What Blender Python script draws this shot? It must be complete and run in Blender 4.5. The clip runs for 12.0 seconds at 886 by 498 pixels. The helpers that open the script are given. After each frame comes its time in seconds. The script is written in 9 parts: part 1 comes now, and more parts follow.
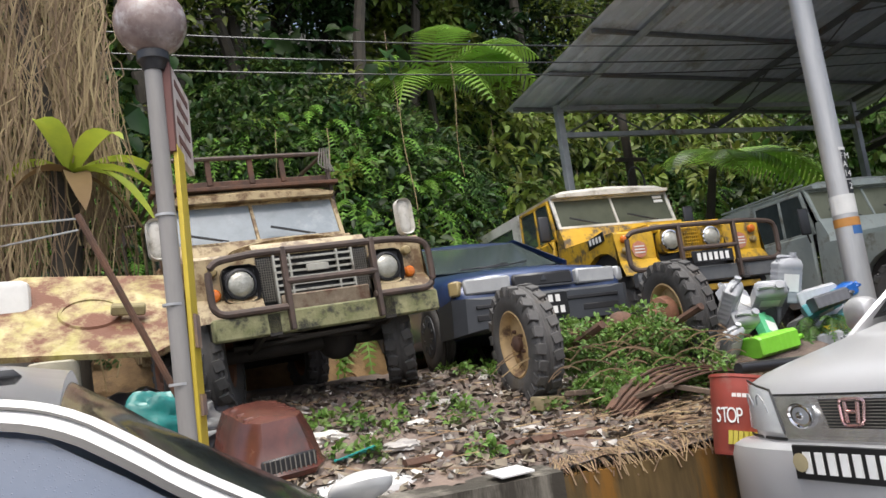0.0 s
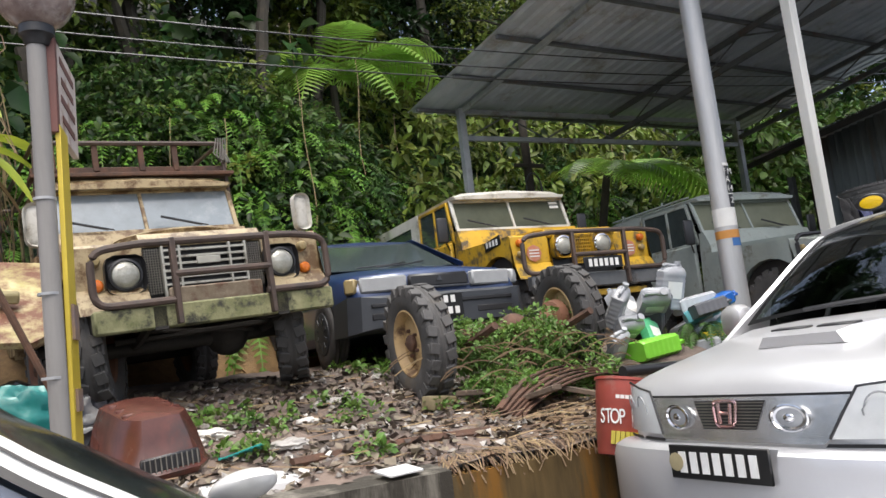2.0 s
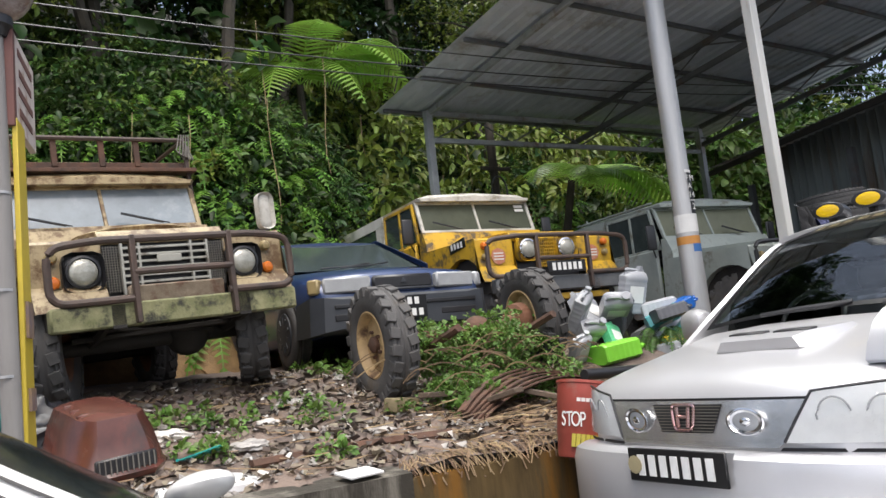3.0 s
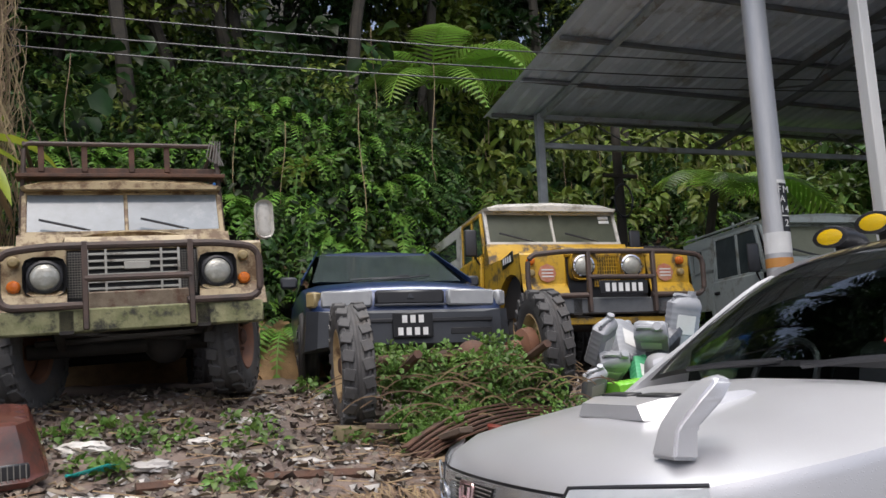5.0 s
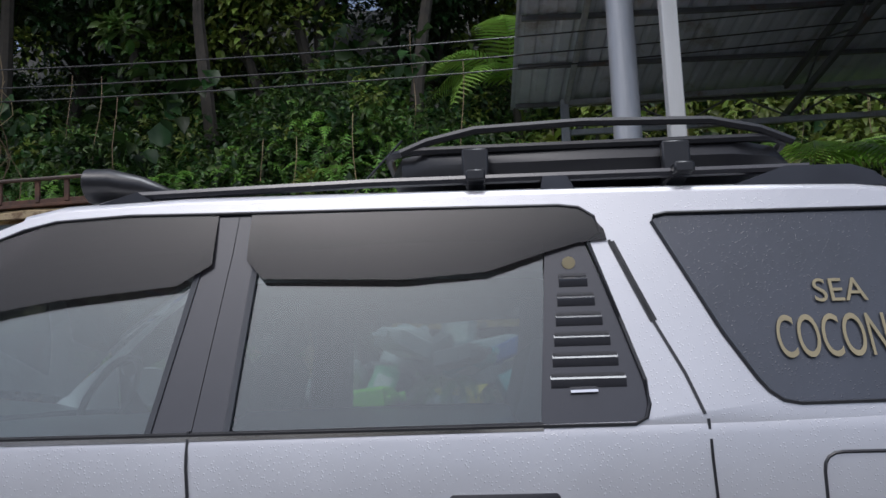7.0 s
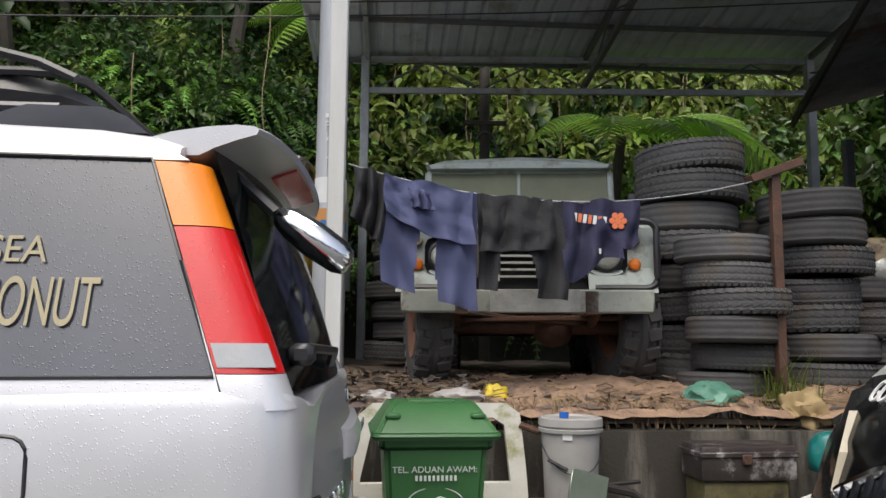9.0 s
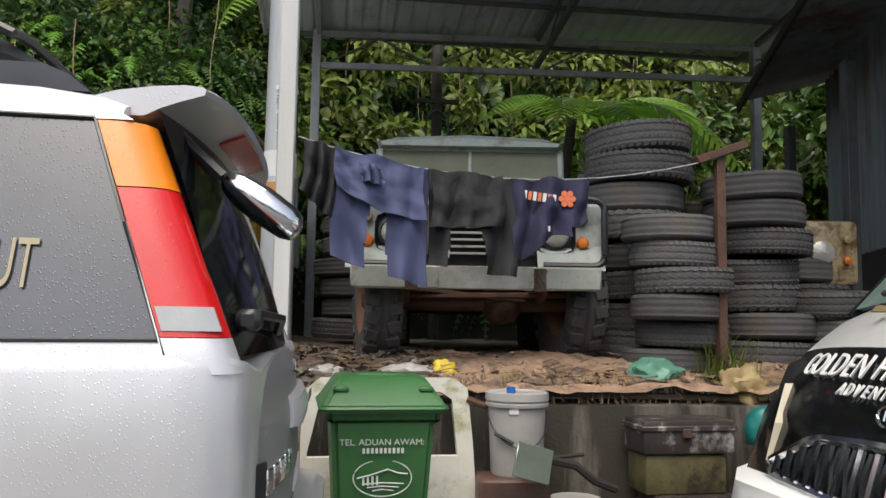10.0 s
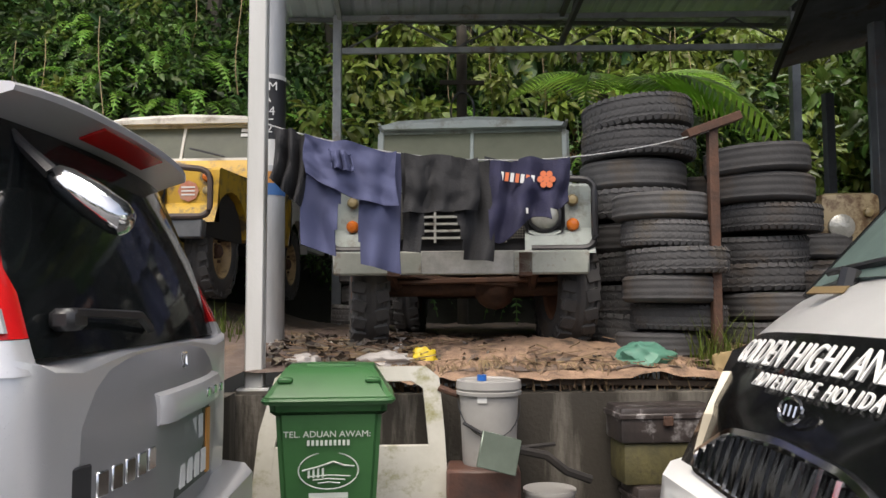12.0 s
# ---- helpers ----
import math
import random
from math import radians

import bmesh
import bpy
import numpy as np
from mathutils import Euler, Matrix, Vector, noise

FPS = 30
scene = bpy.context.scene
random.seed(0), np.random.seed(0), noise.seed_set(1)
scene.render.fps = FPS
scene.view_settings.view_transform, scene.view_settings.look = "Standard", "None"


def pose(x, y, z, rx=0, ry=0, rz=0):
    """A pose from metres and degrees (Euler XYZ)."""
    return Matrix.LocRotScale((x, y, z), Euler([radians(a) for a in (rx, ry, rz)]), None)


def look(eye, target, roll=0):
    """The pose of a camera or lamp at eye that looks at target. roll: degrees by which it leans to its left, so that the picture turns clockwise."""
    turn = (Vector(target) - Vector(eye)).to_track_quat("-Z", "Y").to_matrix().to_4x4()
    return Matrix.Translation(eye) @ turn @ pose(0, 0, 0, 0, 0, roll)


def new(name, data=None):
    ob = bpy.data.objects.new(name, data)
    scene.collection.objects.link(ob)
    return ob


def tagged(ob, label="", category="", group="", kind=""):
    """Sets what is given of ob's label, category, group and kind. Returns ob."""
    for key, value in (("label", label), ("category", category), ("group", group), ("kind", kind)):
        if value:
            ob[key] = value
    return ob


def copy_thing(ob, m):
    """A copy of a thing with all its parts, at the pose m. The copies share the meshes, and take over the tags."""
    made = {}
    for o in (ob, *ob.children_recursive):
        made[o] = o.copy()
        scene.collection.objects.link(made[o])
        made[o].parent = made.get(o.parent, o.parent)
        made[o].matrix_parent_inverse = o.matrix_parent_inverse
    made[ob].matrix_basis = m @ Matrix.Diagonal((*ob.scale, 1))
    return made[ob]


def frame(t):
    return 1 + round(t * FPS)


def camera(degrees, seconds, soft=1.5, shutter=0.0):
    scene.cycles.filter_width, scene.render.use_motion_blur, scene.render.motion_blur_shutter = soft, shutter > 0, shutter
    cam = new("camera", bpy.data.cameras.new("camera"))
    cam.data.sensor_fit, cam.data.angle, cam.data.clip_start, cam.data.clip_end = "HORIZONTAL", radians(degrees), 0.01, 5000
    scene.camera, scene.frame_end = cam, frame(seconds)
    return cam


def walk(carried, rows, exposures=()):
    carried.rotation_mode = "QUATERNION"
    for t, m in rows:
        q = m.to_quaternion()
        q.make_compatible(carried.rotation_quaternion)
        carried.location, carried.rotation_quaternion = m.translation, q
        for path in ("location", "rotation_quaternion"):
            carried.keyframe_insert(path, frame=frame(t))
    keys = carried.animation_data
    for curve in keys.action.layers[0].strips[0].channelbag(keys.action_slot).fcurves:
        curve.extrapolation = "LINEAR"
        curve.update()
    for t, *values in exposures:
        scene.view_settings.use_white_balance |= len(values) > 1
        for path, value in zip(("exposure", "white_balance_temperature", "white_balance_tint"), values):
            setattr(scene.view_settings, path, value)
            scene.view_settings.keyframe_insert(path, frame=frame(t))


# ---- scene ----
cam = camera(57.8, 12.0)
PATH = [
    (0, (-4.189, 0.689, 1.16), (-3.39, 2.499, 1.457), -7.6),
    (0.5, (-4.18, 0.688, 1.157), (-3.384, 2.498, 1.455), -7.6),
    (1, (-4.181, 0.691, 1.154), (-3.379, 2.499, 1.451), -7.3),
    (1.5, (-4.18, 0.695, 1.152), (-3.289, 2.463, 1.436), -6.9),
    (2, (-4.172, 0.696, 1.152), (-3.15, 2.395, 1.418), -6.6),
    (2.5, (-4.171, 0.698, 1.157), (-3.086, 2.358, 1.414), -6.3),
    (3, (-4.165, 0.696, 1.152), (-3.07, 2.349, 1.413), -6.1),
    (3.5, (-4.117, 0.683, 1.162), (-3.018, 2.333, 1.422), -5.4),
    (3.7, (-4.017, 0.665, 1.163), (-2.966, 2.346, 1.431), -5.0),
    (5.3, (-2.151, 0.451, 1.199), (-1.595, 2.348, 1.502), -2.4),
    (5.5, (-1.818, 0.426, 1.2), (-1.332, 2.343, 1.502), -2.8),
    (6, (-0.855, 0.318, 1.147), (-0.786, 2.291, 1.484), -2.9),
    (6.5, (0.148, 0.251, 1.123), (0.113, 2.221, 1.466), -3.5),
    (7, (1.169, 0.156, 1.155), (1.073, 2.127, 1.48), -1.6),
    (7.5, (1.923, 0.293, 1.173), (1.803, 2.264, 1.491), 0.6),
    (7.7, (2.175, 0.322, 1.178), (2.043, 2.292, 1.495), 0.6),
    (9.3, (2.728, 0.411, 1.159), (2.914, 2.391, 1.374), 0.3),
    (9.5, (2.726, 0.407, 1.155), (2.935, 2.384, 1.368), 0.2),
    (10, (2.725, 0.413, 1.135), (2.977, 2.388, 1.315), 0.9),
    (10.5, (2.718, 0.421, 1.131), (3.048, 2.388, 1.283), 1.4),
    (11, (2.723, 0.432, 1.126), (3.078, 2.396, 1.254), 1.3),
    (11.5, (2.883, 0.437, 1.132), (3.217, 2.405, 1.257), 0.8),
    (11.7, (2.994, 0.455, 1.117), (3.278, 2.43, 1.25), 0.6),
    (12, (3.248, 0.47, 1.162), (3.335, 2.464, 1.298), -0.2),
]
walk(cam, [(t, look(e, a, r)) for t, e, a, r in PATH],
     exposures=[(0, 1.20, 6450, 7), (3.7, 1.12, 6400, 8), (5.3, 0.66, 6200, 10), (6.0, 0.46, 5900, 9), (6.5, 0.18, 5720, 9), (7.7, 0.24, 5950, 10), (9.3, 1.05, 6500, 6), (11.5, 1.05, 6600, 5), (12, 1.20, 6700, 8)])

# ---- world, sun, exposure ----
world = bpy.data.worlds.new("world")
scene.world = world
world.use_nodes = True
wn = world.node_tree.nodes
sky = wn.new("ShaderNodeTexSky")
sky.sky_type, sky.sun_disc = "NISHITA", False
sky.sun_elevation, sky.sun_rotation = radians(62), radians(200)
sky.air_density, sky.dust_density, sky.ozone_density = 0.6, 5.0, 0.4
hsv = wn.new("ShaderNodeHueSaturation")
hsv.inputs["Saturation"].default_value = 0.75
world.node_tree.links.new(sky.outputs[0], hsv.inputs["Color"])
world.node_tree.links.new(hsv.outputs[0], wn["Background"].inputs[0])
wn["Background"].inputs[1].default_value = 0.15
sun = new("sun", bpy.data.lights.new("sun", "SUN"))
sun.data.energy, sun.data.angle, sun.data.color = 1.2, radians(25), (1.0, 0.97, 0.92)
sun.matrix_world = look((3, 5, 22), (0, 0, 0))

rng = np.random.default_rng(7)

# ---- materials ----
def mat(name, c1, c2=None, rough=0.6, metal=0.0, scale=5.0, bump=0.15, bscale=60.0, dirt=None, dirt_amt=0.5, dirt_scale=2.0,
        coat=0.0, rand=0.0, island=0.0, transl=0.0, spec=0.5, streak=False, drops=0.0):
    m = bpy.data.materials.new(name)
    m.use_nodes = True
    nt = m.node_tree
    n, ln = nt.nodes, nt.links
    p = n["Principled BSDF"]
    c2 = c2 or tuple(c * 0.75 for c in c1)
    tc = n.new("ShaderNodeTexCoord")
    mp = n.new("ShaderNodeMapping")
    ln.new(tc.outputs["Object"], mp.inputs["Vector"])
    if streak:
        mp.inputs["Scale"].default_value = (1.0, 1.0, 0.12)
    nz = n.new("ShaderNodeTexNoise")
    nz.inputs["Scale"].default_value, nz.inputs["Detail"].default_value, nz.inputs["Roughness"].default_value = scale, 8, 0.65
    ln.new(mp.outputs[0], nz.inputs["Vector"])
    rp = n.new("ShaderNodeValToRGB")
    rp.color_ramp.elements[0].position, rp.color_ramp.elements[1].position = 0.32, 0.68
    rp.color_ramp.elements[0].color, rp.color_ramp.elements[1].color = (*c2, 1), (*c1, 1)
    ln.new(nz.outputs["Fac"], rp.inputs[0])
    col = rp.outputs[0]
    if dirt:
        nd = n.new("ShaderNodeTexNoise")
        nd.inputs["Scale"].default_value, nd.inputs["Detail"].default_value, nd.inputs["Roughness"].default_value = dirt_scale, 9, 0.7
        ln.new(mp.outputs[0], nd.inputs["Vector"])
        rd = n.new("ShaderNodeValToRGB")
        e = rd.color_ramp.elements
        e[0].position, e[1].position = 0.62 - 0.3 * dirt_amt, 0.74 - 0.3 * dirt_amt
        e[0].color, e[1].color = (0, 0, 0, 1), (1, 1, 1, 1)
        ln.new(nd.outputs["Fac"], rd.inputs[0])
        mx = n.new("ShaderNodeMix")
        mx.data_type = "RGBA"
        ln.new(rd.outputs[0], mx.inputs["Factor"])
        ln.new(col, mx.inputs["A"])
        mx.inputs["B"].default_value = (*dirt, 1)
        col = mx.outputs["Result"]
    if rand or island:
        hs = n.new("ShaderNodeHueSaturation")
        mr = n.new("ShaderNodeMapRange")
        a = rand or island
        mr.inputs["To Min"].default_value, mr.inputs["To Max"].default_value = 1 - a, 1 + a
        src = n.new("ShaderNodeObjectInfo").outputs["Random"] if rand else n.new("ShaderNodeNewGeometry").outputs["Random Per Island"]
        ln.new(src, mr.inputs["Value"])
        ln.new(mr.outputs[0], hs.inputs["Value"])
        mh = n.new("ShaderNodeMapRange")
        mh.inputs["To Min"].default_value, mh.inputs["To Max"].default_value = 0.5 - 0.06 * a, 0.5 + 0.04 * a
        ln.new(src, mh.inputs["Value"])
        ln.new(mh.outputs[0], hs.inputs["Hue"])
        ln.new(col, hs.inputs["Color"])
        col = hs.outputs[0]
    ln.new(col, p.inputs["Base Color"])
    p.inputs["Metallic"].default_value = metal
    p.inputs["Coat Weight"].default_value = coat
    p.inputs["Coat Roughness"].default_value = 0.06
    p.inputs["Specular IOR Level"].default_value = spec
    rr = n.new("ShaderNodeMapRange")
    rr.inputs["To Min"].default_value, rr.inputs["To Max"].default_value = max(0.02, rough * 0.75), min(1, rough * 1.25)
    ln.new(nz.outputs["Fac"], rr.inputs["Value"])
    ln.new(rr.outputs[0], p.inputs["Roughness"])
    if bump:
        nb = n.new("ShaderNodeTexNoise")
        nb.inputs["Scale"].default_value, nb.inputs["Detail"].default_value = bscale, 5
        ln.new(tc.outputs["Object"], nb.inputs["Vector"])
        bp = n.new("ShaderNodeBump")
        bp.inputs["Strength"].default_value, bp.inputs["Distance"].default_value = bump, 0.01
        ln.new(nb.outputs["Fac"], bp.inputs["Height"])
        if drops:
            vo = n.new("ShaderNodeTexVoronoi")
            vo.inputs["Scale"].default_value = drops
            ln.new(tc.outputs["Object"], vo.inputs["Vector"])
            rv = n.new("ShaderNodeValToRGB")
            rv.color_ramp.elements[0].position, rv.color_ramp.elements[1].position = 0.08, 0.24
            rv.color_ramp.elements[0].color, rv.color_ramp.elements[1].color = (1, 1, 1, 1), (0, 0, 0, 1)
            ln.new(vo.outputs["Distance"], rv.inputs[0])
            b2 = n.new("ShaderNodeBump")
            b2.inputs["Strength"].default_value, b2.inputs["Distance"].default_value = 0.25, 0.004
            ln.new(rv.outputs[0], b2.inputs["Height"])
            ln.new(bp.outputs[0], b2.inputs["Normal"])
            bp = b2
        ln.new(bp.outputs[0], p.inputs["Normal"])
    if transl:
        tr = n.new("ShaderNodeBsdfTranslucent")
        ln.new(col, tr.inputs["Color"])
        ms = n.new("ShaderNodeMixShader")
        ms.inputs[0].default_value = transl
        ln.new(p.outputs[0], ms.inputs[1])
        ln.new(tr.outputs[0], ms.inputs[2])
        ln.new(ms.outputs[0], n["Material Output"].inputs["Surface"])
    return m


def glass_mat(name, tint, gloss=0.0, rough=0.02, lift=1.7):
    m = bpy.data.materials.new(name)
    m.use_nodes = True
    n, ln = m.node_tree.nodes, m.node_tree.links
    tb = n.new("ShaderNodeBsdfTransparent")
    tb.inputs[0].default_value = (*tint, 1)
    gl = n.new("ShaderNodeBsdfGlossy")
    gl.inputs["Roughness"].default_value = rough
    fr = n.new("ShaderNodeFresnel")
    fr.inputs["IOR"].default_value = 1.5
    ad = n.new("ShaderNodeMath")
    ad.operation, ad.use_clamp = "MULTIPLY_ADD", True
    ad.inputs[1].default_value, ad.inputs[2].default_value = lift, gloss
    ln.new(fr.outputs[0], ad.inputs[0])
    ms = n.new("ShaderNodeMixShader")
    ln.new(ad.outputs[0], ms.inputs[0])
    ln.new(tb.outputs[0], ms.inputs[1])
    ln.new(gl.outputs[0], ms.inputs[2])
    ln.new(ms.outputs[0], n["Material Output"].inputs["Surface"])
    return m


M = dict(
    asphalt=mat("asphalt", (0.095, 0.095, 0.097), (0.055, 0.055, 0.057), rough=0.4, scale=3, bump=0.6, bscale=180),
    soil=mat("soil", (0.20, 0.15, 0.122), (0.075, 0.058, 0.05), rough=0.85, scale=2.2, bump=1.0, bscale=34, dirt=(0.22, 0.15, 0.09), dirt_amt=0.25, dirt_scale=1.3),
    # near black: the deep shade between the plants is put into this colour
    hill=mat("hill_soil_shaded", (0.022, 0.021, 0.012), (0.010, 0.010, 0.007), rough=0.95, scale=1.2, bump=1.0, bscale=8),
    concrete=mat("old_concrete", (0.26, 0.24, 0.20), (0.09, 0.08, 0.065), rough=0.75, scale=3, bump=0.4, bscale=40, dirt=(0.035, 0.03, 0.022), dirt_amt=0.75, dirt_scale=2.5, streak=True),
    stained=mat("stained_concrete", (0.16, 0.11, 0.05), (0.045, 0.035, 0.02), rough=0.25, scale=5, bump=0.25, bscale=20, dirt=(0.20, 0.10, 0.025), dirt_amt=0.35, dirt_scale=3, streak=True, spec=0.7),
    galv=mat("galvanised_steel", (0.52, 0.52, 0.52), (0.36, 0.37, 0.38), rough=0.45, metal=0.35, scale=7, bump=0.06, dirt=(0.36, 0.27, 0.16), dirt_amt=0.18, dirt_scale=2.5, streak=True),
    whitepost=mat("rusty_white_paint", (0.62, 0.62, 0.60), (0.5, 0.5, 0.47), rough=0.6, scale=5, bump=0.1, dirt=(0.30, 0.14, 0.05), dirt_amt=0.32, dirt_scale=3.0, streak=True),
    frame=mat("grey_painted_steel", (0.33, 0.35, 0.36), (0.22, 0.24, 0.25), rough=0.55, scale=6, bump=0.08, dirt=(0.14, 0.09, 0.06), dirt_amt=0.2),
    darkframe=mat("dark_truss_steel", (0.12, 0.125, 0.13), (0.07, 0.075, 0.08), rough=0.6, scale=6, bump=0.08, dirt=(0.1, 0.06, 0.04), dirt_amt=0.25),
    roofsheet=mat("roof_sheet", (0.50, 0.54, 0.60), (0.38, 0.42, 0.48), rough=0.55, scale=2, bump=0.05, dirt=(0.26, 0.25, 0.24), dirt_amt=0.25, dirt_scale=1.2),
    corr=mat("corrugated_zinc", (0.24, 0.27, 0.27), (0.13, 0.15, 0.155), rough=0.6, metal=0.2, scale=2, bump=0.06, dirt=(0.12, 0.08, 0.05), dirt_amt=0.35, dirt_scale=1.5, streak=True),
    rust=mat("rusted_steel", (0.13, 0.065, 0.04), (0.05, 0.03, 0.022), rough=0.85, scale=8, bump=0.4, bscale=50),
    black=mat("black_rubber", (0.03, 0.03, 0.031), (0.018, 0.018, 0.019), rough=0.7, scale=6, bump=0.15),
    tyre=mat("worn_tyre_rubber", (0.095, 0.092, 0.09), (0.052, 0.051, 0.051), rough=0.78, scale=5, bump=0.3, bscale=40, dirt=(0.085, 0.072, 0.058), dirt_amt=0.3, dirt_scale=3, rand=0.25),
    underside=mat("oily_chassis", (0.035, 0.03, 0.026), (0.015, 0.014, 0.013), rough=0.8, scale=6, bump=0.3),
    plastic=mat("black_plastic", (0.025, 0.025, 0.027), (0.018, 0.018, 0.02), rough=0.35, bump=0.04),
    chrome=mat("chrome", (0.75, 0.75, 0.76), (0.65, 0.65, 0.66), rough=0.12, metal=1.0, bump=0.0),
    wood=mat("weathered_wood", (0.14, 0.10, 0.07), (0.06, 0.045, 0.035), rough=0.85, scale=9, bump=0.5, bscale=40),
    twig=mat("dry_stalks", (0.26, 0.18, 0.10), (0.12, 0.08, 0.045), rough=0.9, scale=4, bump=0.2, island=0.35),
    straw=mat("dead_creepers", (0.34, 0.26, 0.15), (0.17, 0.125, 0.07), rough=0.9, scale=1.2, bump=0.1, island=0.4, transl=0.2),
    leaf=mat("leaves_dark", (0.034, 0.072, 0.018), (0.011, 0.028, 0.008), rough=0.42, scale=0.8, bump=0, spec=0.28, island=0.5, transl=0.28),
    leaf2=mat("leaves_mid", (0.095, 0.165, 0.032), (0.034, 0.072, 0.016), rough=0.42, scale=0.9, bump=0, spec=0.28, island=0.5, transl=0.3),
    leaf3=mat("leaves_yellowgreen", (0.17, 0.22, 0.035), (0.09, 0.13, 0.026), rough=0.42, scale=0.9, bump=0, spec=0.28, island=0.4, transl=0.3),
    leafdry=mat("leaves_brown", (0.18, 0.12, 0.05), (0.10, 0.06, 0.03), rough=0.8, scale=1, bump=0, island=0.4, transl=0.2),
    fern=mat("fern_green", (0.18, 0.35, 0.05), (0.10, 0.23, 0.035), rough=0.45, scale=1.5, bump=0, spec=0.28, island=0.25, transl=0.35),
    ferndark=mat("fern_dark", (0.075, 0.15, 0.03), (0.035, 0.085, 0.018), rough=0.45, scale=1.0, bump=0, spec=0.28, island=0.4, transl=0.3),
    bark=mat("bark", (0.05, 0.042, 0.03), (0.02, 0.018, 0.013), rough=0.9, scale=6, bump=0.8, bscale=20),
)

# ---- mesh helpers ----
def part(name, bm, material, parent=None, label="", smooth=True, angle=38):
    me = bpy.data.meshes.new(name)
    if isinstance(bm, tuple):
        me.from_pydata(*bm)
    else:
        bmesh.ops.recalc_face_normals(bm, faces=bm.faces)
        bm.to_mesh(me)
        bm.free()
    me.materials.append(material)
    if smooth:
        me.polygons.foreach_set("use_smooth", [True] * len(me.polygons))
        me.set_sharp_from_angle(angle=radians(angle))
    ob = new(name, me)
    if parent is not None:
        ob.parent = parent
    if label:
        ob["label"] = label
    return ob


def thing(name, label, category, m=None, group="", kind=""):
    ob = new(name)
    ob.empty_display_size = 0.1
    if m is not None:
        ob.matrix_basis = m
    return tagged(ob, label, category, group, kind)


def solid(name, bm, material, label, category, m=None, group="", kind="", smooth=True):
    ob = part(name, bm, material, smooth=smooth)
    if m is not None:
        ob.matrix_basis = m
    return tagged(ob, label, category, group, kind)


def BM():
    return bmesh.new()


def box(bm, c, s, bevel=0.0, rot=None, seg=1):
    m = Matrix.Translation(c) @ (rot or Matrix.Identity(4)) @ Matrix.Diagonal((*s, 1))
    r = bmesh.ops.create_cube(bm, size=1.0, matrix=m)
    if bevel:
        es = list({e for v in r["verts"] for e in v.link_edges})
        bmesh.ops.bevel(bm, geom=es, offset=bevel, segments=seg, affect="EDGES", profile=0.5)
    return bm


def R(rx=0, ry=0, rz=0):
    return pose(0, 0, 0, rx, ry, rz)


def rod(bm, a, b, r, seg=8, r2=None):
    a, b = Vector(a), Vector(b)
    d = b - a
    q = d.to_track_quat("Z", "Y").to_matrix().to_4x4()
    bmesh.ops.create_cone(bm, cap_ends=True, segments=seg, radius1=r, radius2=r if r2 is None else r2, depth=d.length,
                          matrix=Matrix.Translation((a + b) / 2) @ q)
    return bm


def tube(bm, pts, r, seg=7, closed=False):
    """A round bar swept along points."""
    pts = [Vector(p) for p in pts]
    n = len(pts)
    rings = []
    for i, p in enumerate(pts):
        if closed:
            d = pts[(i + 1) % n] - pts[i - 1]
        else:
            d = pts[min(i + 1, n - 1)] - pts[max(i - 1, 0)]
        d.normalize()
        u = d.orthogonal() if abs(d.z) > 0.95 else d.cross(Vector((0, 0, 1)))
        u.normalize()
        w = d.cross(u)
        rr = r[i] if isinstance(r, (list, tuple)) else r
        rings.append([bm.verts.new(p + (u * math.cos(k * math.tau / seg) + w * math.sin(k * math.tau / seg)) * rr) for k in range(seg)])
    for i in range(n if closed else n - 1):
        a, b = rings[i], rings[(i + 1) % n]
        for k in range(seg):
            bm.faces.new((a[k], a[(k + 1) % seg], b[(k + 1) % seg], b[k]))
    if not closed:
        bm.faces.new(rings[0])
        bm.faces.new(rings[-1])
    return bm


def rounded(pts, r=0.06, n=4, closed=False):
    """Points of a line with its corners rounded."""
    pts = [Vector(p) for p in pts]
    out = []
    for i, p in enumerate(pts):
        if not closed and i in (0, len(pts) - 1):
            out.append(p)
            continue
        a, b = pts[i - 1] - p, pts[(i + 1) % len(pts)] - p
        ra = min(r, a.length * 0.45, b.length * 0.45)
        a, b = p + a.normalized() * ra, p + b.normalized() * ra
        for k in range(n + 1):
            t = k / n
            out.append(a * (1 - t) ** 2 + p * 2 * t * (1 - t) + b * t * t)
    return out


def loft(bm, loops, caps=True):
    vs = [[bm.verts.new(p) for p in lp] for lp in loops]
    n = len(vs[0])
    for a, b in zip(vs, vs[1:]):
        for k in range(n):
            bm.faces.new((a[k], a[(k + 1) % n], b[(k + 1) % n], b[k]))
    if caps:
        bm.faces.new(vs[0])
        bm.faces.new(vs[-1])
    return bm


def prism(bm, poly, axis, a, b):
    """A polygon of (u, v) pushed along an axis from a to b; u, v are the two other axes in order."""
    def P(u, v, w):
        return {"x": (w, u, v), "y": (u, w, v), "z": (u, v, w)}[axis]
    return loft(bm, [[P(u, v, a) for u, v in poly], [P(u, v, b) for u, v in poly]])


def lathe(bm, prof, seg=24, axis="z", m=None):
    """A profile of (radius, height) turned about an axis."""
    rings = []
    for r, h in prof:
        ring = []
        for k in range(seg):
            a = k * math.tau / seg
            c, s = math.cos(a) * r, math.sin(a) * r
            p = Vector({"z": (c, s, h), "x": (h, c, s), "y": (c, h, s)}[axis])
            ring.append(bm.verts.new(m @ p if m else p))
        rings.append(ring)
    for a, b in zip(rings, rings[1:]):
        for k in range(seg):
            bm.faces.new((a[k], a[(k + 1) % seg], b[(k + 1) % seg], b[k]))
    return bm


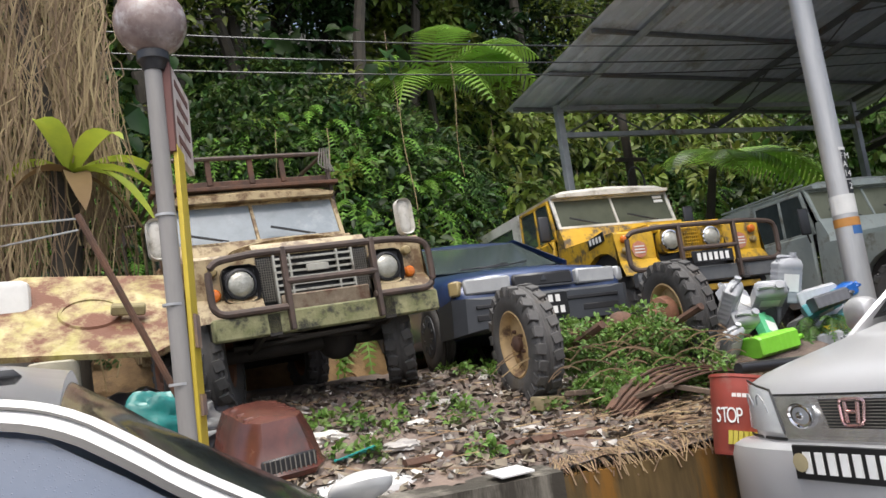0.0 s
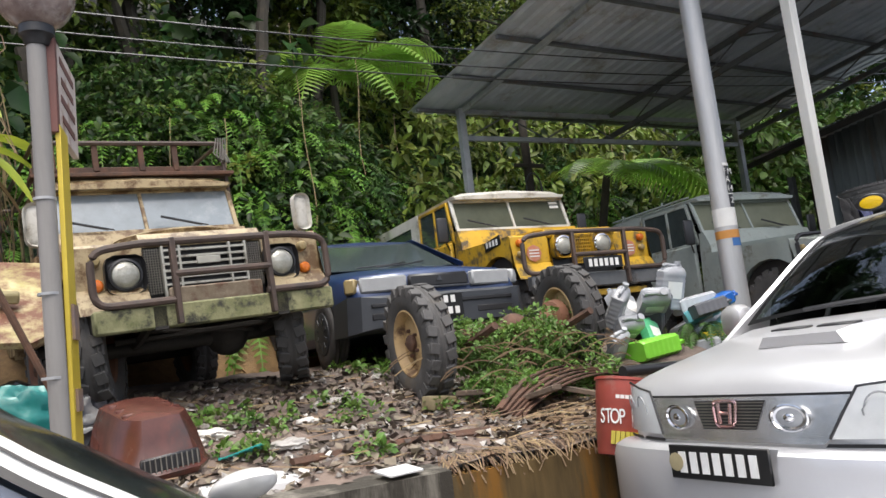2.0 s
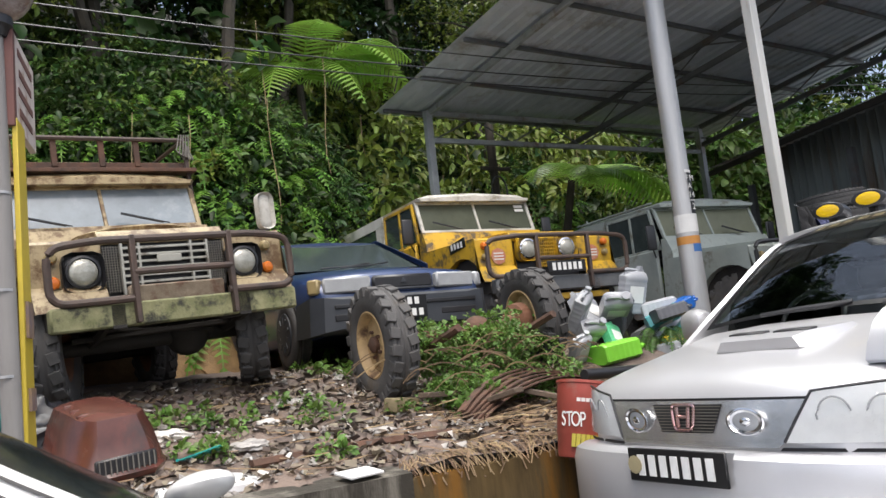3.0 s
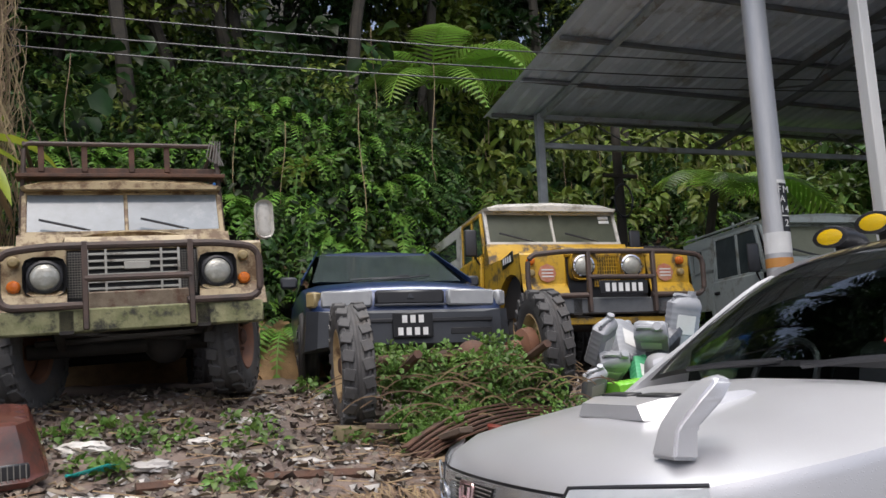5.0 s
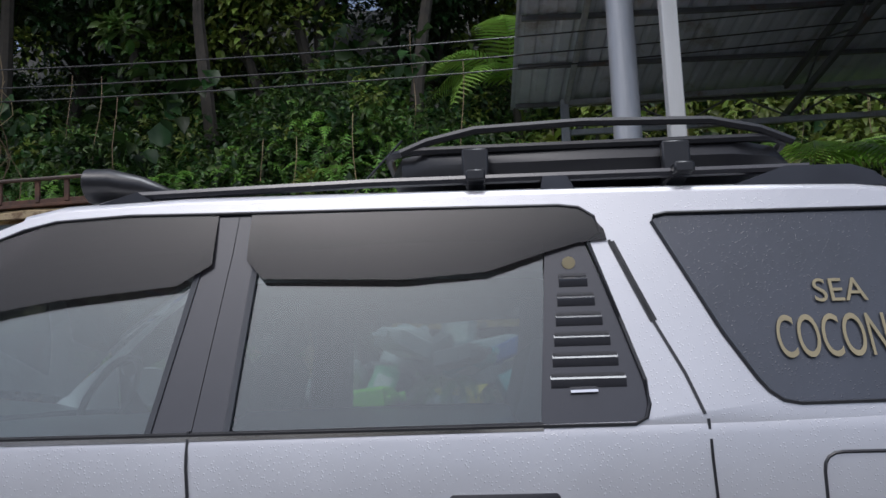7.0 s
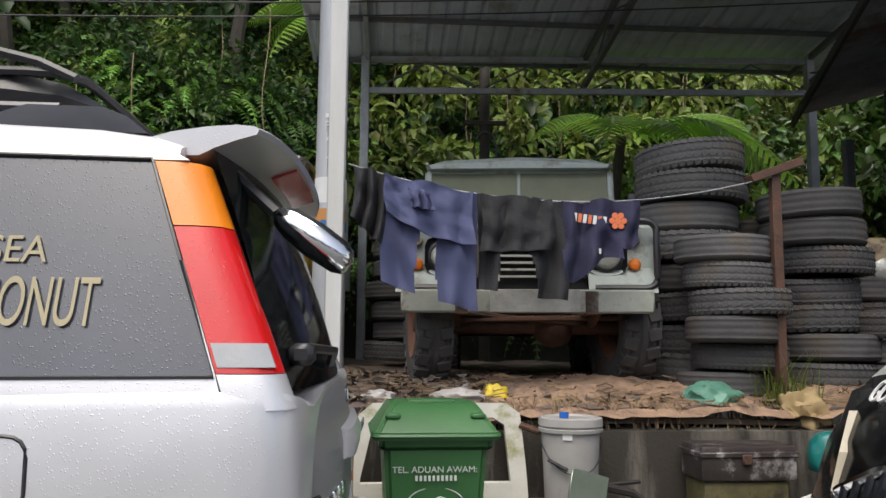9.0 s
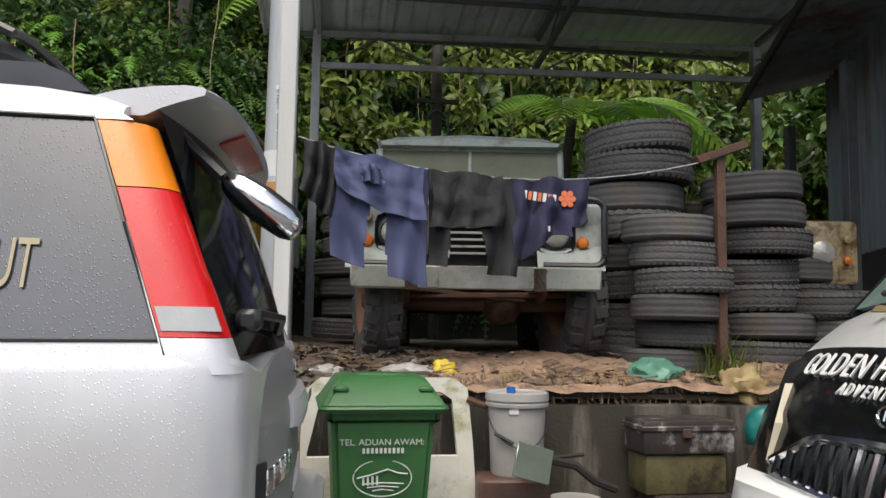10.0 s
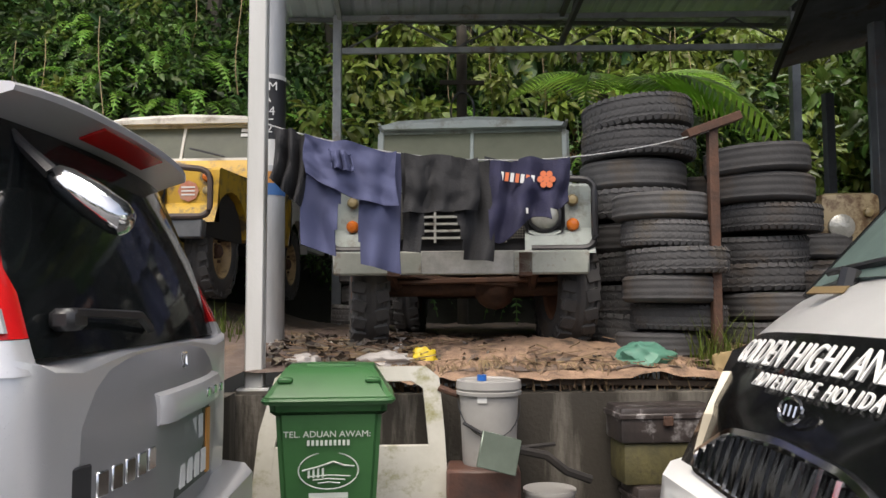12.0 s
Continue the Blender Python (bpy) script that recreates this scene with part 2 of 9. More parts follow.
def disc(bm, c, r, seg=20, axis="y", h=0.01):
    d = {"x": (h, 0, 0), "y": (0, h, 0), "z": (0, 0, h)}[axis]
    c = Vector(c)
    return rod(bm, c - Vector(d) / 2, c + Vector(d) / 2, r, seg)


def words(name, text, size, material, parent, m, depth=0.002, align="CENTER", sx=1.0, label=""):
    """Raised lettering as a mesh in the built-in font; reads along local x, stands along local y."""
    cu = bpy.data.curves.new(name, "FONT")
    cu.body, cu.size, cu.align_x, cu.align_y, cu.extrude = text, size, align, "CENTER", depth
    tmp = bpy.data.objects.new(name, cu)
    me = bpy.data.meshes.new_from_object(tmp)
    bpy.data.objects.remove(tmp)
    me.materials.clear()
    me.materials.append(material)
    ob = new(name, me)
    ob.parent = parent
    ob.matrix_basis = m @ Matrix.Diagonal((sx, 1, 1, 1))
    if label:
        ob["label"] = label
    return ob


def smoothstep(a, b, x):
    t = np.clip((x - a) / (b - a), 0, 1)
    return t * t * (3 - 2 * t)


# ---- terrain ----
EDGE = 4.40


def ground_z(x, y):
    """Height of the raised yard."""
    left = 0.60 + 0.27 * np.clip(y - EDGE, 0, 1.9) + 0.08 * smoothstep(6.3, 8, y)
    right = 0.72 + 0.15 * np.clip(y - EDGE, 0, 1.1)
    w = smoothstep(0.9, 2.6, x)
    return left * (1 - w) + right * w


def bumps(x, y):
    return 0.018 * np.sin(x * 5.1 + y * 3.3) * np.sin(y * 6.2 - x * 2.1) + 0.012 * np.sin(x * 13.7 + 1.3) * np.sin(y * 11.9 + x * 3) + 0.009 * np.sin(x * 29.0) * np.sin(y * 31.0 + 2 * x)


def top(x, y):
    return float(ground_z(x, y) + bumps(x, y))


def hill_foot(x):
    return 9.7 + 1.7 * smoothstep(0.5, 3.0, x) + 2.5 * smoothstep(8.0, 13.0, x) + 0.25 * np.sin(x * 1.7)


def hill_z(x, y):
    d = np.maximum(y - hill_foot(x), 0)
    return ground_z(x, y) + np.minimum(d * 1.5, 1.5 + d * 0.66) * (1 + 0.1 * np.sin(x * 0.9 + y * 0.7))


def sheet(name, xs, ys, f, material, label, category, kind="structure", setback=0.0):
    X, Y = np.meshgrid(xs, ys)
    Y = Y + setback * smoothstep(2.05, 2.4, X) * np.clip((7.0 - Y) / 2.64, 0, 1)
    Z = f(X, Y)
    v = np.stack([X.ravel(), Y.ravel(), Z.ravel()], 1)
    nx, ny = len(xs), len(ys)
    i = (np.arange(ny - 1)[:, None] * nx + np.arange(nx - 1)[None, :]).ravel()
    fc = np.stack([i, i + 1, i + 1 + nx, i + nx], 1)
    return tagged(part(name, (v.tolist(), [], fc.tolist()), material), label, category, "", kind)


sheet("road", np.linspace(-60, 60, 121), np.linspace(-40, 5.0, 41),
      lambda X, Y: -0.20 * smoothstep(2.0, 3.2, -X) + 0.012 * np.sin(X * 2.3) * np.sin(Y * 1.7), M["asphalt"],
      "damp dark asphalt road beside the raised yard", "road")
sheet("ground", np.linspace(-11, 15, 400), np.concatenate([np.linspace(4.36, 7.2, 110), np.linspace(7.3, 16, 60)]),
      lambda X, Y: ground_z(X, Y) + bumps(X, Y), M["soil"], "bare brown dirt yard strewn with litter and weeds", "ground", setback=0.54)
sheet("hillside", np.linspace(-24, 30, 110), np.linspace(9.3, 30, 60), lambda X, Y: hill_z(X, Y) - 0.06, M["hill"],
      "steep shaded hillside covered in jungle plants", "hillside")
# retaining wall along the road
wall = thing("retaining_wall", "low stained concrete retaining wall holding the dirt yard", "wall", kind="structure")
bm = BM()
prism(bm, [(4.22, -0.3), (4.44, -0.3), (4.44, 0.62), (4.22, 0.60)], "x", -11, -2.15)
part("wall_panel", bm, M["concrete"], wall)
bm = BM()
prism(bm, [(4.32, -0.3), (4.46, -0.3), (4.46, 0.57), (4.34, 0.55)], "x", -2.15, 1.6)
part("wall_panel", bm, M["stained"], wall, "wet rust-streaked concrete panel")
bm = BM()
prism(bm, [(4.22, -0.3), (4.44, -0.3), (4.44, 0.70), (4.24, 0.68)], "x", 1.6, 2.16)
part("wall_panel", bm, M["concrete"], wall)
bm = BM()
prism(bm, [(2.16, -0.3), (2.34, -0.3), (2.34, 0.70), (2.16, 0.70)], "y", 4.24, 4.78)
part("wall_panel", bm, M["concrete"], wall)
bm = BM()
prism(bm, [(4.78, -0.3), (5.0, -0.3), (5.0, 0.70), (4.80, 0.68)], "x", 2.30, 14)
part("wall_panel", bm, M["concrete"], wall)

# ---- carport canopy ----
def roof_z(y):
    return 4.86 + 0.108 * (10.6 - y)


canopy = thing("carport_canopy", "steel carport with a corrugated metal roof on painted posts", "carport")
for x, y in ((2.35, 10.57), (8.1, 10.18)):
    bm = BM()
    box(bm, (x, y, (0.7 + roof_z(y)) / 2), (0.11, 0.11, roof_z(y) - 0.75), 0.008)
    part("column", bm, M["frame"], canopy)
bm = BM()
box(bm, (2.40, 5.0, 3.0), (0.10, 0.10, 4.7), 0.008)
box(bm, (2.40, 5.0, 0.69), (0.17, 0.17, 0.03), 0.004)
part("column", bm, M["whitepost"], canopy, "white column streaked with rust")
bm = BM()
box(bm, (8.1, 5.0, 3.0), (0.11, 0.11, 4.6), 0.008)
part("column", bm, M["whitepost"], canopy)
for dz in (0.0, -0.42):
    bm = BM()
    a, b = Vector((2.35, 10.57, 4.78 + dz)), Vector((8.1, 10.18, 4.82 + dz))
    box(bm, (a + b) / 2, ((b - a).length, 0.06, 0.075), 0.005, R(0, 0, math.degrees(math.atan2(b.y - a.y, b.x - a.x))))
    part("truss_chord", bm, M["frame"], canopy)
for i in range(8):
    bm = BM()
    x0 = 2.45 + i * 0.70
    y0 = 10.57 - 0.068 * (x0 - 2.35)
    up = i % 2
    rod(bm, (x0, y0, 4.40 + 0.36 * up), (x0 + 0.70, y0 - 0.05, 4.40 + 0.36 * (1 - up)), 0.014, 6)
    part("truss_web", bm, M["darkframe"], canopy)
for x in (2.38, 5.2, 8.1):
    for dz in ((-0.06,) if x < 3 else (-0.06, -0.40)):
        bm = BM()
        y0, y1 = 10.7, 3.9
        a, b = Vector((x, y0, roof_z(y0) + dz)), Vector((x, y1, roof_z(y1) + dz))
        box(bm, (a + b) / 2, (0.06, (b - a).length, 0.08), 0.005, R(math.degrees(math.atan2(b.z - a.z, b.y - a.y)) + 180))
        part("rafter", bm, M["frame"] if x < 3 else M["darkframe"], canopy)
    if x > 3:
        for k in range(9):
            bm = BM()
            ya, yb = 10.6 - k * 0.74, 10.6 - (k + 1) * 0.74
            up = k % 2
            rod(bm, (x, ya, roof_z(ya) - 0.08 - 0.3 * up), (x, yb, roof_z(yb) - 0.38 + 0.3 * up), 0.013, 6)
            part("rafter_web", bm, M["darkframe"], canopy)
for k in range(7):
    bm = BM()
    y = 10.75 - k * 1.1
    box(bm, (5.35, y, roof_z(y) + 0.005), (7.3, 0.05, 0.055), 0.004)
    part("purlin", bm, M["darkframe"], canopy)
# ribbed sheets
for s in range(9):
    xa = 1.64 + s * 0.82
    vs, fs = [], []
    n = 29
    for y in (10.95, 3.6):
        for i in range(n):
            u = i % 7
            h = 0.028 if u in (2, 3) else 0.0
            vs.append((xa + i * 0.83 / (n - 1), y, roof_z(y) + 0.045 + h + 0.002 * (s % 2)))
    fs = [(i, i + 1, n + i + 1, n + i) for i in range(n - 1)]
    part("roof_sheet", (vs, [], fs), M["roofsheet"], canopy, smooth=False)

# ---- poles, sign ----
M["label_black"] = mat("label_black", (0.02, 0.02, 0.022), rough=0.5, bump=0.02)
M["label_white"] = mat("label_white", (0.75, 0.75, 0.73), (0.62, 0.62, 0.6), rough=0.6, bump=0.02)
M["orange"] = mat("orange_tape", (0.55, 0.26, 0.06), (0.45, 0.2, 0.05), rough=0.6, bump=0.02)
M["bluetape"] = mat("blue_tape", (0.05, 0.16, 0.42), rough=0.6, bump=0.02)
pole = thing("utility_pole", "tall galvanised steel lamp pole with painted bands and a code label", "pole", pose(2.29, 6.0, 0))
bm = BM()
lathe(bm, [(0.0, 0.75), (0.118, 0.75), (0.114, 1.5), (0.108, 2.4), (0.107, 2.42), (0.102, 4.2), (0.096, 7.5), (0.0, 7.5)], 24)
part("shaft", bm, M["galv"], pole)
for z0, z1, mt, r, a0, a1 in ((2.28, 2.70, "label_black", 0.1115, -100, 25), (2.70, 2.73, "label_white", 0.1116, -110, 40), (2.10, 2.28, "label_white", 0.1118, -180, 180),
                             (1.98, 2.06, "orange", 0.1135, -180, 180), (1.90, 1.98, "bluetape", 0.1138, -120, 10)):
    vs, fs = [], []
    n = 25
    for z in (z0, z1):
        for i in range(n):
            a = radians(a0 + (a1 - a0) * i / (n - 1))
            vs.append((r * math.cos(a), r * math.sin(a), z))
    fs = [(i, i + 1, n + i + 1, n + i) for i in range(n - 1)]
    part("band", (vs, [], fs), M[mt], pole)
for txt, z, dx in (("F", 2.64, -0.035), ("M", 2.64, 0.03), ("A", 2.56, -0.01), ("1", 2.47, -0.02), ("4", 2.47, 0.025), ("2", 2.35, 0.01)):
    words("lettering", txt, 0.085, M["label_white"], pole, pose(0.01 + dx, -0.1135, z, 90, 0, 4), 0.001)
bm = BM()
box(bm, (0.01, -0.1135, 2.415), (0.07, 0.002, 0.008))
part("fraction_bar", bm, M["label_white"], pole)

sign = thing("sign_post", "grey steel post with a globe lamp and old sign boards", "sign post", pose(-3.86, 4.62, 0))
SM = mat("signpost_paint", (0.30, 0.29, 0.28), (0.2, 0.19, 0.18), rough=0.6, bump=0.08, dirt=(0.2, 0.1, 0.06), dirt_amt=0.25, streak=True)
bm = BM()
rod(bm, (0.025, 0, 0.55), (-0.005, 0, 2.80), 0.042, 16)
part("post", bm, SM, sign)
bm = BM()
lathe(bm, [(0.0, 2.78), (0.05, 2.78), (0.065, 2.82), (0.078, 2.83), (0.078, 2.87), (0.0, 2.87)], 20)
part("collar", bm, M["plastic"], sign)
bm = BM()
bmesh.ops.create_uvsphere(bm, u_segments=32, v_segments=20, radius=0.175, matrix=pose(0, 0, 3.03))
part("globe", bm, mat("aged_globe", (0.34, 0.27, 0.25), (0.16, 0.11, 0.10), rough=0.18, scale=9, bump=0.05, dirt=(0.42, 0.38, 0.36), dirt_amt=0.35, dirt_scale=6, spec=0.6), sign, "weathered brown plastic globe")
WB = mat("faded_board", (0.62, 0.56, 0.52), (0.5, 0.43, 0.4), rough=0.6, bump=0.05, dirt=(0.32, 0.2, 0.15), dirt_amt=0.3, dirt_scale=6)
RB = mat("dark_red_frame", (0.16, 0.07, 0.06), rough=0.7, bump=0.1)
YB = mat("yellow_board", (0.62, 0.47, 0.05), (0.5, 0.38, 0.04), rough=0.5, bump=0.04, dirt=(0.3, 0.2, 0.1), dirt_amt=0.15)
tilt = R(0, 0, 75)
bm = BM()
box(bm, (0.130, 0.27, 2.61), (0.52, 0.03, 0.44), 0.003, tilt)
part("board", bm, WB, sign, "faded white board with worn lettering")
bm = BM()
box(bm, (0.055, 0.01, 2.60), (0.05, 0.045, 0.46), 0.003, tilt)
part("board_frame", bm, RB, sign)
bm = BM()
box(bm, (0.092, 0.09, 1.55), (0.19, 0.022, 1.72), 0.003, tilt)
part("board", bm, YB, sign, "narrow yellow board")
for z, h in ((1.50, 0.16), (1.15, 0.10)):
    bm = BM()
    box(bm, (0.104, 0.086, z), (0.12, 0.022, h), 0.0, tilt)
    part("worn_print", bm, mat("worn_print", (0.12, 0.10, 0.16), (0.3, 0.2, 0.1), rough=0.6, bump=0.03), sign)
for i in range(4):
    bm = BM()
    box(bm, (0.1335, 0.269, 2.76 - i * 0.095), (0.36 - 0.05 * (i % 2), 0.03, 0.035), 0.0, tilt)
    part("worn_print", bm, RB, sign)
for z in (2.05, 1.62, 1.25):
    bm = BM()
    lathe(bm, [(0.046, z), (0.049, z), (0.049, z + 0.012), (0.046, z + 0.012)], 16)
    part("wire_strap", bm, M["galv"], sign)

# overhead cables
for i, (z0, y0) in enumerate(((4.36, 8.2), (4.53, 8.25), (4.76, 8.3))):
    bm = BM()
    pts = [(x, y0 + 0.04 * x, z0 + 0.052 * x + 0.004 * (x - 1) ** 2 - 0.05) for x in np.linspace(-12, 14, 27)]
    tube(bm, pts, 0.008, 5)
    solid("overhead_cable", bm, M["plastic"], "thin black overhead cable strung before the hillside", "cable", group="overhead cables")
post = thing("lamp_post", "dark timber post carrying a small floodlight", "lamp post", pose(3.98, 11.2, 0))
bm = BM()
rod(bm, (0, 0, 0.8), (0, 0, 5.05), 0.075, 10)
part("post", bm, M["bark"], post)
bm = BM()
box(bm, (0, -0.08, 5.12), (0.26, 0.12, 0.14), 0.02)
part("floodlight", bm, M["label_white"], post, "white floodlight head")
bm = BM()
tube(bm, [(0.16 * math.cos(a), -0.1, 3.75 + 0.26 * math.sin(a)) for a in np.linspace(0, math.tau, 18)[:-1]], 0.016, 5, True)
part("cable_coil", bm, M["plastic"], post)
bm = BM()
box(bm, (0, -0.05, 4.15), (0.6, 0.05, 0.06), 0.005)
part("crossarm", bm, M["bark"], post)

# ---- shed ----
shed = thing("tin_shed", "dark corrugated tin workshop shed with overhanging roof", "shed")
A, B = Vector((6.95, 4.9, 0)), Vector((8.38, 9.0, 0))
d = (B - A).normalized()
nrm = Vector((-d.y, d.x, 0))
for s in range(6):
    vs, fs = [], []
    n = 41
    for z in (1.9, 4.05):
        for i in range(n):
            t = (s + i / (n - 1)) / 6
            p = A + (B - A) * t + nrm * (0.045 * math.cos(i * math.tau / 10) + 0.003 * (s % 2))
            vs.append((p.x, p.y, z))
    fs = [(i, i + 1, n + i + 1, n + i) for i in range(n - 1)]
    part("wall_sheet", (vs, [], fs), M["corr"], shed)
for k in range(6):
    vs, fs = [], []
    n = 33
    for e in (0, 1):
        for i in range(n):
            t = (k + i / (n - 1)) / 6 * 1.25 - 0.16
            p = A + (B - A) * t + (nrm * 0.98 if e == 0 else nrm * -3.2)
            vs.append((p.x, p.y, (3.86 if e == 0 else 4.7) + 0.012 * math.cos(i * 1.57) + 0.05 * t))
    fs = [(i, i + 1, n + i + 1, n + i) for i in range(n - 1)]
    part("roof_sheet", (vs, [], fs), M["corr"], shed)
bm = BM()
p0, p1 = A + (B - A) * -0.16 + nrm * 0.97, A + (B - A) * 1.09 + nrm * 0.97
box(bm, ((p0 + p1) / 2) + Vector((0, 0, 3.82)), ((p1 - p0).length, 0.04, 0.09), 0.004, R(0, 0, math.degrees(math.atan2(d.y, d.x))))
part("fascia", bm, M["underside"], shed)
for t in (1.0, 0.45):
    p = A + (B - A) * t + nrm * 0.45
    bm = BM()
    box(bm, (p.x, p.y, 2.1), (0.1, 0.1, 2.8), 0.006)
    part("post", bm, M["darkframe"], shed)
bm = BM()
c = A + (B - A) * 0.5 - nrm * 3.2
box(bm, (c.x, c.y, 1.7), (5.5, 0.1, 3.2), 0, R(0, 0, math.degrees(math.atan2(d.y, d.x))))
c = A + (B - A) * 1.02 - nrm * 1.6
box(bm, (c.x, c.y, 1.9), (0.1, 3.2, 3.1), 0, R(0, 0, math.degrees(math.atan2(d.y, d.x))))
part("back_wall", bm, M["underside"], shed)
board = thing("notice_board", "faded cream notice board with dark print on the shed", "sign", Matrix.Translation(A + (B - A) * 0.1 + nrm * 0.10 + Vector((0.26, 0.20, 1.80))) @ R(0, 6, -62))
bm = BM()
box(bm, (0, 0, 0), (0.9, 0.02, 0.62), 0.004)
part("panel", bm, mat("cream_panel", (0.55, 0.45, 0.33), (0.45, 0.36, 0.26), rough=0.6, bump=0.04, dirt=(0.3, 0.2, 0.12), dirt_amt=0.2), board)
words("lettering", "PUSAT SERVIS", 0.085, M["label_black"], board, pose(-0.12, -0.012, 0.21, 90), 0.001)
for i in range(3):
    bm = BM()
    box(bm, (-0.12, -0.012, 0.08 - i * 0.1), (0.55 - 0.1 * i, 0.003, 0.03))
    part("print_line", bm, RB, board)

# ---- vegetation ----
def mesh_np(name, V, F, material, label, category, kind="stuff", parent=None):
    me = bpy.data.meshes.new(name)
    k = F.shape[1]
    me.vertices.add(len(V))
    me.vertices.foreach_set("co", V.astype(np.float32).ravel())
    me.loops.add(F.size)
    me.loops.foreach_set("vertex_index", F.astype(np.int32).ravel())
    me.polygons.add(len(F))
    me.polygons.foreach_set("loop_start", np.arange(0, F.size, k, dtype=np.int32))
    me.update(calc_edges=True)
    me.materials.append(material)
    ob = new(name, me)
    if parent is not None:
        ob.parent = parent
        return ob
    return tagged(ob, label, category, "", kind)


def unit(a):
    return a / np.maximum(np.linalg.norm(a, axis=1, keepdims=True), 1e-6)


def leaves(C, axis, up, L, W, fold=0.25):
    """Folded leaves: six corners, four triangles each."""
    axis = unit(axis)
    side = unit(np.cross(axis, up))
    nor = np.cross(side, axis)
    L, W = L[:, None], W[:, None]
    base, tip = C, C + axis * L - nor * L * 0.18
    m1, m2 = C + axis * L * 0.3, C + axis * L * 0.68 - nor * L * 0.05
    l1, r1 = m1 + side * W * 0.5 + nor * W * fold, m1 - side * W * 0.5 + nor * W * fold
    l2, r2 = m2 + side * W * 0.42 + nor * W * fold, m2 - side * W * 0.42 + nor * W * fold
    V = np.stack([base, l1, m1, r1, l2, m2, r2, tip], 1).reshape(-1, 3)
    i = (np.arange(len(C)) * 8)[:, None, None]
    F = np.array([[0, 2, 1], [0, 3, 2], [1, 2, 5], [1, 5, 4], [2, 3, 6], [2, 6, 5], [4, 5, 7], [5, 6, 7]])
    return V, (i + F[None]).reshape(-1, 3)


def clumps(centers, radii, per, size, ratio=0.45, droop=0.5):
    """Leaves on the upper and outer shells of uneven clumps."""
    n = len(centers)
    idx = np.repeat(np.arange(n), per)
    m = len(idx)
    dv = unit(rng.normal(size=(m, 3)) + np.array([0, -0.55, 0.35]))
    rad = radii[idx] * (0.45 + 0.6 * rng.random(m) ** 0.6)
    C = centers[idx] + dv * rad[:, None] * np.array([1.0, 0.9, 0.8])
    ax = dv + rng.normal(size=(m, 3)) * 0.55 + np.array([0, -0.25, -droop])
    up = np.array([0, -0.5, 1.0]) + rng.normal(size=(m, 3)) * 0.45
    s = size[idx] if hasattr(size, "__len__") else size
    L = s * (0.6 + 0.8 * rng.random(m))
    return leaves(C, ax, up, L, L * ratio * (0.8 + 0.4 * rng.random(m)))


def hill_points(n, x0, x1, d0, d1, lift=0.1):
    x = rng.uniform(x0, x1, n)
    y = hill_foot(x) + rng.uniform(d0, d1, n)
    z = hill_z(x, y) + lift
    return np.stack([x, y, z], 1)


# low shrubs over the whole slope
P = hill_points(1450, -9.5, 14, 0.1, 8.5)
P[:, 2] += rng.uniform(0, 0.7, len(P))
mesh_np("hillside_shrubs", *clumps(P, rng.uniform(0.25, 0.6, len(P)), 46, 0.15), M["leaf"], "dense dark green shrubs covering the hillside", "shrubs")
P = hill_points(620, -9.5, 14, 0.1, 8.5, 0.25)
P[:, 2] += rng.uniform(0, 0.8, len(P))
mesh_np("hillside_bushes", *clumps(P, rng.uniform(0.2, 0.5, len(P)), 50, 0.12), M["leaf2"], "mid-green leafy bushes on the hillside", "bushes")
P = hill_points(170, -9.5, 14, 0.3, 8.0, 0.45)
P[:, 2] += rng.uniform(0, 0.6, len(P))
mesh_np("young_shoots", *clumps(P, rng.uniform(0.15, 0.35, len(P)), 40, 0.12), M["leaf3"], "yellow-green young shoots among darker bushes", "shrubs")
P = hill_points(150, 2.0, 12, 0.0, 4.5, 0.6)
P[:, 2] += rng.uniform(0, 1.6, len(P))
mesh_np("broadleaf_saplings", *clumps(P, rng.uniform(0.25, 0.5, len(P)), 40, 0.22, 0.4, 0.9), M["leaf3"], "broad-leaved yellowing saplings behind the carport", "saplings")
P = hill_points(160, -9.5, 14, 0.2, 7.0, 0.2)
mesh_np("dead_leaves", *clumps(P, rng.uniform(0.2, 0.4, len(P)), 22, 0.13), M["leafdry"], "dry brown leaves caught in the undergrowth", "dead leaves")
# large heart-shaped creeper leaves
P = hill_points(60, -8, 9, 1.5, 7.5, 0.7)
P[:, 2] += rng.uniform(0.2, 1.2, len(P))
mesh_np("creeper_leaves", *clumps(P, rng.uniform(0.2, 0.5, len(P)), 8, 0.30, 0.7, 0.9), M["leaf"], "large drooping creeper leaves on the slope", "creeper")

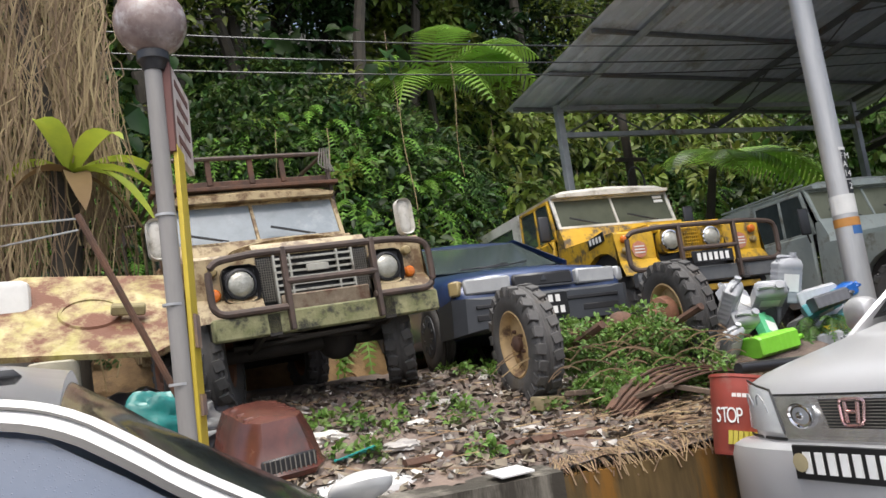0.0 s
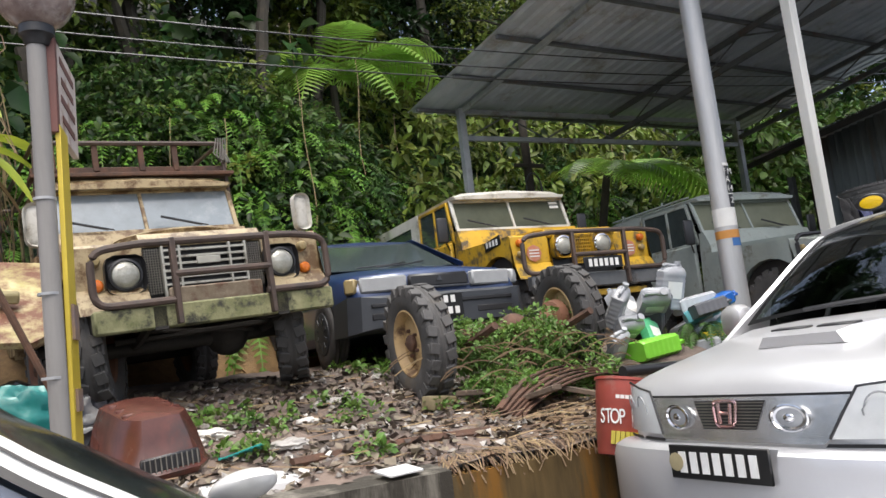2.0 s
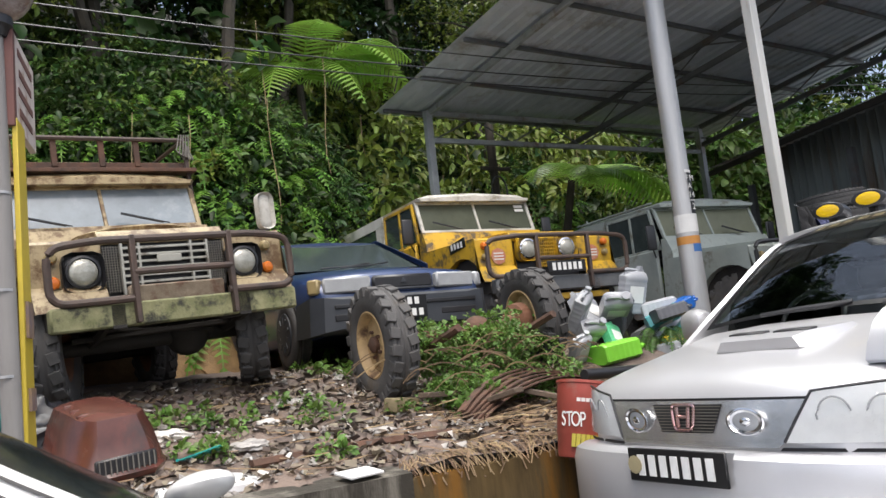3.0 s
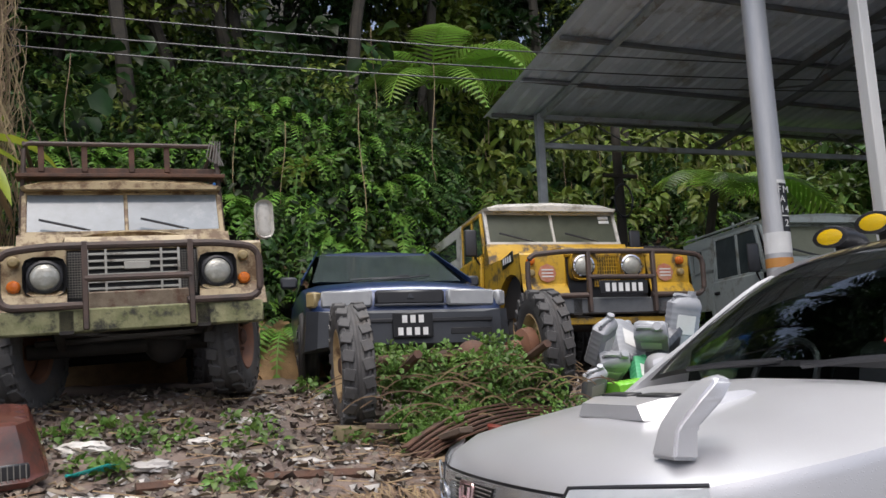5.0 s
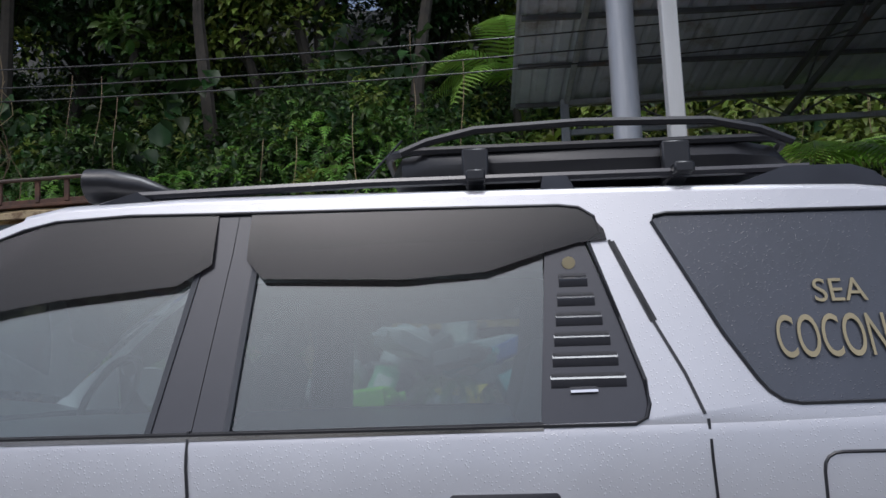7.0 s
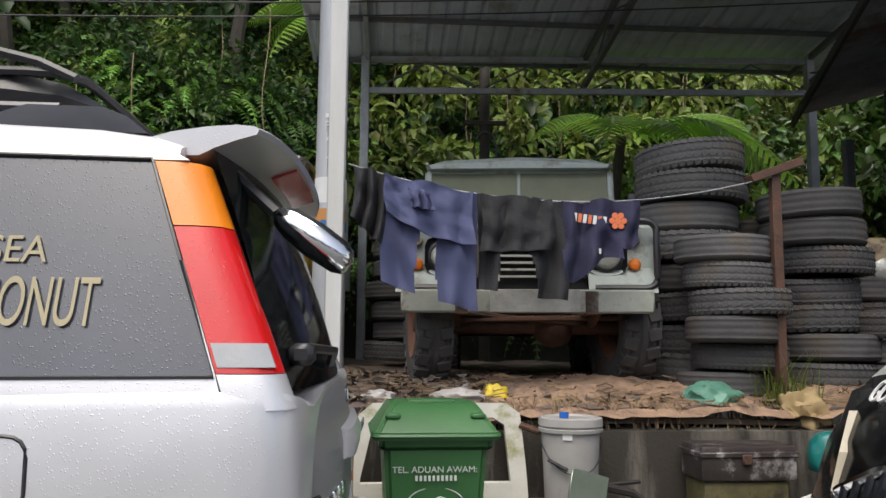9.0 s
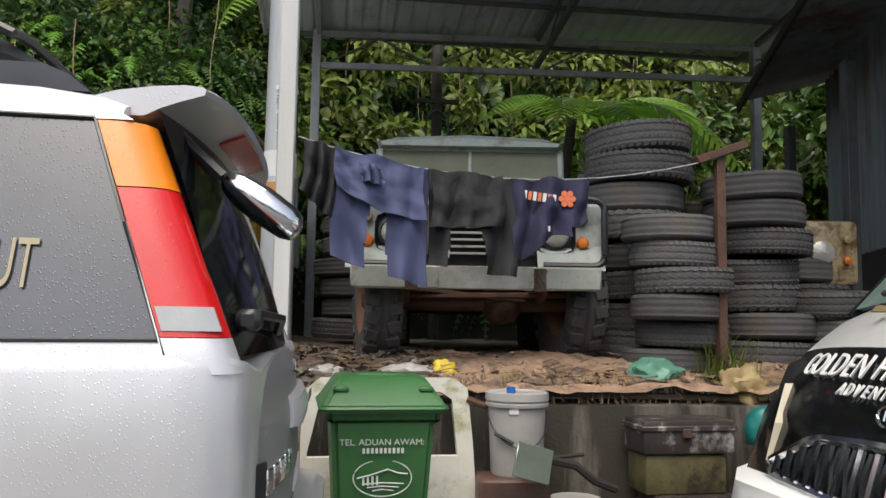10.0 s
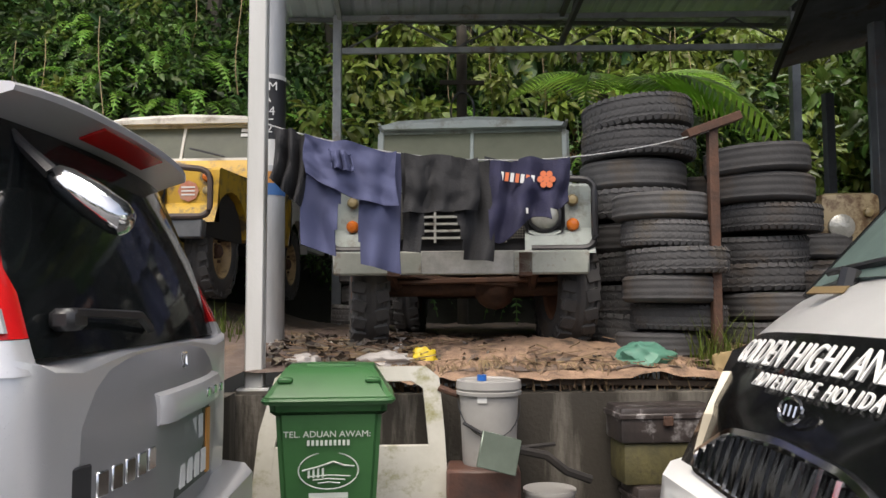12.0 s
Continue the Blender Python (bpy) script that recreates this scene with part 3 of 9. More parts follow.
# trees above the slope
def tree(x, y, z, h, seed, mt, spread=1.6, n=26, size=0.16, per=70, low=2.5):
    r = np.random.default_rng(seed)
    t = thing("tree", "slender jungle tree with an uneven leafy crown", "tree", group="trees on the hillside")
    bm = BM()
    pts = [Vector((x + 0.25 * math.sin(k * 0.9 + seed), y + 0.15 * math.cos(k + seed), z - 0.3 + h * k / 7)) for k in range(8)]
    tube(bm, pts, [0.13 * (1 - 0.10 * k) for k in range(8)], 8)
    C = []
    for i in range(n):
        k = low + (7 - low) * r.random()
        a = pts[int(k)].lerp(pts[min(int(k) + 1, 7)], k % 1)
        ang, ln = r.uniform(0, math.tau), spread * (0.35 + 0.75 * r.random())
        e = a + Vector((math.cos(ang) * ln, math.sin(ang) * ln * 0.8, ln * r.uniform(-0.1, 0.7)))
        mid = a.lerp(e, 0.5) + Vector((0, 0, 0.12))
        tube(bm, [a, mid, e], [0.03, 0.02, 0.008], 5)
        C += [e, mid]
    part("trunk", bm, M["bark"], t)
    C = np.array([tuple(c) for c in C]) + r.normal(size=(len(C), 3)) * 0.15
    V, F = clumps(C, r.uniform(0.3, 0.62, len(C)), per, size)
    mesh_np("crown", V, F, mt, "", "", parent=t)
    return t


for i in range(22):
    x = -10.5 + i * 1.12 + rng.uniform(-0.4, 0.4)
    y = float(hill_foot(x)) + rng.uniform(3.0, 6.5)
    if -1.0 < x < 5.0:
        y = max(y, 16.0)
    tree(x, y, float(hill_z(x, y)), rng.uniform(4.0, 6.5), i, (M["leaf"], M["leaf2"], M["leaf"], M["leaf3"])[i % 4 if i % 8 else 1], size=(0.13, 0.18, 0.22)[i % 3])
for i in range(12):
    x = -15 + i * 3.1 + rng.uniform(-0.7, 0.7)
    y = float(hill_foot(x)) + rng.uniform(8.5, 11.0)
    tree(x, y, float(hill_z(x, y)), rng.uniform(5.0, 7.0), 50 + i, (M["leaf"], M["leaf2"])[i % 2], 2.4, 34, 0.24, 60)

# tall trees added to shade the slope, crowns mostly above the view
for i in range(9):
    x = -11 + i * 1.9
    y = float(hill_foot(x)) + 3.2 + (i % 2) * 1.4
    tree(x, y, float(hill_z(x, y)), 9.5 + (i % 3), 130 + i, M["leaf"], 3.0, 44, 0.3, 60, 5.2)
for i in range(8):
    x = 11.5 + i * 1.9
    y = 12.5 + (i % 3) * 1.6 + 0.25 * i
    tree(x, y, float(hill_z(x, y)) - 0.3, 5.5 + (i % 3), 70 + i, (M["leaf2"], M["leaf"], M["leaf3"])[i % 3], 2.3, 34, 0.26, 60)
P = hill_points(420, 13, 24, 0.1, 6.0)
P[:, 2] += rng.uniform(0, 0.9, len(P))
mesh_np("far_shrubs", *clumps(P, rng.uniform(0.4, 0.8, len(P)), 46, 0.22), M["leaf2"], "leafy shrubs on the slope beyond the shed", "shrubs")

# ferns
def frond(base, d, L, width, droop, pairs, rise=0.6, jag=0.0):
    """One arched frond: stalk and two rows of narrow leaflets."""
    d = np.array([d[0], d[1], 0.0]) / math.hypot(d[0], d[1])
    t = np.linspace(0.0, 1.0, pairs + 1)
    pts = np.array(base)[None] + d[None] * (L * t * (1 - 0.18 * t))[:, None] + np.array([0, 0, 1.0])[None] * (L * (rise * t - droop * t * t))[:, None]
    tan = unit(np.gradient(pts, axis=0))
    side = unit(np.cross(tan, np.array([[0, 0, 1.0]])))
    nor = np.cross(side, tan)
    w = width * np.sin(np.pi * np.clip(t * 0.86 + 0.12, 0, 1)) ** 0.8
    sp = L / pairs
    V, F = [], []
    k = 0
    for s in (-1, 1):
        for i in range(2, pairs + 1):
            ax = side[i] * s * 0.92 + tan[i] * 0.38 - nor[i] * 0.22
            p = pts[i]
            b = tan[i] * sp * 0.33
            m = p + ax * w[i] * 0.55
            e = p + ax * w[i] - nor[i] * w[i] * 0.12
            V += [p - b, p + b, m + b * 0.9, e, m - b * 0.9]
            F += [(k, k + 1, k + 2), (k, k + 2, k + 4), (k + 4, k + 2, k + 3)]
            k += 5
    r = 0.004 + L * 0.004
    for i in range(pairs):
        a, b = pts[i], pts[i + 1]
        V += [a - side[i] * r, a + side[i] * r, b + side[i] * r, b - side[i] * r]
        F += [(k, k + 1, k + 2), (k, k + 2, k + 3)]
        k += 4
    return np.array(V), np.array(F)


def join(parts_):
    Vs, Fs, o = [], [], 0
    for V, F in parts_:
        Vs.append(V)
        Fs.append(F + o)
        o += len(V)
    return np.concatenate(Vs), np.concatenate(Fs)


def fern_patch(name, P, L, mt, label, nf=7):
    out = []
    for p in P:
        for k in range(nf):
            a = rng.uniform(-math.pi, 0.0) if rng.random() < 0.8 else rng.uniform(0, math.pi)
            out.append(frond(p, (math.cos(a), math.sin(a)), L * rng.uniform(0.6, 1.15), L * 0.16, rng.uniform(0.7, 1.5), 13, rng.uniform(0.2, 0.8)))
    mesh_np(name, *join(out), mt, label, "ferns")


fern_patch("hanging_ferns", hill_points(360, -7.5, 11, 0.0, 5.0, 0.45), 0.75, M["ferndark"], "drooping dark green ferns low on the slope")
P = np.concatenate([hill_points(76, -2.8, 0.6, -0.3, 2.6, 0.5), hill_points(40, -5.0, -3.0, 0.2, 2.2, 0.5), hill_points(60, 0.4, 11, 0.2, 3.2, 0.5)])
fern_patch("bright_ferns", P, 0.8, M["fern"], "bright green drooping ferns behind the old vehicles", 8)
fern_patch("upper_ferns", hill_points(70, -8, 12, 2.5, 6.5, 0.5), 0.9, M["ferndark"], "feathery ferns high on the slope", 6)


TF = mat("tree_fern_green", (0.27, 0.46, 0.07), (0.18, 0.34, 0.05), rough=0.4, scale=1.5, bump=0, island=0.2, transl=0.4)


def tree_fern(c, foot, spec, label):
    t = thing("tree_fern", label, "tree fern")
    bm = BM()
    tube(bm, [foot, (foot[0] * 0.6 + c[0] * 0.4, foot[1] * 0.6 + c[1] * 0.4, foot[2] * 0.5 + c[2] * 0.5), c], [0.1, 0.08, 0.07], 9)
    part("trunk", bm, M["bark"], t)
    for ang, L, droop, rise in spec:
        V, F = frond(c, (math.cos(radians(ang)), math.sin(radians(ang))), L * 1.12, L * 0.36, droop, 26, rise)
        mesh_np("frond", V, F, TF, "", "", parent=t)


tree_fern((1.85, 14.0, 6.40), (2.0, 14.2, 4.0), ((205, 1.9, 0.95, 0.9), (225, 1.7, 1.1, 0.7), (262, 1.8, 0.9, 1.15), (335, 2.3, 0.85, 1.0), (312, 2.1, 0.95, 0.95), (15, 2.4, 0.8, 0.85),
          (350, 2.6, 1.0, 0.9), (180, 1.6, 0.9, 0.8), (290, 1.7, 1.2, 0.8)), "tall tree fern with broad bright green arching fronds")
tree_fern((6.0, 11.5, 4.1), (5.9, 11.9, 2.2), ((350, 2.6, 0.70, 0.45), (332, 2.3, 0.85, 0.5), (8, 2.3, 0.6, 0.6), (300, 1.6, 0.9, 0.5), (200, 1.6, 0.7, 0.6), (245, 1.4, 0.9, 0.6)),
          "low tree fern reaching out behind the carport")
tree_fern((7.3, 11.8, 2.5), (7.3, 12.0, 1.4), ((200, 1.3, 0.6, 0.6), (250, 1.2, 0.8, 0.7), (300, 1.3, 0.8, 0.6), (340, 1.4, 0.6, 0.5), (20, 1.2, 0.6, 0.6)), "low bright fern under the carport edge")

# bird's nest fern and dead creepers on a tree
NL = mat("nest_fern_leaf", (0.36, 0.42, 0.045), (0.24, 0.32, 0.04), rough=0.4, scale=4, bump=0, transl=0.35)
nest = thing("birds_nest_fern", "bird's nest fern with long yellow-green strap leaves", "fern", pose(-4.30, 7.40, 3.05))
for i, (a, L, rise, mt) in enumerate(((20, 0.8, 0.55, "leaf3"), (-10, 0.75, 0.25, "leaf3"), (60, 0.6, 1.1, "leaf3"), (120, 0.7, 1.2, "leaf3"), (160, 0.5, 0.6, "leaf3"), (-40, 0.7, 0.1, "leaf3"),
                                      (200, 0.45, 0.3, "leafdry"), (-80, 0.45, 0.0, "leafdry"), (-20, 0.55, -0.2, "leafdry"), (250, 0.6, 0.9, "leaf3"), (300, 0.7, 0.7, "leaf3"))):
    vs, fs = [], []
    ca, sa = math.cos(radians(a)), math.sin(radians(a))
    for k in range(9):
        t = k / 8
        w = 0.095 * math.sin(math.pi * min(1, t * 0.93 + 0.07)) ** 0.7
        r, z = L * 1.2 * t * (1 - 0.12 * t), L * 1.2 * (rise * t * 1.2 - 0.75 * t * t)
        for s in (-1, 0, 1):
            vs.append((ca * r - sa * w * s, sa * r + ca * w * s, z + abs(s) * w * 0.35))
    for k in range(8):
        fs += [(k * 3, k * 3 + 1, k * 3 + 4, k * 3 + 3), (k * 3 + 1, k * 3 + 2, k * 3 + 5, k * 3 + 4)]
    part("leaf", (vs, [], fs), NL if mt == "leaf3" else M[mt], nest)
bm = BM()
tube(bm, [(-4.35, 7.7, 0.9), (-4.4, 7.65, 2.0), (-4.35, 7.6, 2.9), (-4.6, 7.7, 4.2), (-4.7, 7.8, 5.5)], [0.13, 0.12, 0.11, 0.09, 0.06], 10)
dead = thing("dead_tree", "creeper-covered dead tree beside the yard", "tree")
part("trunk", bm, M["bark"], dead)
out = []
for i in range(2400):
    x, y = rng.uniform(-6.6, -4.0), rng.uniform(7.3, 8.3)
    zt = rng.uniform(3.0, 5.9) if x < -4.5 else rng.uniform(3.4, 5.6)
    ln = rng.uniform(0.5, 2.2)
    n = 6
    ph, amp = rng.uniform(0, 6), rng.uniform(0.02, 0.12)
    t = np.linspace(0, 1, n)
    p = np.stack([x + amp * np.sin(ph + t * 7) + 0.1 * rng.normal() * t, y + amp * np.cos(ph + t * 5), zt - ln * t], 1)
    w = rng.uniform(0.0025, 0.006)
    V = np.concatenate([p + [w, 0.3 * w, 0], p - [w, 0.3 * w, 0]])
    F = np.array([(k, k + 1, n + k + 1, n + k) for k in range(n - 1)])
    out.append((V, F))
mesh_np("dead_creeper_curtain", *join(out), M["straw"], "curtain of dry straw-coloured creepers hanging off a tree", "creepers")
# thin hanging roots
out = []
for i in range(24):
    x = rng.uniform(-5, 8)
    y = float(hill_foot(x)) + rng.uniform(0.5, 2.5)
    zt = float(hill_z(x, y)) + rng.uniform(1.2, 2.6)
    t = np.linspace(0, 1, 7)
    ln = rng.uniform(0.8, 1.8)
    p = np.stack([x + 0.1 * np.sin(t * 4 + i) * t, y - 0.2 + 0 * t, zt - ln * t], 1)
    V = np.concatenate([p + [0.006, 0, 0], p - [0.006, 0, 0]])
    out.append((V, np.array([(k, k + 1, 8 + k, 7 + k) for k in range(6)])))
mesh_np("hanging_roots", *join(out), M["straw"], "pale thin roots hanging before the dark slope", "roots")
# trees across the road, seen only in reflections
for i in range(9):
    tree(-20 + i * 5.0, -19 + (i % 3) * 2, 0.0, 4.5 + (i % 4) * 0.8, 90 + i, M["leaf"], 2.6, 26, 0.45, 26)

# ---- vehicle materials ----
M["lr_cream"] = mat("faded_cream_paint", (0.40, 0.32, 0.185), (0.30, 0.235, 0.13), rough=0.5, scale=4, bump=0.1, dirt=(0.12, 0.07, 0.03), dirt_amt=0.56, dirt_scale=7)
M["lr_moss"] = mat("mossy_bumper", (0.30, 0.29, 0.16), (0.10, 0.11, 0.04), rough=0.8, scale=7, bump=0.25, dirt=(0.035, 0.035, 0.025), dirt_amt=0.42, dirt_scale=8)
M["lr_yellow"] = mat("yellow_paint", (0.58, 0.36, 0.025), (0.46, 0.27, 0.02), rough=0.45, scale=4, bump=0.06, dirt=(0.10, 0.075, 0.045), dirt_amt=0.42, dirt_scale=6)
M["lr_white"] = mat("chalky_white_paint", (0.58, 0.57, 0.53), (0.45, 0.44, 0.40), rough=0.6, scale=4, bump=0.06, dirt=(0.22, 0.20, 0.16), dirt_amt=0.3, dirt_scale=3)
M["lr_grey"] = mat("grey_green_paint", (0.39, 0.43, 0.40), (0.29, 0.33, 0.31), rough=0.5, scale=3, bump=0.06, dirt=(0.17, 0.17, 0.13), dirt_amt=0.28, dirt_scale=3)
M["lr_greybump"] = mat("pale_bumper", (0.44, 0.45, 0.40), (0.30, 0.32, 0.27), rough=0.6, scale=6, bump=0.1, dirt=(0.18, 0.15, 0.1), dirt_amt=0.3, dirt_scale=6)
M["grille"] = mat("grey_grille", (0.42, 0.42, 0.38), (0.28, 0.28, 0.25), rough=0.5, bump=0.05, dirt=(0.1, 0.08, 0.06), dirt_amt=0.25, dirt_scale=8)
M["mesh"] = mat("grille_mesh", (0.22, 0.21, 0.18), (0.12, 0.11, 0.1), rough=0.6, bump=0.05)
M["rustbar"] = mat("rusty_bull_bar", (0.085, 0.055, 0.042), (0.04, 0.03, 0.026), rough=0.6, scale=9, bump=0.15)
M["lens"] = mat("clear_lens", (0.50, 0.50, 0.45), (0.33, 0.33, 0.29), rough=0.12, scale=14, bump=0.3, bscale=60, metal=0.3)
M["amber"] = mat("amber_lens", (0.62, 0.17, 0.02), (0.5, 0.12, 0.015), rough=0.2, bump=0.1)
M["olivelens"] = mat("dull_sidelamp", (0.32, 0.25, 0.12), rough=0.4, bump=0.1)
M["wheel_sand"] = mat("sand_wheel_paint", (0.52, 0.37, 0.18), (0.35, 0.24, 0.12), rough=0.6, scale=6, bump=0.1, dirt=(0.12, 0.07, 0.04), dirt_amt=0.3, dirt_scale=5)
M["wheel_rust"] = mat("rusty_rim", (0.22, 0.10, 0.055), (0.12, 0.06, 0.04), rough=0.8, bump=0.2)
M["plate_black"] = mat("black_plate", (0.012, 0.012, 0.013), rough=0.3, bump=0.02)
M["plate_white"] = mat("plate_characters", (0.8, 0.8, 0.78), rough=0.4, bump=0.0)
M["fogglass"] = mat("clouded_windscreen", (0.22, 0.26, 0.29), (0.15, 0.18, 0.20), rough=0.12, scale=3, bump=0.02, spec=0.8, dirt=(0.30, 0.33, 0.34), dirt_amt=0.2)
M["milkglass"] = mat("dusty_windscreen", (0.085, 0.095, 0.07), (0.055, 0.062, 0.047), rough=0.3, scale=3, bump=0.02, spec=0.2)
M["greyglass"] = mat("filmed_windscreen", (0.19, 0.20, 0.14), (0.14, 0.15, 0.105), rough=0.3, scale=3, bump=0.02, spec=0.25)
M["darkglass"] = mat("dark_window", (0.05, 0.065, 0.065), (0.03, 0.04, 0.04), rough=0.08, bump=0.0, spec=0.7)
M["seat"] = mat("grey_seat_cloth", (0.09, 0.09, 0.095), rough=0.9, bump=0.2)


def plate_bars(parent, c, w, h, axis_m, counts, yellow=False):
    """A black number plate whose characters are plain upright bars."""
    bm = BM()
    box(bm, (0, 0, 0), (w, 0.012, h), 0.004)
    pl = part("number_plate", bm, M["plate_black"], parent, "black number plate with white characters")
    pl.matrix_basis = Matrix.Translation(c) @ axis_m
    rows = len(counts)
    for r, n in enumerate(counts):
        z = h * (0.5 - (r + 0.5) / rows)
        for i in range(n):
            bm = BM()
            box(bm, ((i - (n - 1) / 2) * w * 0.82 / max(n, 3 if rows == 1 else 4), -0.008, z), (w * 0.5 / max(n, 4), 0.004, h * 0.62 / rows))
            part("character_bar", bm, M["plate_white"], pl)
    return pl


def tyre_mesh(r=0.38, w=0.20, blocks=0, seg=40, dip=0.975, lugs=0):
    """A tyre about the x axis with shoulders, grooves and, if wanted, chunky tread blocks."""
    bm = BM()
    h = w / 2
    prof = [(r * 0.56, -h * 0.72), (r * 0.62, -h * 0.92), (r * 0.80, -h), (r * 0.93, -h * 0.94), (r * 0.985, -h * 0.78)]
    for g in (-0.5, 0.0, 0.5):
        prof += [(r, h * (g - 0.17)), (r * dip, h * (g - 0.045)), (r * dip, h * (g + 0.045)), (r, h * (g + 0.17))]
    prof += [(r * 0.985, h * 0.78), (r * 0.93, h * 0.94), (r * 0.80, h), (r * 0.62, h * 0.92), (r * 0.56, h * 0.72)]
    lathe(bm, prof, seg, "x")
    for i in range(lugs):
        for s in (-1, 1):
            a = (i + 0.25 * s) * 360 / lugs
            box(bm, Vector((s * h * 0.76, 0, 0)) + R(a) @ Vector((0, 0, r * 0.972)), (h * 0.34, r * 4.2 / lugs, r * 0.045), 0, R(a) @ R(0, s * 22, s * 12))
            box(bm, Vector((s * h * 0.26, 0, 0)) + R(a) @ Vector((0, 0, r * 0.995)), (h * 0.30, r * 4.4 / lugs, r * 0.018), 0, R(a) @ R(0, 0, s * 20))
    for i in range(blocks):
        a = i * 360 / blocks
        for s in (-1, 1):
            box(bm, Vector((s * h * 0.62, 0, 0)) + R(a + (180 / blocks if s > 0 else 0)) @ Vector((0, 0, r * 0.99)), (h * 0.72, r * 4.0 / blocks, r * 0.085), 0.004,
                R(a + (180 / blocks if s > 0 else 0)) @ R(0, 0, s * 14))
        for s in (-1, 1):
            box(bm, Vector((s * h * 0.95, 0, 0)) + R(a) @ Vector((0, 0, r * 0.93)), (h * 0.16, r * 3.4 / blocks, r * 0.13), 0.0, R(a))
    return bm


def wheel(parent, c, r, w, rim_mat, out=1, blocks=22, turn=0, hub=True):
    """A wheel about x: tyre, steel rim, hub; out is the side of its face."""
    ty = part("tyre", tyre_mesh(r, w, blocks), M["tyre"], parent)
    ty.matrix_basis = Matrix.Translation(c) @ R(0, 0, turn)
    bm = BM()
    o = out * w
    lathe(bm, [(r * 0.62, o * 0.42), (r * 0.58, o * 0.46), (r * 0.54, o * 0.40), (r * 0.50, o * 0.12), (r * 0.40, o * 0.10), (r * 0.30, o * 0.2), (r * 0.16, o * 0.2), (r * 0.15, o * 0.02), (0.0, o * 0.02)], 28, "x")
    lathe(bm, [(r * 0.62, -o * 0.42), (r * 0.5, -o * 0.3), (r * 0.45, o * 0.05)], 28, "x")
    rm = part("rim", bm, rim_mat, ty)
    if hub:
        bm = BM()
        lathe(bm, [(r * 0.15, o * 0.02), (r * 0.15, o * 0.34), (r * 0.1, o * 0.42), (0.0, o * 0.43)], 14, "x")
        for k in range(5):
            a = k * math.tau / 5
            p = Vector((o * 0.2, math.cos(a) * r * 0.23, math.sin(a) * r * 0.23))
            rod(bm, p, p + Vector((o * 0.12, 0, 0)), 0.012, 6)
        part("hub", bm, M["rust"], ty)
    return ty


def mirrored(f):
    for s in (-1, 1):
        f(s)


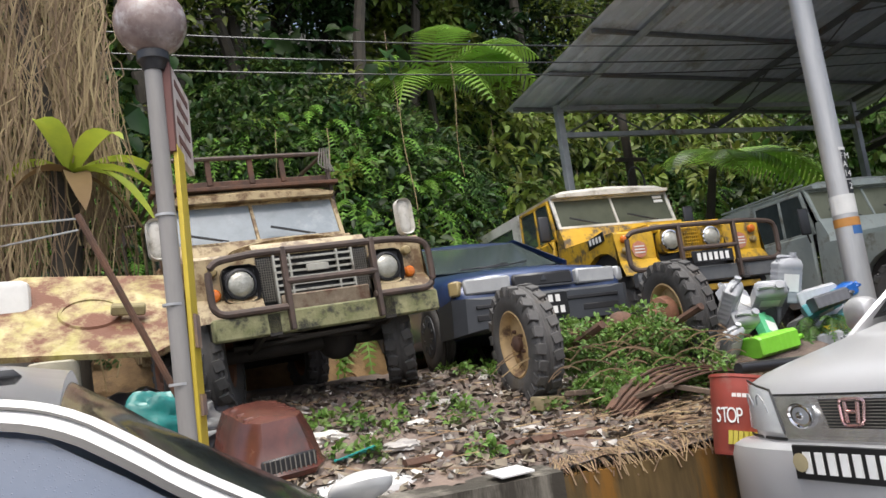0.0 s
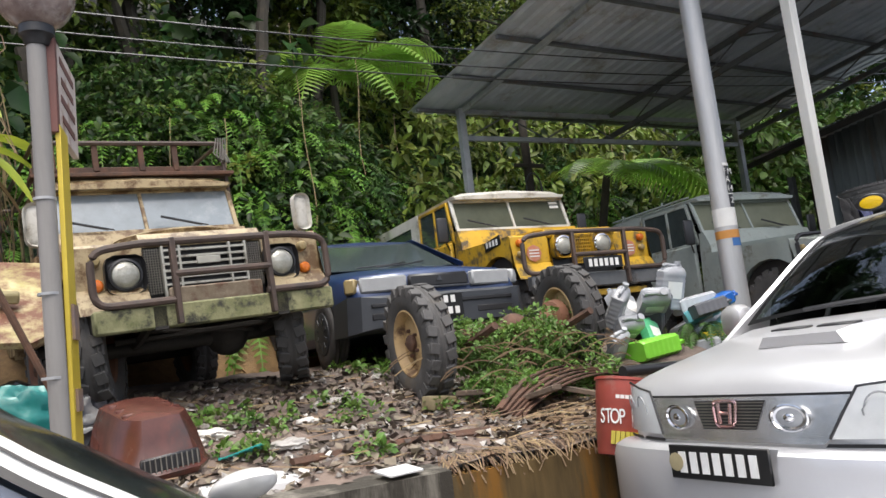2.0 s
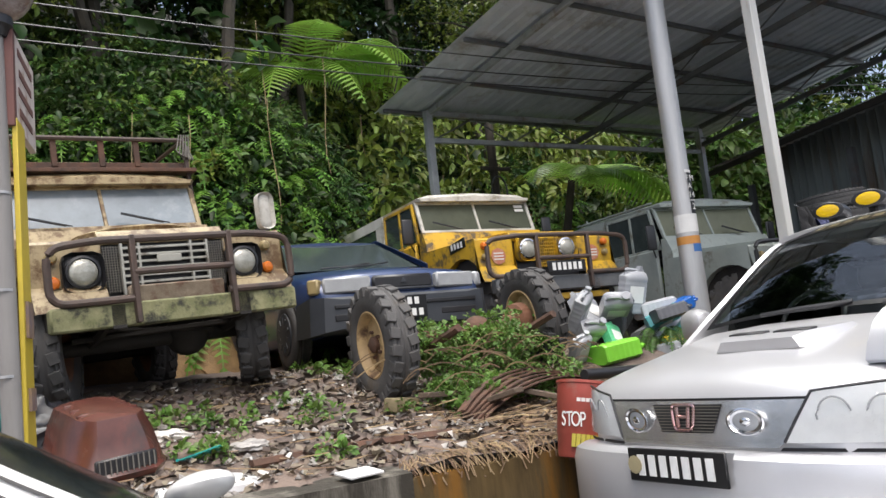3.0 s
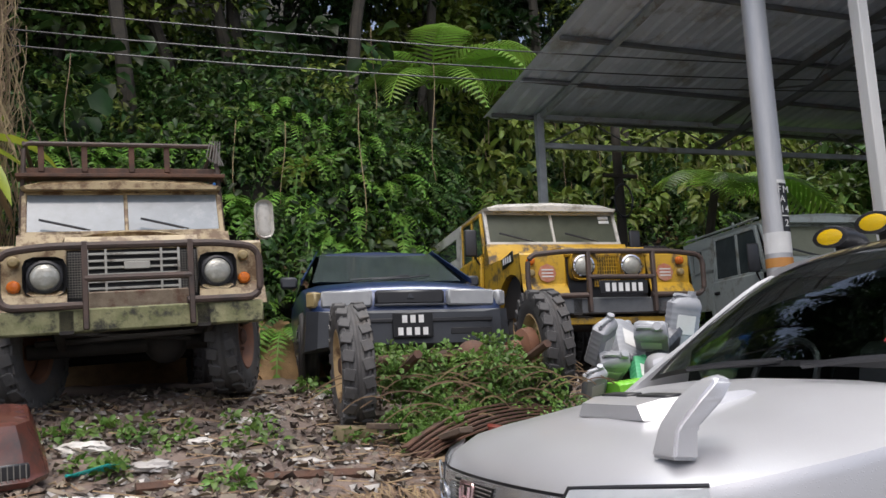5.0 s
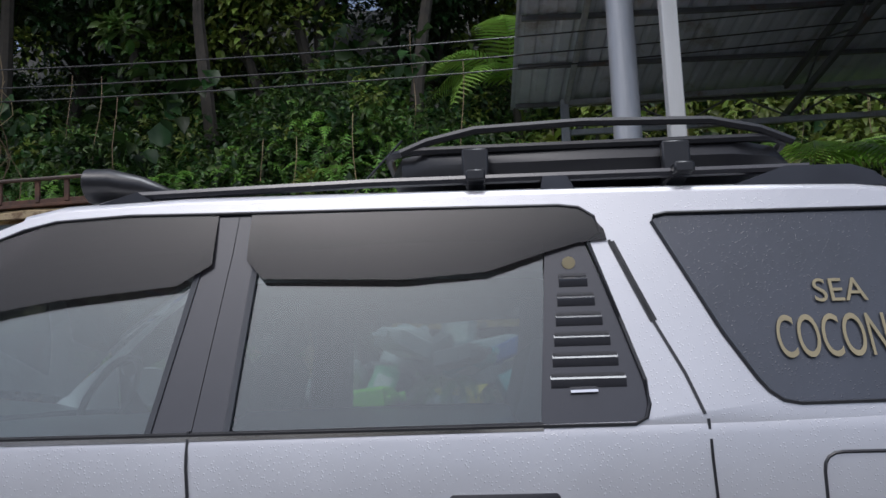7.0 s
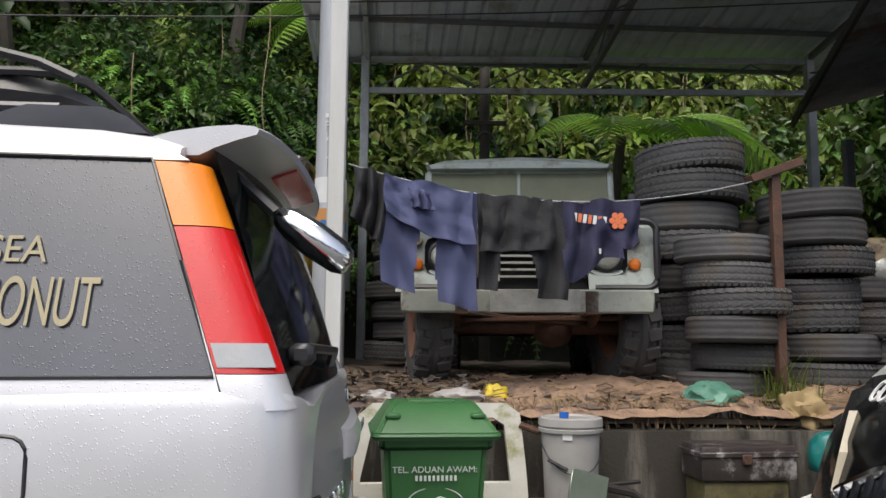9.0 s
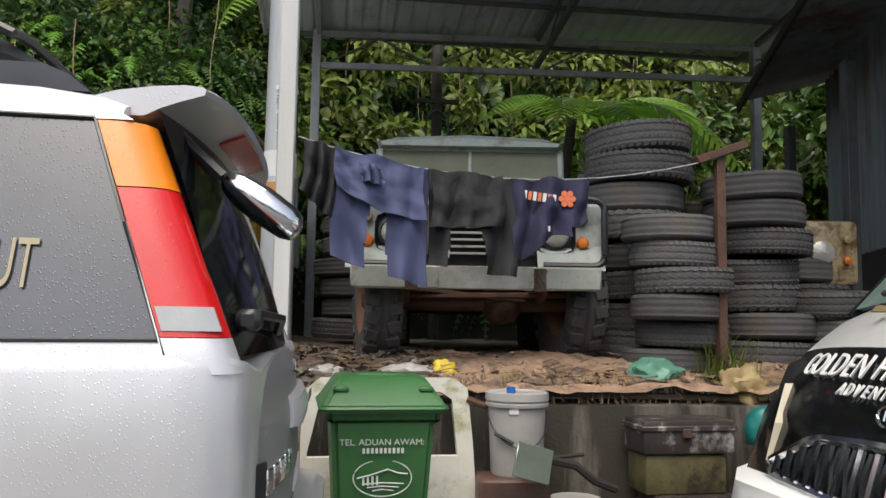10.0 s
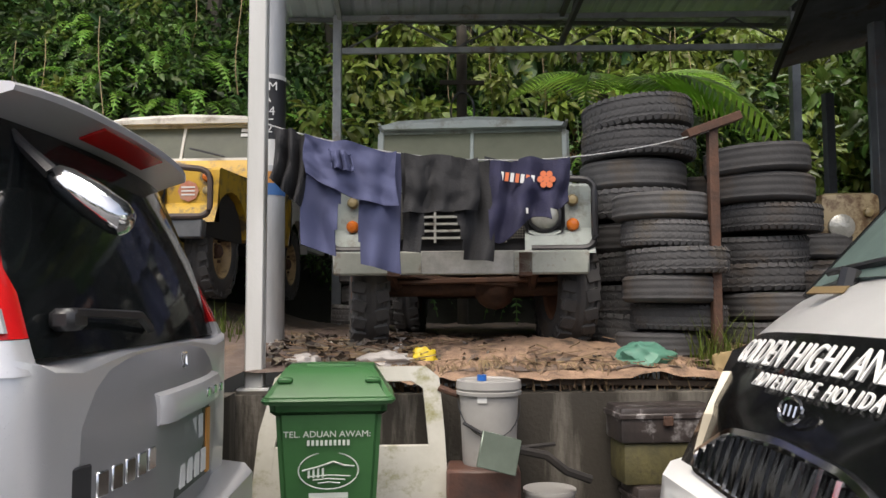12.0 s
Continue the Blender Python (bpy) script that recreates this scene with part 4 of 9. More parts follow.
def land_rover(m, paint, roofpaint, bumper, label, style, glass, rim):
    """An old square off-roader facing -y; x to the right; origin below the middle of its front panel."""
    t = thing("off_road_vehicle", label, "off-road vehicle", m, group="old off-road vehicles")
    wide = 0.83
    back = 2.95 if style == "grey" else 4.0
    # chassis, engine bay and axle
    for s in (-1, 1):
        bm = BM()
        box(bm, (s * 0.40, 1.6, 0.50), (0.08, 3.7, 0.14))
        part("chassis_rail", bm, M["underside"] if style != "grey" else M["rust"], t)
        bm = BM()
        tube(bm, [(s * 0.45, -0.15, 0.46), (s * 0.45, 0.1, 0.40), (s * 0.45, 0.32, 0.37), (s * 0.45, 0.6, 0.40), (s * 0.45, 0.85, 0.46)], 0.03, 6)
        part("leaf_spring", bm, M["underside"] if style != "grey" else M["rust"], t)
    bm = BM()
    rod(bm, (-0.66, 0.32, 0.36), (0.66, 0.32, 0.36), 0.05, 10)
    bmesh.ops.create_uvsphere(bm, u_segments=14, v_segments=8, radius=0.15, matrix=pose(0.2, 0.34, 0.37))
    um = M["underside"] if style != "grey" else M["rust"]
    part("front_axle", bm, um, t)
    bm = BM()
    rod(bm, (-0.6, 0.12, 0.40), (0.6, 0.10, 0.42), 0.02, 6)
    part("track_rod", bm, um, t)
    bm = BM()
    rod(bm, (-0.5, 0.05, 0.46), (0.35, 0.22, 0.38), 0.016, 6)
    part("drag_link", bm, um, t)
    bm = BM()
    box(bm, (0, 1.6, 0.62), (1.0, 3.0, 0.2))
    part("chassis", bm, um, t)
    bm = BM()
    rod(bm, (-0.64, 2.6, 0.36), (0.64, 2.6, 0.36), 0.05, 8)
    part("rear_axle", bm, um, t)
    for x, y, o in ((-0.66, 0.32, -1), (0.66, 0.32, 1), (-0.66, 2.6, -1), (0.66, 2.6, 1)):
        wheel(t, (x, y, 0.37), 0.385, 0.24 if style == "grey" else 0.20, rim, o, 20, (0 if y > 1 else {"cream": -22, "yellow": 0, "grey": 13}[style]))
    # front wings with flat faces and round arches
    def wing(s):
        bm = BM()
        n = 10
        poly = [(0.0, 0.58), (-0.0, 1.00), (0.02, 1.02), (1.18, 1.06), (1.18, 0.50)]
        arch = [(0.32 + 0.47 * math.cos(a), 0.42 + 0.44 * math.sin(a)) for a in np.linspace(0.18, math.pi - 0.35, n)]
        prism(bm, poly + arch, "x", s * 0.40, s * wide)
        part("wing", bm, paint, t)
        bm = BM()
        prism(bm, [(0.32 + 0.46 * math.cos(a), 0.42 + 0.43 * math.sin(a)) for a in np.linspace(0.1, math.pi - 0.1, 10)], "x", s * 0.42, s * (wide - 0.06))
        part("wheel_arch", bm, M["underside"], t)
    mirrored(wing)
    # front panel, radiator grille
    bm = BM()
    box(bm, (0, 0.06, 0.80), (0.82, 0.06, 0.44))
    part("radiator_panel", bm, M["plastic"], t)
    gw = 0.30 if style != "yellow" else 0.20
    bm = BM()
    if style == "yellow":
        for i in range(11):
            box(bm, (-0.12 + i * 0.024, -0.002, 0.85), (0.006, 0.02, 0.30))
        for i in range(9):
            box(bm, (0, -0.004, 0.71 + i * 0.035), (0.25, 0.02, 0.006))
        gm = M["lr_yellow"]
    else:
        for i in range(7):
            box(bm, (0, -0.004, 0.68 + i * 0.045), (0.56, 0.03, 0.014))
        for i in (-0.28, -0.17, 0.17, 0.28):
            box(bm, (i, -0.006, 0.815), (0.014, 0.03, 0.33))
        box(bm, (0.02, -0.016, 0.87), (0.16, 0.02, 0.05), 0.004)
        gm = M["grille"]
    part("grille", bm, gm, t)
    if style != "yellow":
        for s in (-1, 1):
            bm = BM()
            for i in range(8):
                box(bm, (s * (0.29 + i * 0.016), 0.005, 0.82), (0.003, 0.01, 0.30))
            for i in range(18):
                box(bm, (s * 0.345, 0.004, 0.68 + i * 0.0165), (0.13, 0.01, 0.003))
            part("grille_mesh", bm, M["mesh"], t)
    # lamps
    hx, hz = (0.525, 0.81) if style != "yellow" else (0.235, 0.89)
    def lamp(s):
        bm = BM()
        box(bm, (s * hx, -0.012, hz), (0.25, 0.03, 0.25), 0.06, seg=2)
        bez = part("lamp_panel", bm, M["plastic"] if style != "yellow" else paint, t)
        bm = BM()
        lathe(bm, [(0.105, -0.02), (0.105, -0.045), (0.09, -0.05), (0.088, -0.032)], 24, "y", pose(s * hx, 0, hz))
        part("lamp_ring", bm, M["chrome"] if style == "yellow" else M["plastic"], t)
        bm = BM()
        lathe(bm, [(0.09, -0.03), (0.08, -0.05), (0.05, -0.065), (0.0, -0.07)], 24, "y", pose(s * hx, 0, hz))
        part("headlamp", bm, M["lens"], t, "round clouded headlamp")
        for dx, dz, mt, rr in (((0.175, 0.10, "olivelens", 0.036), (0.175, -0.055, "amber", 0.040)) if style != "yellow" else ((0.50, 0.05, "amber", 0.038), (0.50, -0.06, "olivelens", 0.034))):
            bm = BM()
            lathe(bm, [(rr, 0.0), (rr, -0.03), (rr * 0.7, -0.045), (0.0, -0.05)], 16, "y", pose(s * (hx + dx), -0.005, hz + dz))
            part("side_lamp", bm, M[mt], t)
    mirrored(lamp)
    # bonnet
    bm = BM()
    pr = [(-0.02, 1.00), (0.05, 1.075), (0.4, 1.10), (1.2, 1.15), (1.2, 1.05), (0.0, 0.98)]
    prism(bm, pr, "x", -0.44, 0.44)
    bmesh.ops.bevel(bm, geom=[e for e in bm.edges if abs(e.verts[0].co.x) > 0.43 and abs(e.verts[1].co.x) > 0.43 and abs(e.verts[0].co.x - e.verts[1].co.x) < 0.01], offset=0.03, segments=2, affect="EDGES")
    part("bonnet", bm, paint, t)
    if style == "cream":
        bm = BM()
        lathe(bm, [(0.40, 0.0), (0.42, 0.03), (0.36, 0.05), (0.2, 0.03), (0, 0.03)], 26, "z", pose(0, 0.62, 1.10))
        part("spare_wheel_dish", bm, paint, t)
    # scuttle, doors, cab
    bm = BM()
    prism(bm, [(1.14, 0.55), (1.14, 1.14), (1.22, 1.30), (1.30, 1.30), (1.36, 0.55)], "x", -wide + 0.04, wide - 0.04)
    part("scuttle", bm, paint, t)
    def side(s):
        bm = BM()
        box(bm, (s * (wide - 0.03), 1.83, 0.86), (0.05, 0.92, 0.66), 0.015)
        d = part("door", bm, paint, t)
        bm = BM()
        for a, b in (((1.36, 1.20), (1.47, 1.66)), ((1.47, 1.66), (2.26, 1.66)), ((2.26, 1.66), (2.28, 1.20)), ((1.36, 1.20), (2.28, 1.20)), ((1.82, 1.2), (1.82, 1.66))):
            box(bm, (s * (wide - 0.06), (a[0] + b[0]) / 2, (a[1] + b[1]) / 2), (0.035, math.hypot(a[0] - b[0], a[1] - b[1]) + 0.03, 0.035), 0.004,
                R(math.degrees(math.atan2(b[1] - a[1], b[0] - a[0]))))
        part("window_frame", bm, paint, d)
        bm = BM()
        prism(bm, [(1.38, 1.21), (1.48, 1.65), (2.25, 1.65), (2.27, 1.21)], "x", s * (wide - 0.065), s * (wide - 0.055))
        part("window_pane", bm, M["darkglass"], d)
        bm = BM()
        box(bm, (s * wide, 2.2, 1.06), (0.02, 0.10, 0.03), 0.004)
        part("handle", bm, M["plastic"], d)
        # rear body tub
        bm = BM()
        arch = [(2.6 + 0.45 * math.cos(a), 0.42 + 0.44 * math.sin(a)) for a in np.linspace(0.2, math.pi - 0.3, 9)]
        prism(bm, [(2.30, 0.55), (2.30, 1.14), (back, 1.14)] + ([(back, 0.55), (3.05, 0.55)] + arch if back > 3.1 else [(back, 0.90), (2.35, 0.88)]), "x", s * (wide - 0.08), s * wide)
        part("rear_panel", bm, paint if style != "yellow" else M["lr_white"], t)
    mirrored(side)
    # windscreen
    bm = BM()
    rk = R(-20)
    zc, yc = 1.49, 1.345
    for x in (-0.745, 0.0, 0.745):
        box(bm, (x, yc, zc), (0.04 if x else 0.03, 0.035, 0.40), 0.005, rk)
    for dz in (-0.19, 0.19):
        box(bm, (0, yc + dz * 0.36, zc + dz * 0.96), (1.53, 0.035, 0.045), 0.005, rk)
    ws = part("windscreen_frame", bm, paint if style != "yellow" else M["lr_white"], t)
    for s in (-1, 1):
        bm = BM()
        box(bm, (s * 0.37, yc, zc), (0.71, 0.008, 0.36), 0, rk)
        part("windscreen_pane", bm, glass, ws)
        bm = BM()
        a = Vector((s * 0.37 + 0.1, yc - 0.16, zc - 0.165))
        tube(bm, [a, a + Vector((-0.12, 0.02, 0.03)), a + Vector((-0.28, 0.04, 0.07))], 0.006, 5)
        box(bm, a + Vector((-0.2, 0.045, 0.055)), (0.34, 0.01, 0.018), 0, R(0, 14))
        part("wiper", bm, M["plastic"], t)
    # roof
    L = {"cream": 2.38, "yellow": 4.0, "grey": back}[style]
    bm = BM()
    secs = []
    for y, inset, dz in ((1.30, 0.10, -0.02), (1.36, 0.03, 0.02), (L - 0.06, 0.03, 0.03), (L, 0.08, -0.02)):
        h = wide - 0.06 - inset * 0.5
        secs.append([(-h, y, 1.68), (-h - 0.02, y, 1.71), (-h * 0.8, y, 1.74 + dz), (0, y, 1.765 + dz), (h * 0.8, y, 1.74 + dz), (h + 0.02, y, 1.71), (h, y, 1.68)])
    loft(bm, secs)
    part("roof", bm, roofpaint, t)
    bm = BM()
    yb = L - 0.03
    box(bm, (0, yb, 1.42), (2 * wide - 0.14, 0.04, 0.56))
    part("rear_wall", bm, M["darkglass"] if style != "cream" else paint, t)
    if style != "cream":
        def hardtop(s):
            bm = BM()
            mid, run = (2.31 + back) / 2, back - 2.32
            box(bm, (s * (wide - 0.06), mid, 1.24), (0.04, run, 0.2))
            box(bm, (s * (wide - 0.06), mid, 1.64), (0.04, run, 0.12))
            for y in (2.36, 2.48, back - 0.28, back - 0.08):
                box(bm, (s * (wide - 0.06), y, 1.45), (0.04, 0.12, 0.3))
            part("hardtop_side", bm, roofpaint, t)
            bm = BM()
            box(bm, (s * (wide - 0.065), (2.3 + back) / 2, 1.45), (0.01, back - 2.75 if back > 3.1 else 0.2, 0.27))
            part("side_window", bm, M["darkglass"], t)
        mirrored(hardtop)
    else:
        bm = BM()
        box(bm, (0, 3.15, 1.10), (1.5, 1.6, 0.06))
        part("load_bed", bm, M["underside"], t)
    # cab interior
    bm = BM()
    box(bm, (0, 1.5, 1.16), (1.4, 0.2, 0.12), 0.02)
    for x in (-0.4, 0.05, 0.45):
        box(bm, (x, 2.15, 1.28), (0.38, 0.1, 0.42), 0.04)
    part("seats", bm, M["seat"], t)
    # bumper
    bm = BM()
    by = -0.20
    box(bm, (0, by, 0.51), (1.56, 0.10, 0.145), 0.012)
    part("bumper", bm, bumper, t, "steel channel bumper with flaking paint")
    bm = BM()
    for s in (-1, 1):
        box(bm, (s * 0.40, -0.07, 0.51), (0.08, 0.2, 0.1))
    part("bumper_bracket", bm, M["rust"], t)
    # mirrors
    def mirror(s):
        z0 = 1.10 if style == "cream" else 1.18
        y0 = 0.42 if style == "cream" else 1.30
        bm = BM()
        tube(bm, rounded([(s * 0.80, y0 + 0.1, z0 - 0.10), (s * 0.93, y0, z0 + 0.05), (s * 0.93, y0, z0 + 0.16)], 0.04), 0.009, 6)
        part("mirror_arm", bm, M["plastic"], t)
        bm = BM()
        box(bm, (s * 0.94, y0 - 0.02, z0 + 0.14), (0.13, 0.035, 0.29), 0.055 if style == "cream" else 0.02, seg=3)
        part("mirror", bm, M["lr_white"] if style == "cream" else M["plastic"], t, "door mirror")
    mirrored(mirror)
    # bull bar
    if style in ("cream", "yellow"):
        bm = BM()
        zt, zb = (0.955, 0.60) if style == "cream" else (0.98, 0.60)
        y = by - 0.07
        w = 0.77 if style == "cream" else 0.84
        tube(bm, rounded([(-0.29, y, zb), (-w, y + 0.03, zb), (-w, y + 0.03, zt - 0.02), (-0.5, y, zt + 0.01), (0.5, y, zt + 0.01), (w, y + 0.03, zt - 0.02), (w, y + 0.03, zb), (0.30, y, zb)], 0.10, 5), 0.024, 8)
        rod(bm, (-0.29, y - 0.01, 0.76), (0.33, y - 0.01, 0.76), 0.022, 8)
        for x in (-0.29, 0.33):
            box(bm, (x, y, 0.72), (0.035, 0.05, 0.54), 0.005)
        part("bull_bar", bm, M["rustbar"], t, "rusty tubular bull bar")
    else:
        def guard(s):
            bm = BM()
            w = 0.83
            tube(bm, rounded([(s * 0.44, -0.10, 0.60), (s * w, -0.10, 0.60), (s * w, -0.08, 1.03), (s * 0.40, -0.08, 1.05)], 0.08, 4), 0.022, 8)
            part("lamp_guard", bm, M["plastic"], t)
        mirrored(guard)
    return t


lr1 = land_rover(pose(-2.80, 5.88, 1.11, 0, -3.2, 4) @ Matrix.Diagonal((0.965, 0.965, 0.965, 1)), M["lr_cream"], M["lr_cream"], M["lr_moss"],
                 "derelict cream off-road pickup with rusty bull bar and roof rack", "cream", M["fogglass"], M["wheel_rust"])
# rusted valance on the bumper, roof rack of the pickup
bm = BM()
box(bm, (0.02, -0.10, 0.63), (0.62, 0.05, 0.13), 0.01)
part("winch_plate", bm, mat("stained_plate", (0.27, 0.22, 0.16), (0.13, 0.09, 0.06), rough=0.7, scale=9, bump=0.2, dirt=(0.12, 0.06, 0.035), dirt_amt=0.4, dirt_scale=7), lr1, "rusted plate above the bumper")
bm = BM()
for y in (1.40, 3.9):
    tube(bm, rounded([(-0.78, y, 1.16), (-0.74, y, 2.08), (0.74, y, 2.08), (0.78, y, 1.16)], 0.05, 3), 0.02, 7)
for x in (-0.74, 0.74):
    rod(bm, (x, 1.40, 2.08), (x, 3.9, 2.08), 0.018, 7)
    rod(bm, (x, 1.40, 1.85), (x, 3.9, 1.85), 0.018, 7)
part("roof_rack", bm, M["rustbar"], lr1, "rusty tubular roof rack")
bm = BM()
box(bm, (0, 1.44, 1.86), (1.56, 0.05, 0.05), 0.005)
for x in (-0.62, -0.30, 0.06, 0.34):
    box(bm, (x, 1.42, 1.96), (0.045, 0.03, 0.22), 0.003)
box(bm, (0, 1.40, 1.80), (1.60, 0.18, 0.03), 0.004)
part("rack_board", bm, M["rust"], lr1)
bm = BM()
for k in range(5):
    tube(bm, [(0.70 + 0.02 * k, 1.37, 2.12), (0.66 + 0.025 * k, 1.36, 1.98 - 0.02 * k), (0.72 + 0.02 * k, 1.37, 1.90), (0.75, 1.38, 2.05)], 0.006, 4)
part("rope_coil", bm, mat("grey_rope", (0.2, 0.19, 0.17), rough=0.9), lr1)
BLUE = mat("blue_rope", (0.03, 0.17, 0.45), (0.02, 0.10, 0.3), rough=0.7, bump=0.2)
for x, y in ((0.80, 2.42), (0.82, 3.6)):
    bm = BM()
    for k in range(4):
        tube(bm, [(x + 0.02 * k, y, 2.0), (x + 0.03 - 0.02 * k, y + 0.03, 1.7), (x + 0.02 * k, y + 0.02 * k, 1.35), (x, y, 1.12)], 0.012, 5)
    part("blue_rope", bm, BLUE, lr1, "blue nylon rope tied to the rack")
for s, mt in ((1, "stripe_red"), (1, "stripe_blue")):
    M[mt] = mat(mt, (0.35, 0.06, 0.05) if "red" in mt else (0.06, 0.07, 0.2), rough=0.6, bump=0.05)
    bm = BM()
    z = 1.03 if "red" in mt else 0.99
    prism(bm, [(0.05, z), (0.05, z - 0.03), (4.0, z + 0.02), (4.0, z + 0.06)], "x", 0.832, 0.836)
    part("side_stripe", bm, M[mt], lr1)

ylr = land_rover(pose(1.02, 6.70, 1.23, 0, 0, -6.0) @ Matrix.Diagonal((0.96, 0.96, 0.96, 1)), M["lr_yellow"], M["lr_white"], M["darkframe"],
                 "battered yellow off-road vehicle with a white hardtop and bull bar", "yellow", M["milkglass"], M["wheel_sand"])
plate_bars(ylr, (0.02, -0.30, 0.665), 0.46, 0.12, R(), (6,))
bm = BM()
box(bm, (0.0, -0.16, 0.38), (1.2, 0.06, 0.06), 0.005)
part("tow_bar", bm, M["lr_yellow"], ylr)
for s in (-1, 1):
    bm = BM()
    disc(bm, (s * 0.58, -0.012, 0.83), 0.085, 8, "y", 0.008)
    st = part("octagon_sticker", bm, mat("faded_red_sticker", (0.45, 0.13, 0.07), (0.5, 0.3, 0.2), rough=0.6, scale=12), ylr, "faded red and white octagonal sticker")
    for i in range(3):
        bm = BM()
        box(bm, (s * 0.58, -0.018, 0.86 - i * 0.03), (0.11, 0.004, 0.012))
        part("worn_print", bm, M["label_white"], st)
bm = BM()
box(bm, (-0.835, 0.35, 1.00), (0.012, 0.34, 0.10), 0.003, R(-6))
bd = part("side_board", bm, M["plate_black"], ylr, "dark name board with pale worn lettering")
for i in range(4):
    bm = BM()
    box(bm, (-0.843, 0.25 + 0.07 * i, 1.0), (0.004, 0.035, 0.06), 0, R(-6))
    part("character_bar", bm, M["label_white"], bd)
for i in range(2):
    bm = BM()
    box(bm, (0.62, 1.36 + 0.018 * i, 1.57 + 0.05 * i), (0.12, 0.006, 0.035), 0, R(-20))
    part("permit_sticker", bm, M["label_white"], ylr)

glr = land_rover(pose(3.59, 5.56, 0.90, 0, 0, -7.5), M["lr_grey"], M["lr_grey"], M["lr_greybump"],
                 "dusty grey-green off-road vehicle under the carport", "grey", M["greyglass"], M["wheel_rust"])
bm = BM()
box(bm, (0.05, -0.262, 0.51), (0.56, 0.02, 0.14), 0.004)
part("bumper_patch", bm, mat("flaked_white", (0.52, 0.52, 0.49), (0.3, 0.3, 0.27), rough=0.7, scale=9, bump=0.2), glr, "flaking white patch on the bumper")
bm = BM()
for y in (1.9, 2.7):
    for x in (-0.75, 0.75):
        rod(bm, (x, y, 1.7), (x, y, 1.79), 0.012, 6)
tube(bm, [(-0.77, 1.4, 1.745), (-0.77, 2.9, 1.745)], 0.012, 6)
tube(bm, [(0.77, 1.4, 1.745), (0.77, 2.9, 1.745)], 0.012, 6)
part("rain_gutter", bm, M["lr_grey"], glr)

# ---- road cars ----
M["silver"] = mat("silver_paint", (0.62, 0.63, 0.66), (0.58, 0.59, 0.62), rough=0.34, metal=0.5, scale=2, bump=0.0, bscale=5, coat=0.6)
M["silverwet"] = mat("wet_silver_paint", (0.58, 0.58, 0.595), (0.54, 0.54, 0.555), rough=0.34, metal=0.45, scale=2, bump=0.01, bscale=5, coat=0.35, drops=120)
M["bluepaint"] = mat("dark_blue_paint", (0.025, 0.05, 0.14), (0.018, 0.036, 0.10), rough=0.3, metal=0.2, scale=3, bump=0.02, coat=0.5, dirt=(0.10, 0.11, 0.12), dirt_amt=0.12)
M["greytrim"] = mat("grey_bumper_plastic", (0.042, 0.047, 0.056), (0.03, 0.034, 0.041), rough=0.5, scale=4, bump=0.05)
M["whitepaint"] = mat("white_paint", (0.78, 0.78, 0.77), (0.7, 0.7, 0.69), rough=0.3, scale=3, bump=0.0, coat=0.4)
M["blackpaint"] = mat("black_gloss_paint", (0.012, 0.013, 0.014), rough=0.15, bump=0.0, coat=0.5)
M["greenpaint"] = mat("green_paint", (0.03, 0.28, 0.06), rough=0.3, bump=0.0, coat=0.4)
M["tint"] = mat("tinted_window", (0.055, 0.06, 0.075), (0.045, 0.05, 0.06), rough=0.12, bump=0.01, spec=0.8, drops=120)
M["red"] = mat("red_lens", (0.55, 0.012, 0.012), (0.45, 0.008, 0.01), rough=0.15, bump=0.02, drops=120, spec=0.6)
M["amberlens"] = mat("orange_lens", (0.75, 0.22, 0.01), (0.65, 0.18, 0.01), rough=0.15, bump=0.02, drops=120, spec=0.6)
M["clearlens"] = mat("grey_clear_lens", (0.36, 0.37, 0.38), (0.28, 0.29, 0.30), rough=0.15, bump=0.08, bscale=90)
M["headlens"] = mat("headlamp_lens", (0.86, 0.88, 0.88), (0.74, 0.76, 0.77), rough=0.12, scale=5, bump=0.03, bscale=14, metal=0.0, spec=0.8, coat=0.6, drops=90)
M["chromewet"] = mat("wet_chrome", (0.86, 0.87, 0.88), (0.74, 0.75, 0.76), rough=0.24, metal=1.0, scale=9, bump=0.12, bscale=22, drops=130)
M["saloonglass"] = mat("rainy_side_window", (0.13, 0.16, 0.22), (0.10, 0.125, 0.18), rough=0.18, scale=4, bump=0.03, spec=0.5, drops=240)
M["yellowlens"] = mat("yellow_lamp_lens", (0.75, 0.50, 0.01), (0.6, 0.38, 0.01), rough=0.1, bump=0.15, bscale=90)
M["gloss_black"] = mat("gloss_black_trim", (0.028, 0.028, 0.034), (0.022, 0.022, 0.027), rough=0.2, scale=3, bump=0.01, coat=0.4, spec=0.6)
M["smoky"] = glass_mat("smoky_visor", (0.22, 0.21, 0.21), 0.015, 0.12, 0.6)
M["sticker_pale"] = mat("sticker_pale_blue", (0.10, 0.33, 0.62), rough=0.4, bump=0)
M["glass"] = glass_mat("car_glass", (0.55, 0.63, 0.62), 0.05)
M["screenglass"] = glass_mat("windscreen_glass", (0.62, 0.70, 0.68), 0.13)
M["glassfar"] = glass_mat("car_glass_clear", (0.8, 0.84, 0.82), 0.0)
M["sticker_red"] = mat("sticker_red", (0.55, 0.03, 0.04), rough=0.4, bump=0)
M["sticker_blue"] = mat("sticker_blue", (0.03, 0.08, 0.4), rough=0.4, bump=0)
M["gold"] = mat("dull_gold", (0.34, 0.29, 0.17), (0.28, 0.24, 0.14), rough=0.4, bump=0.03)


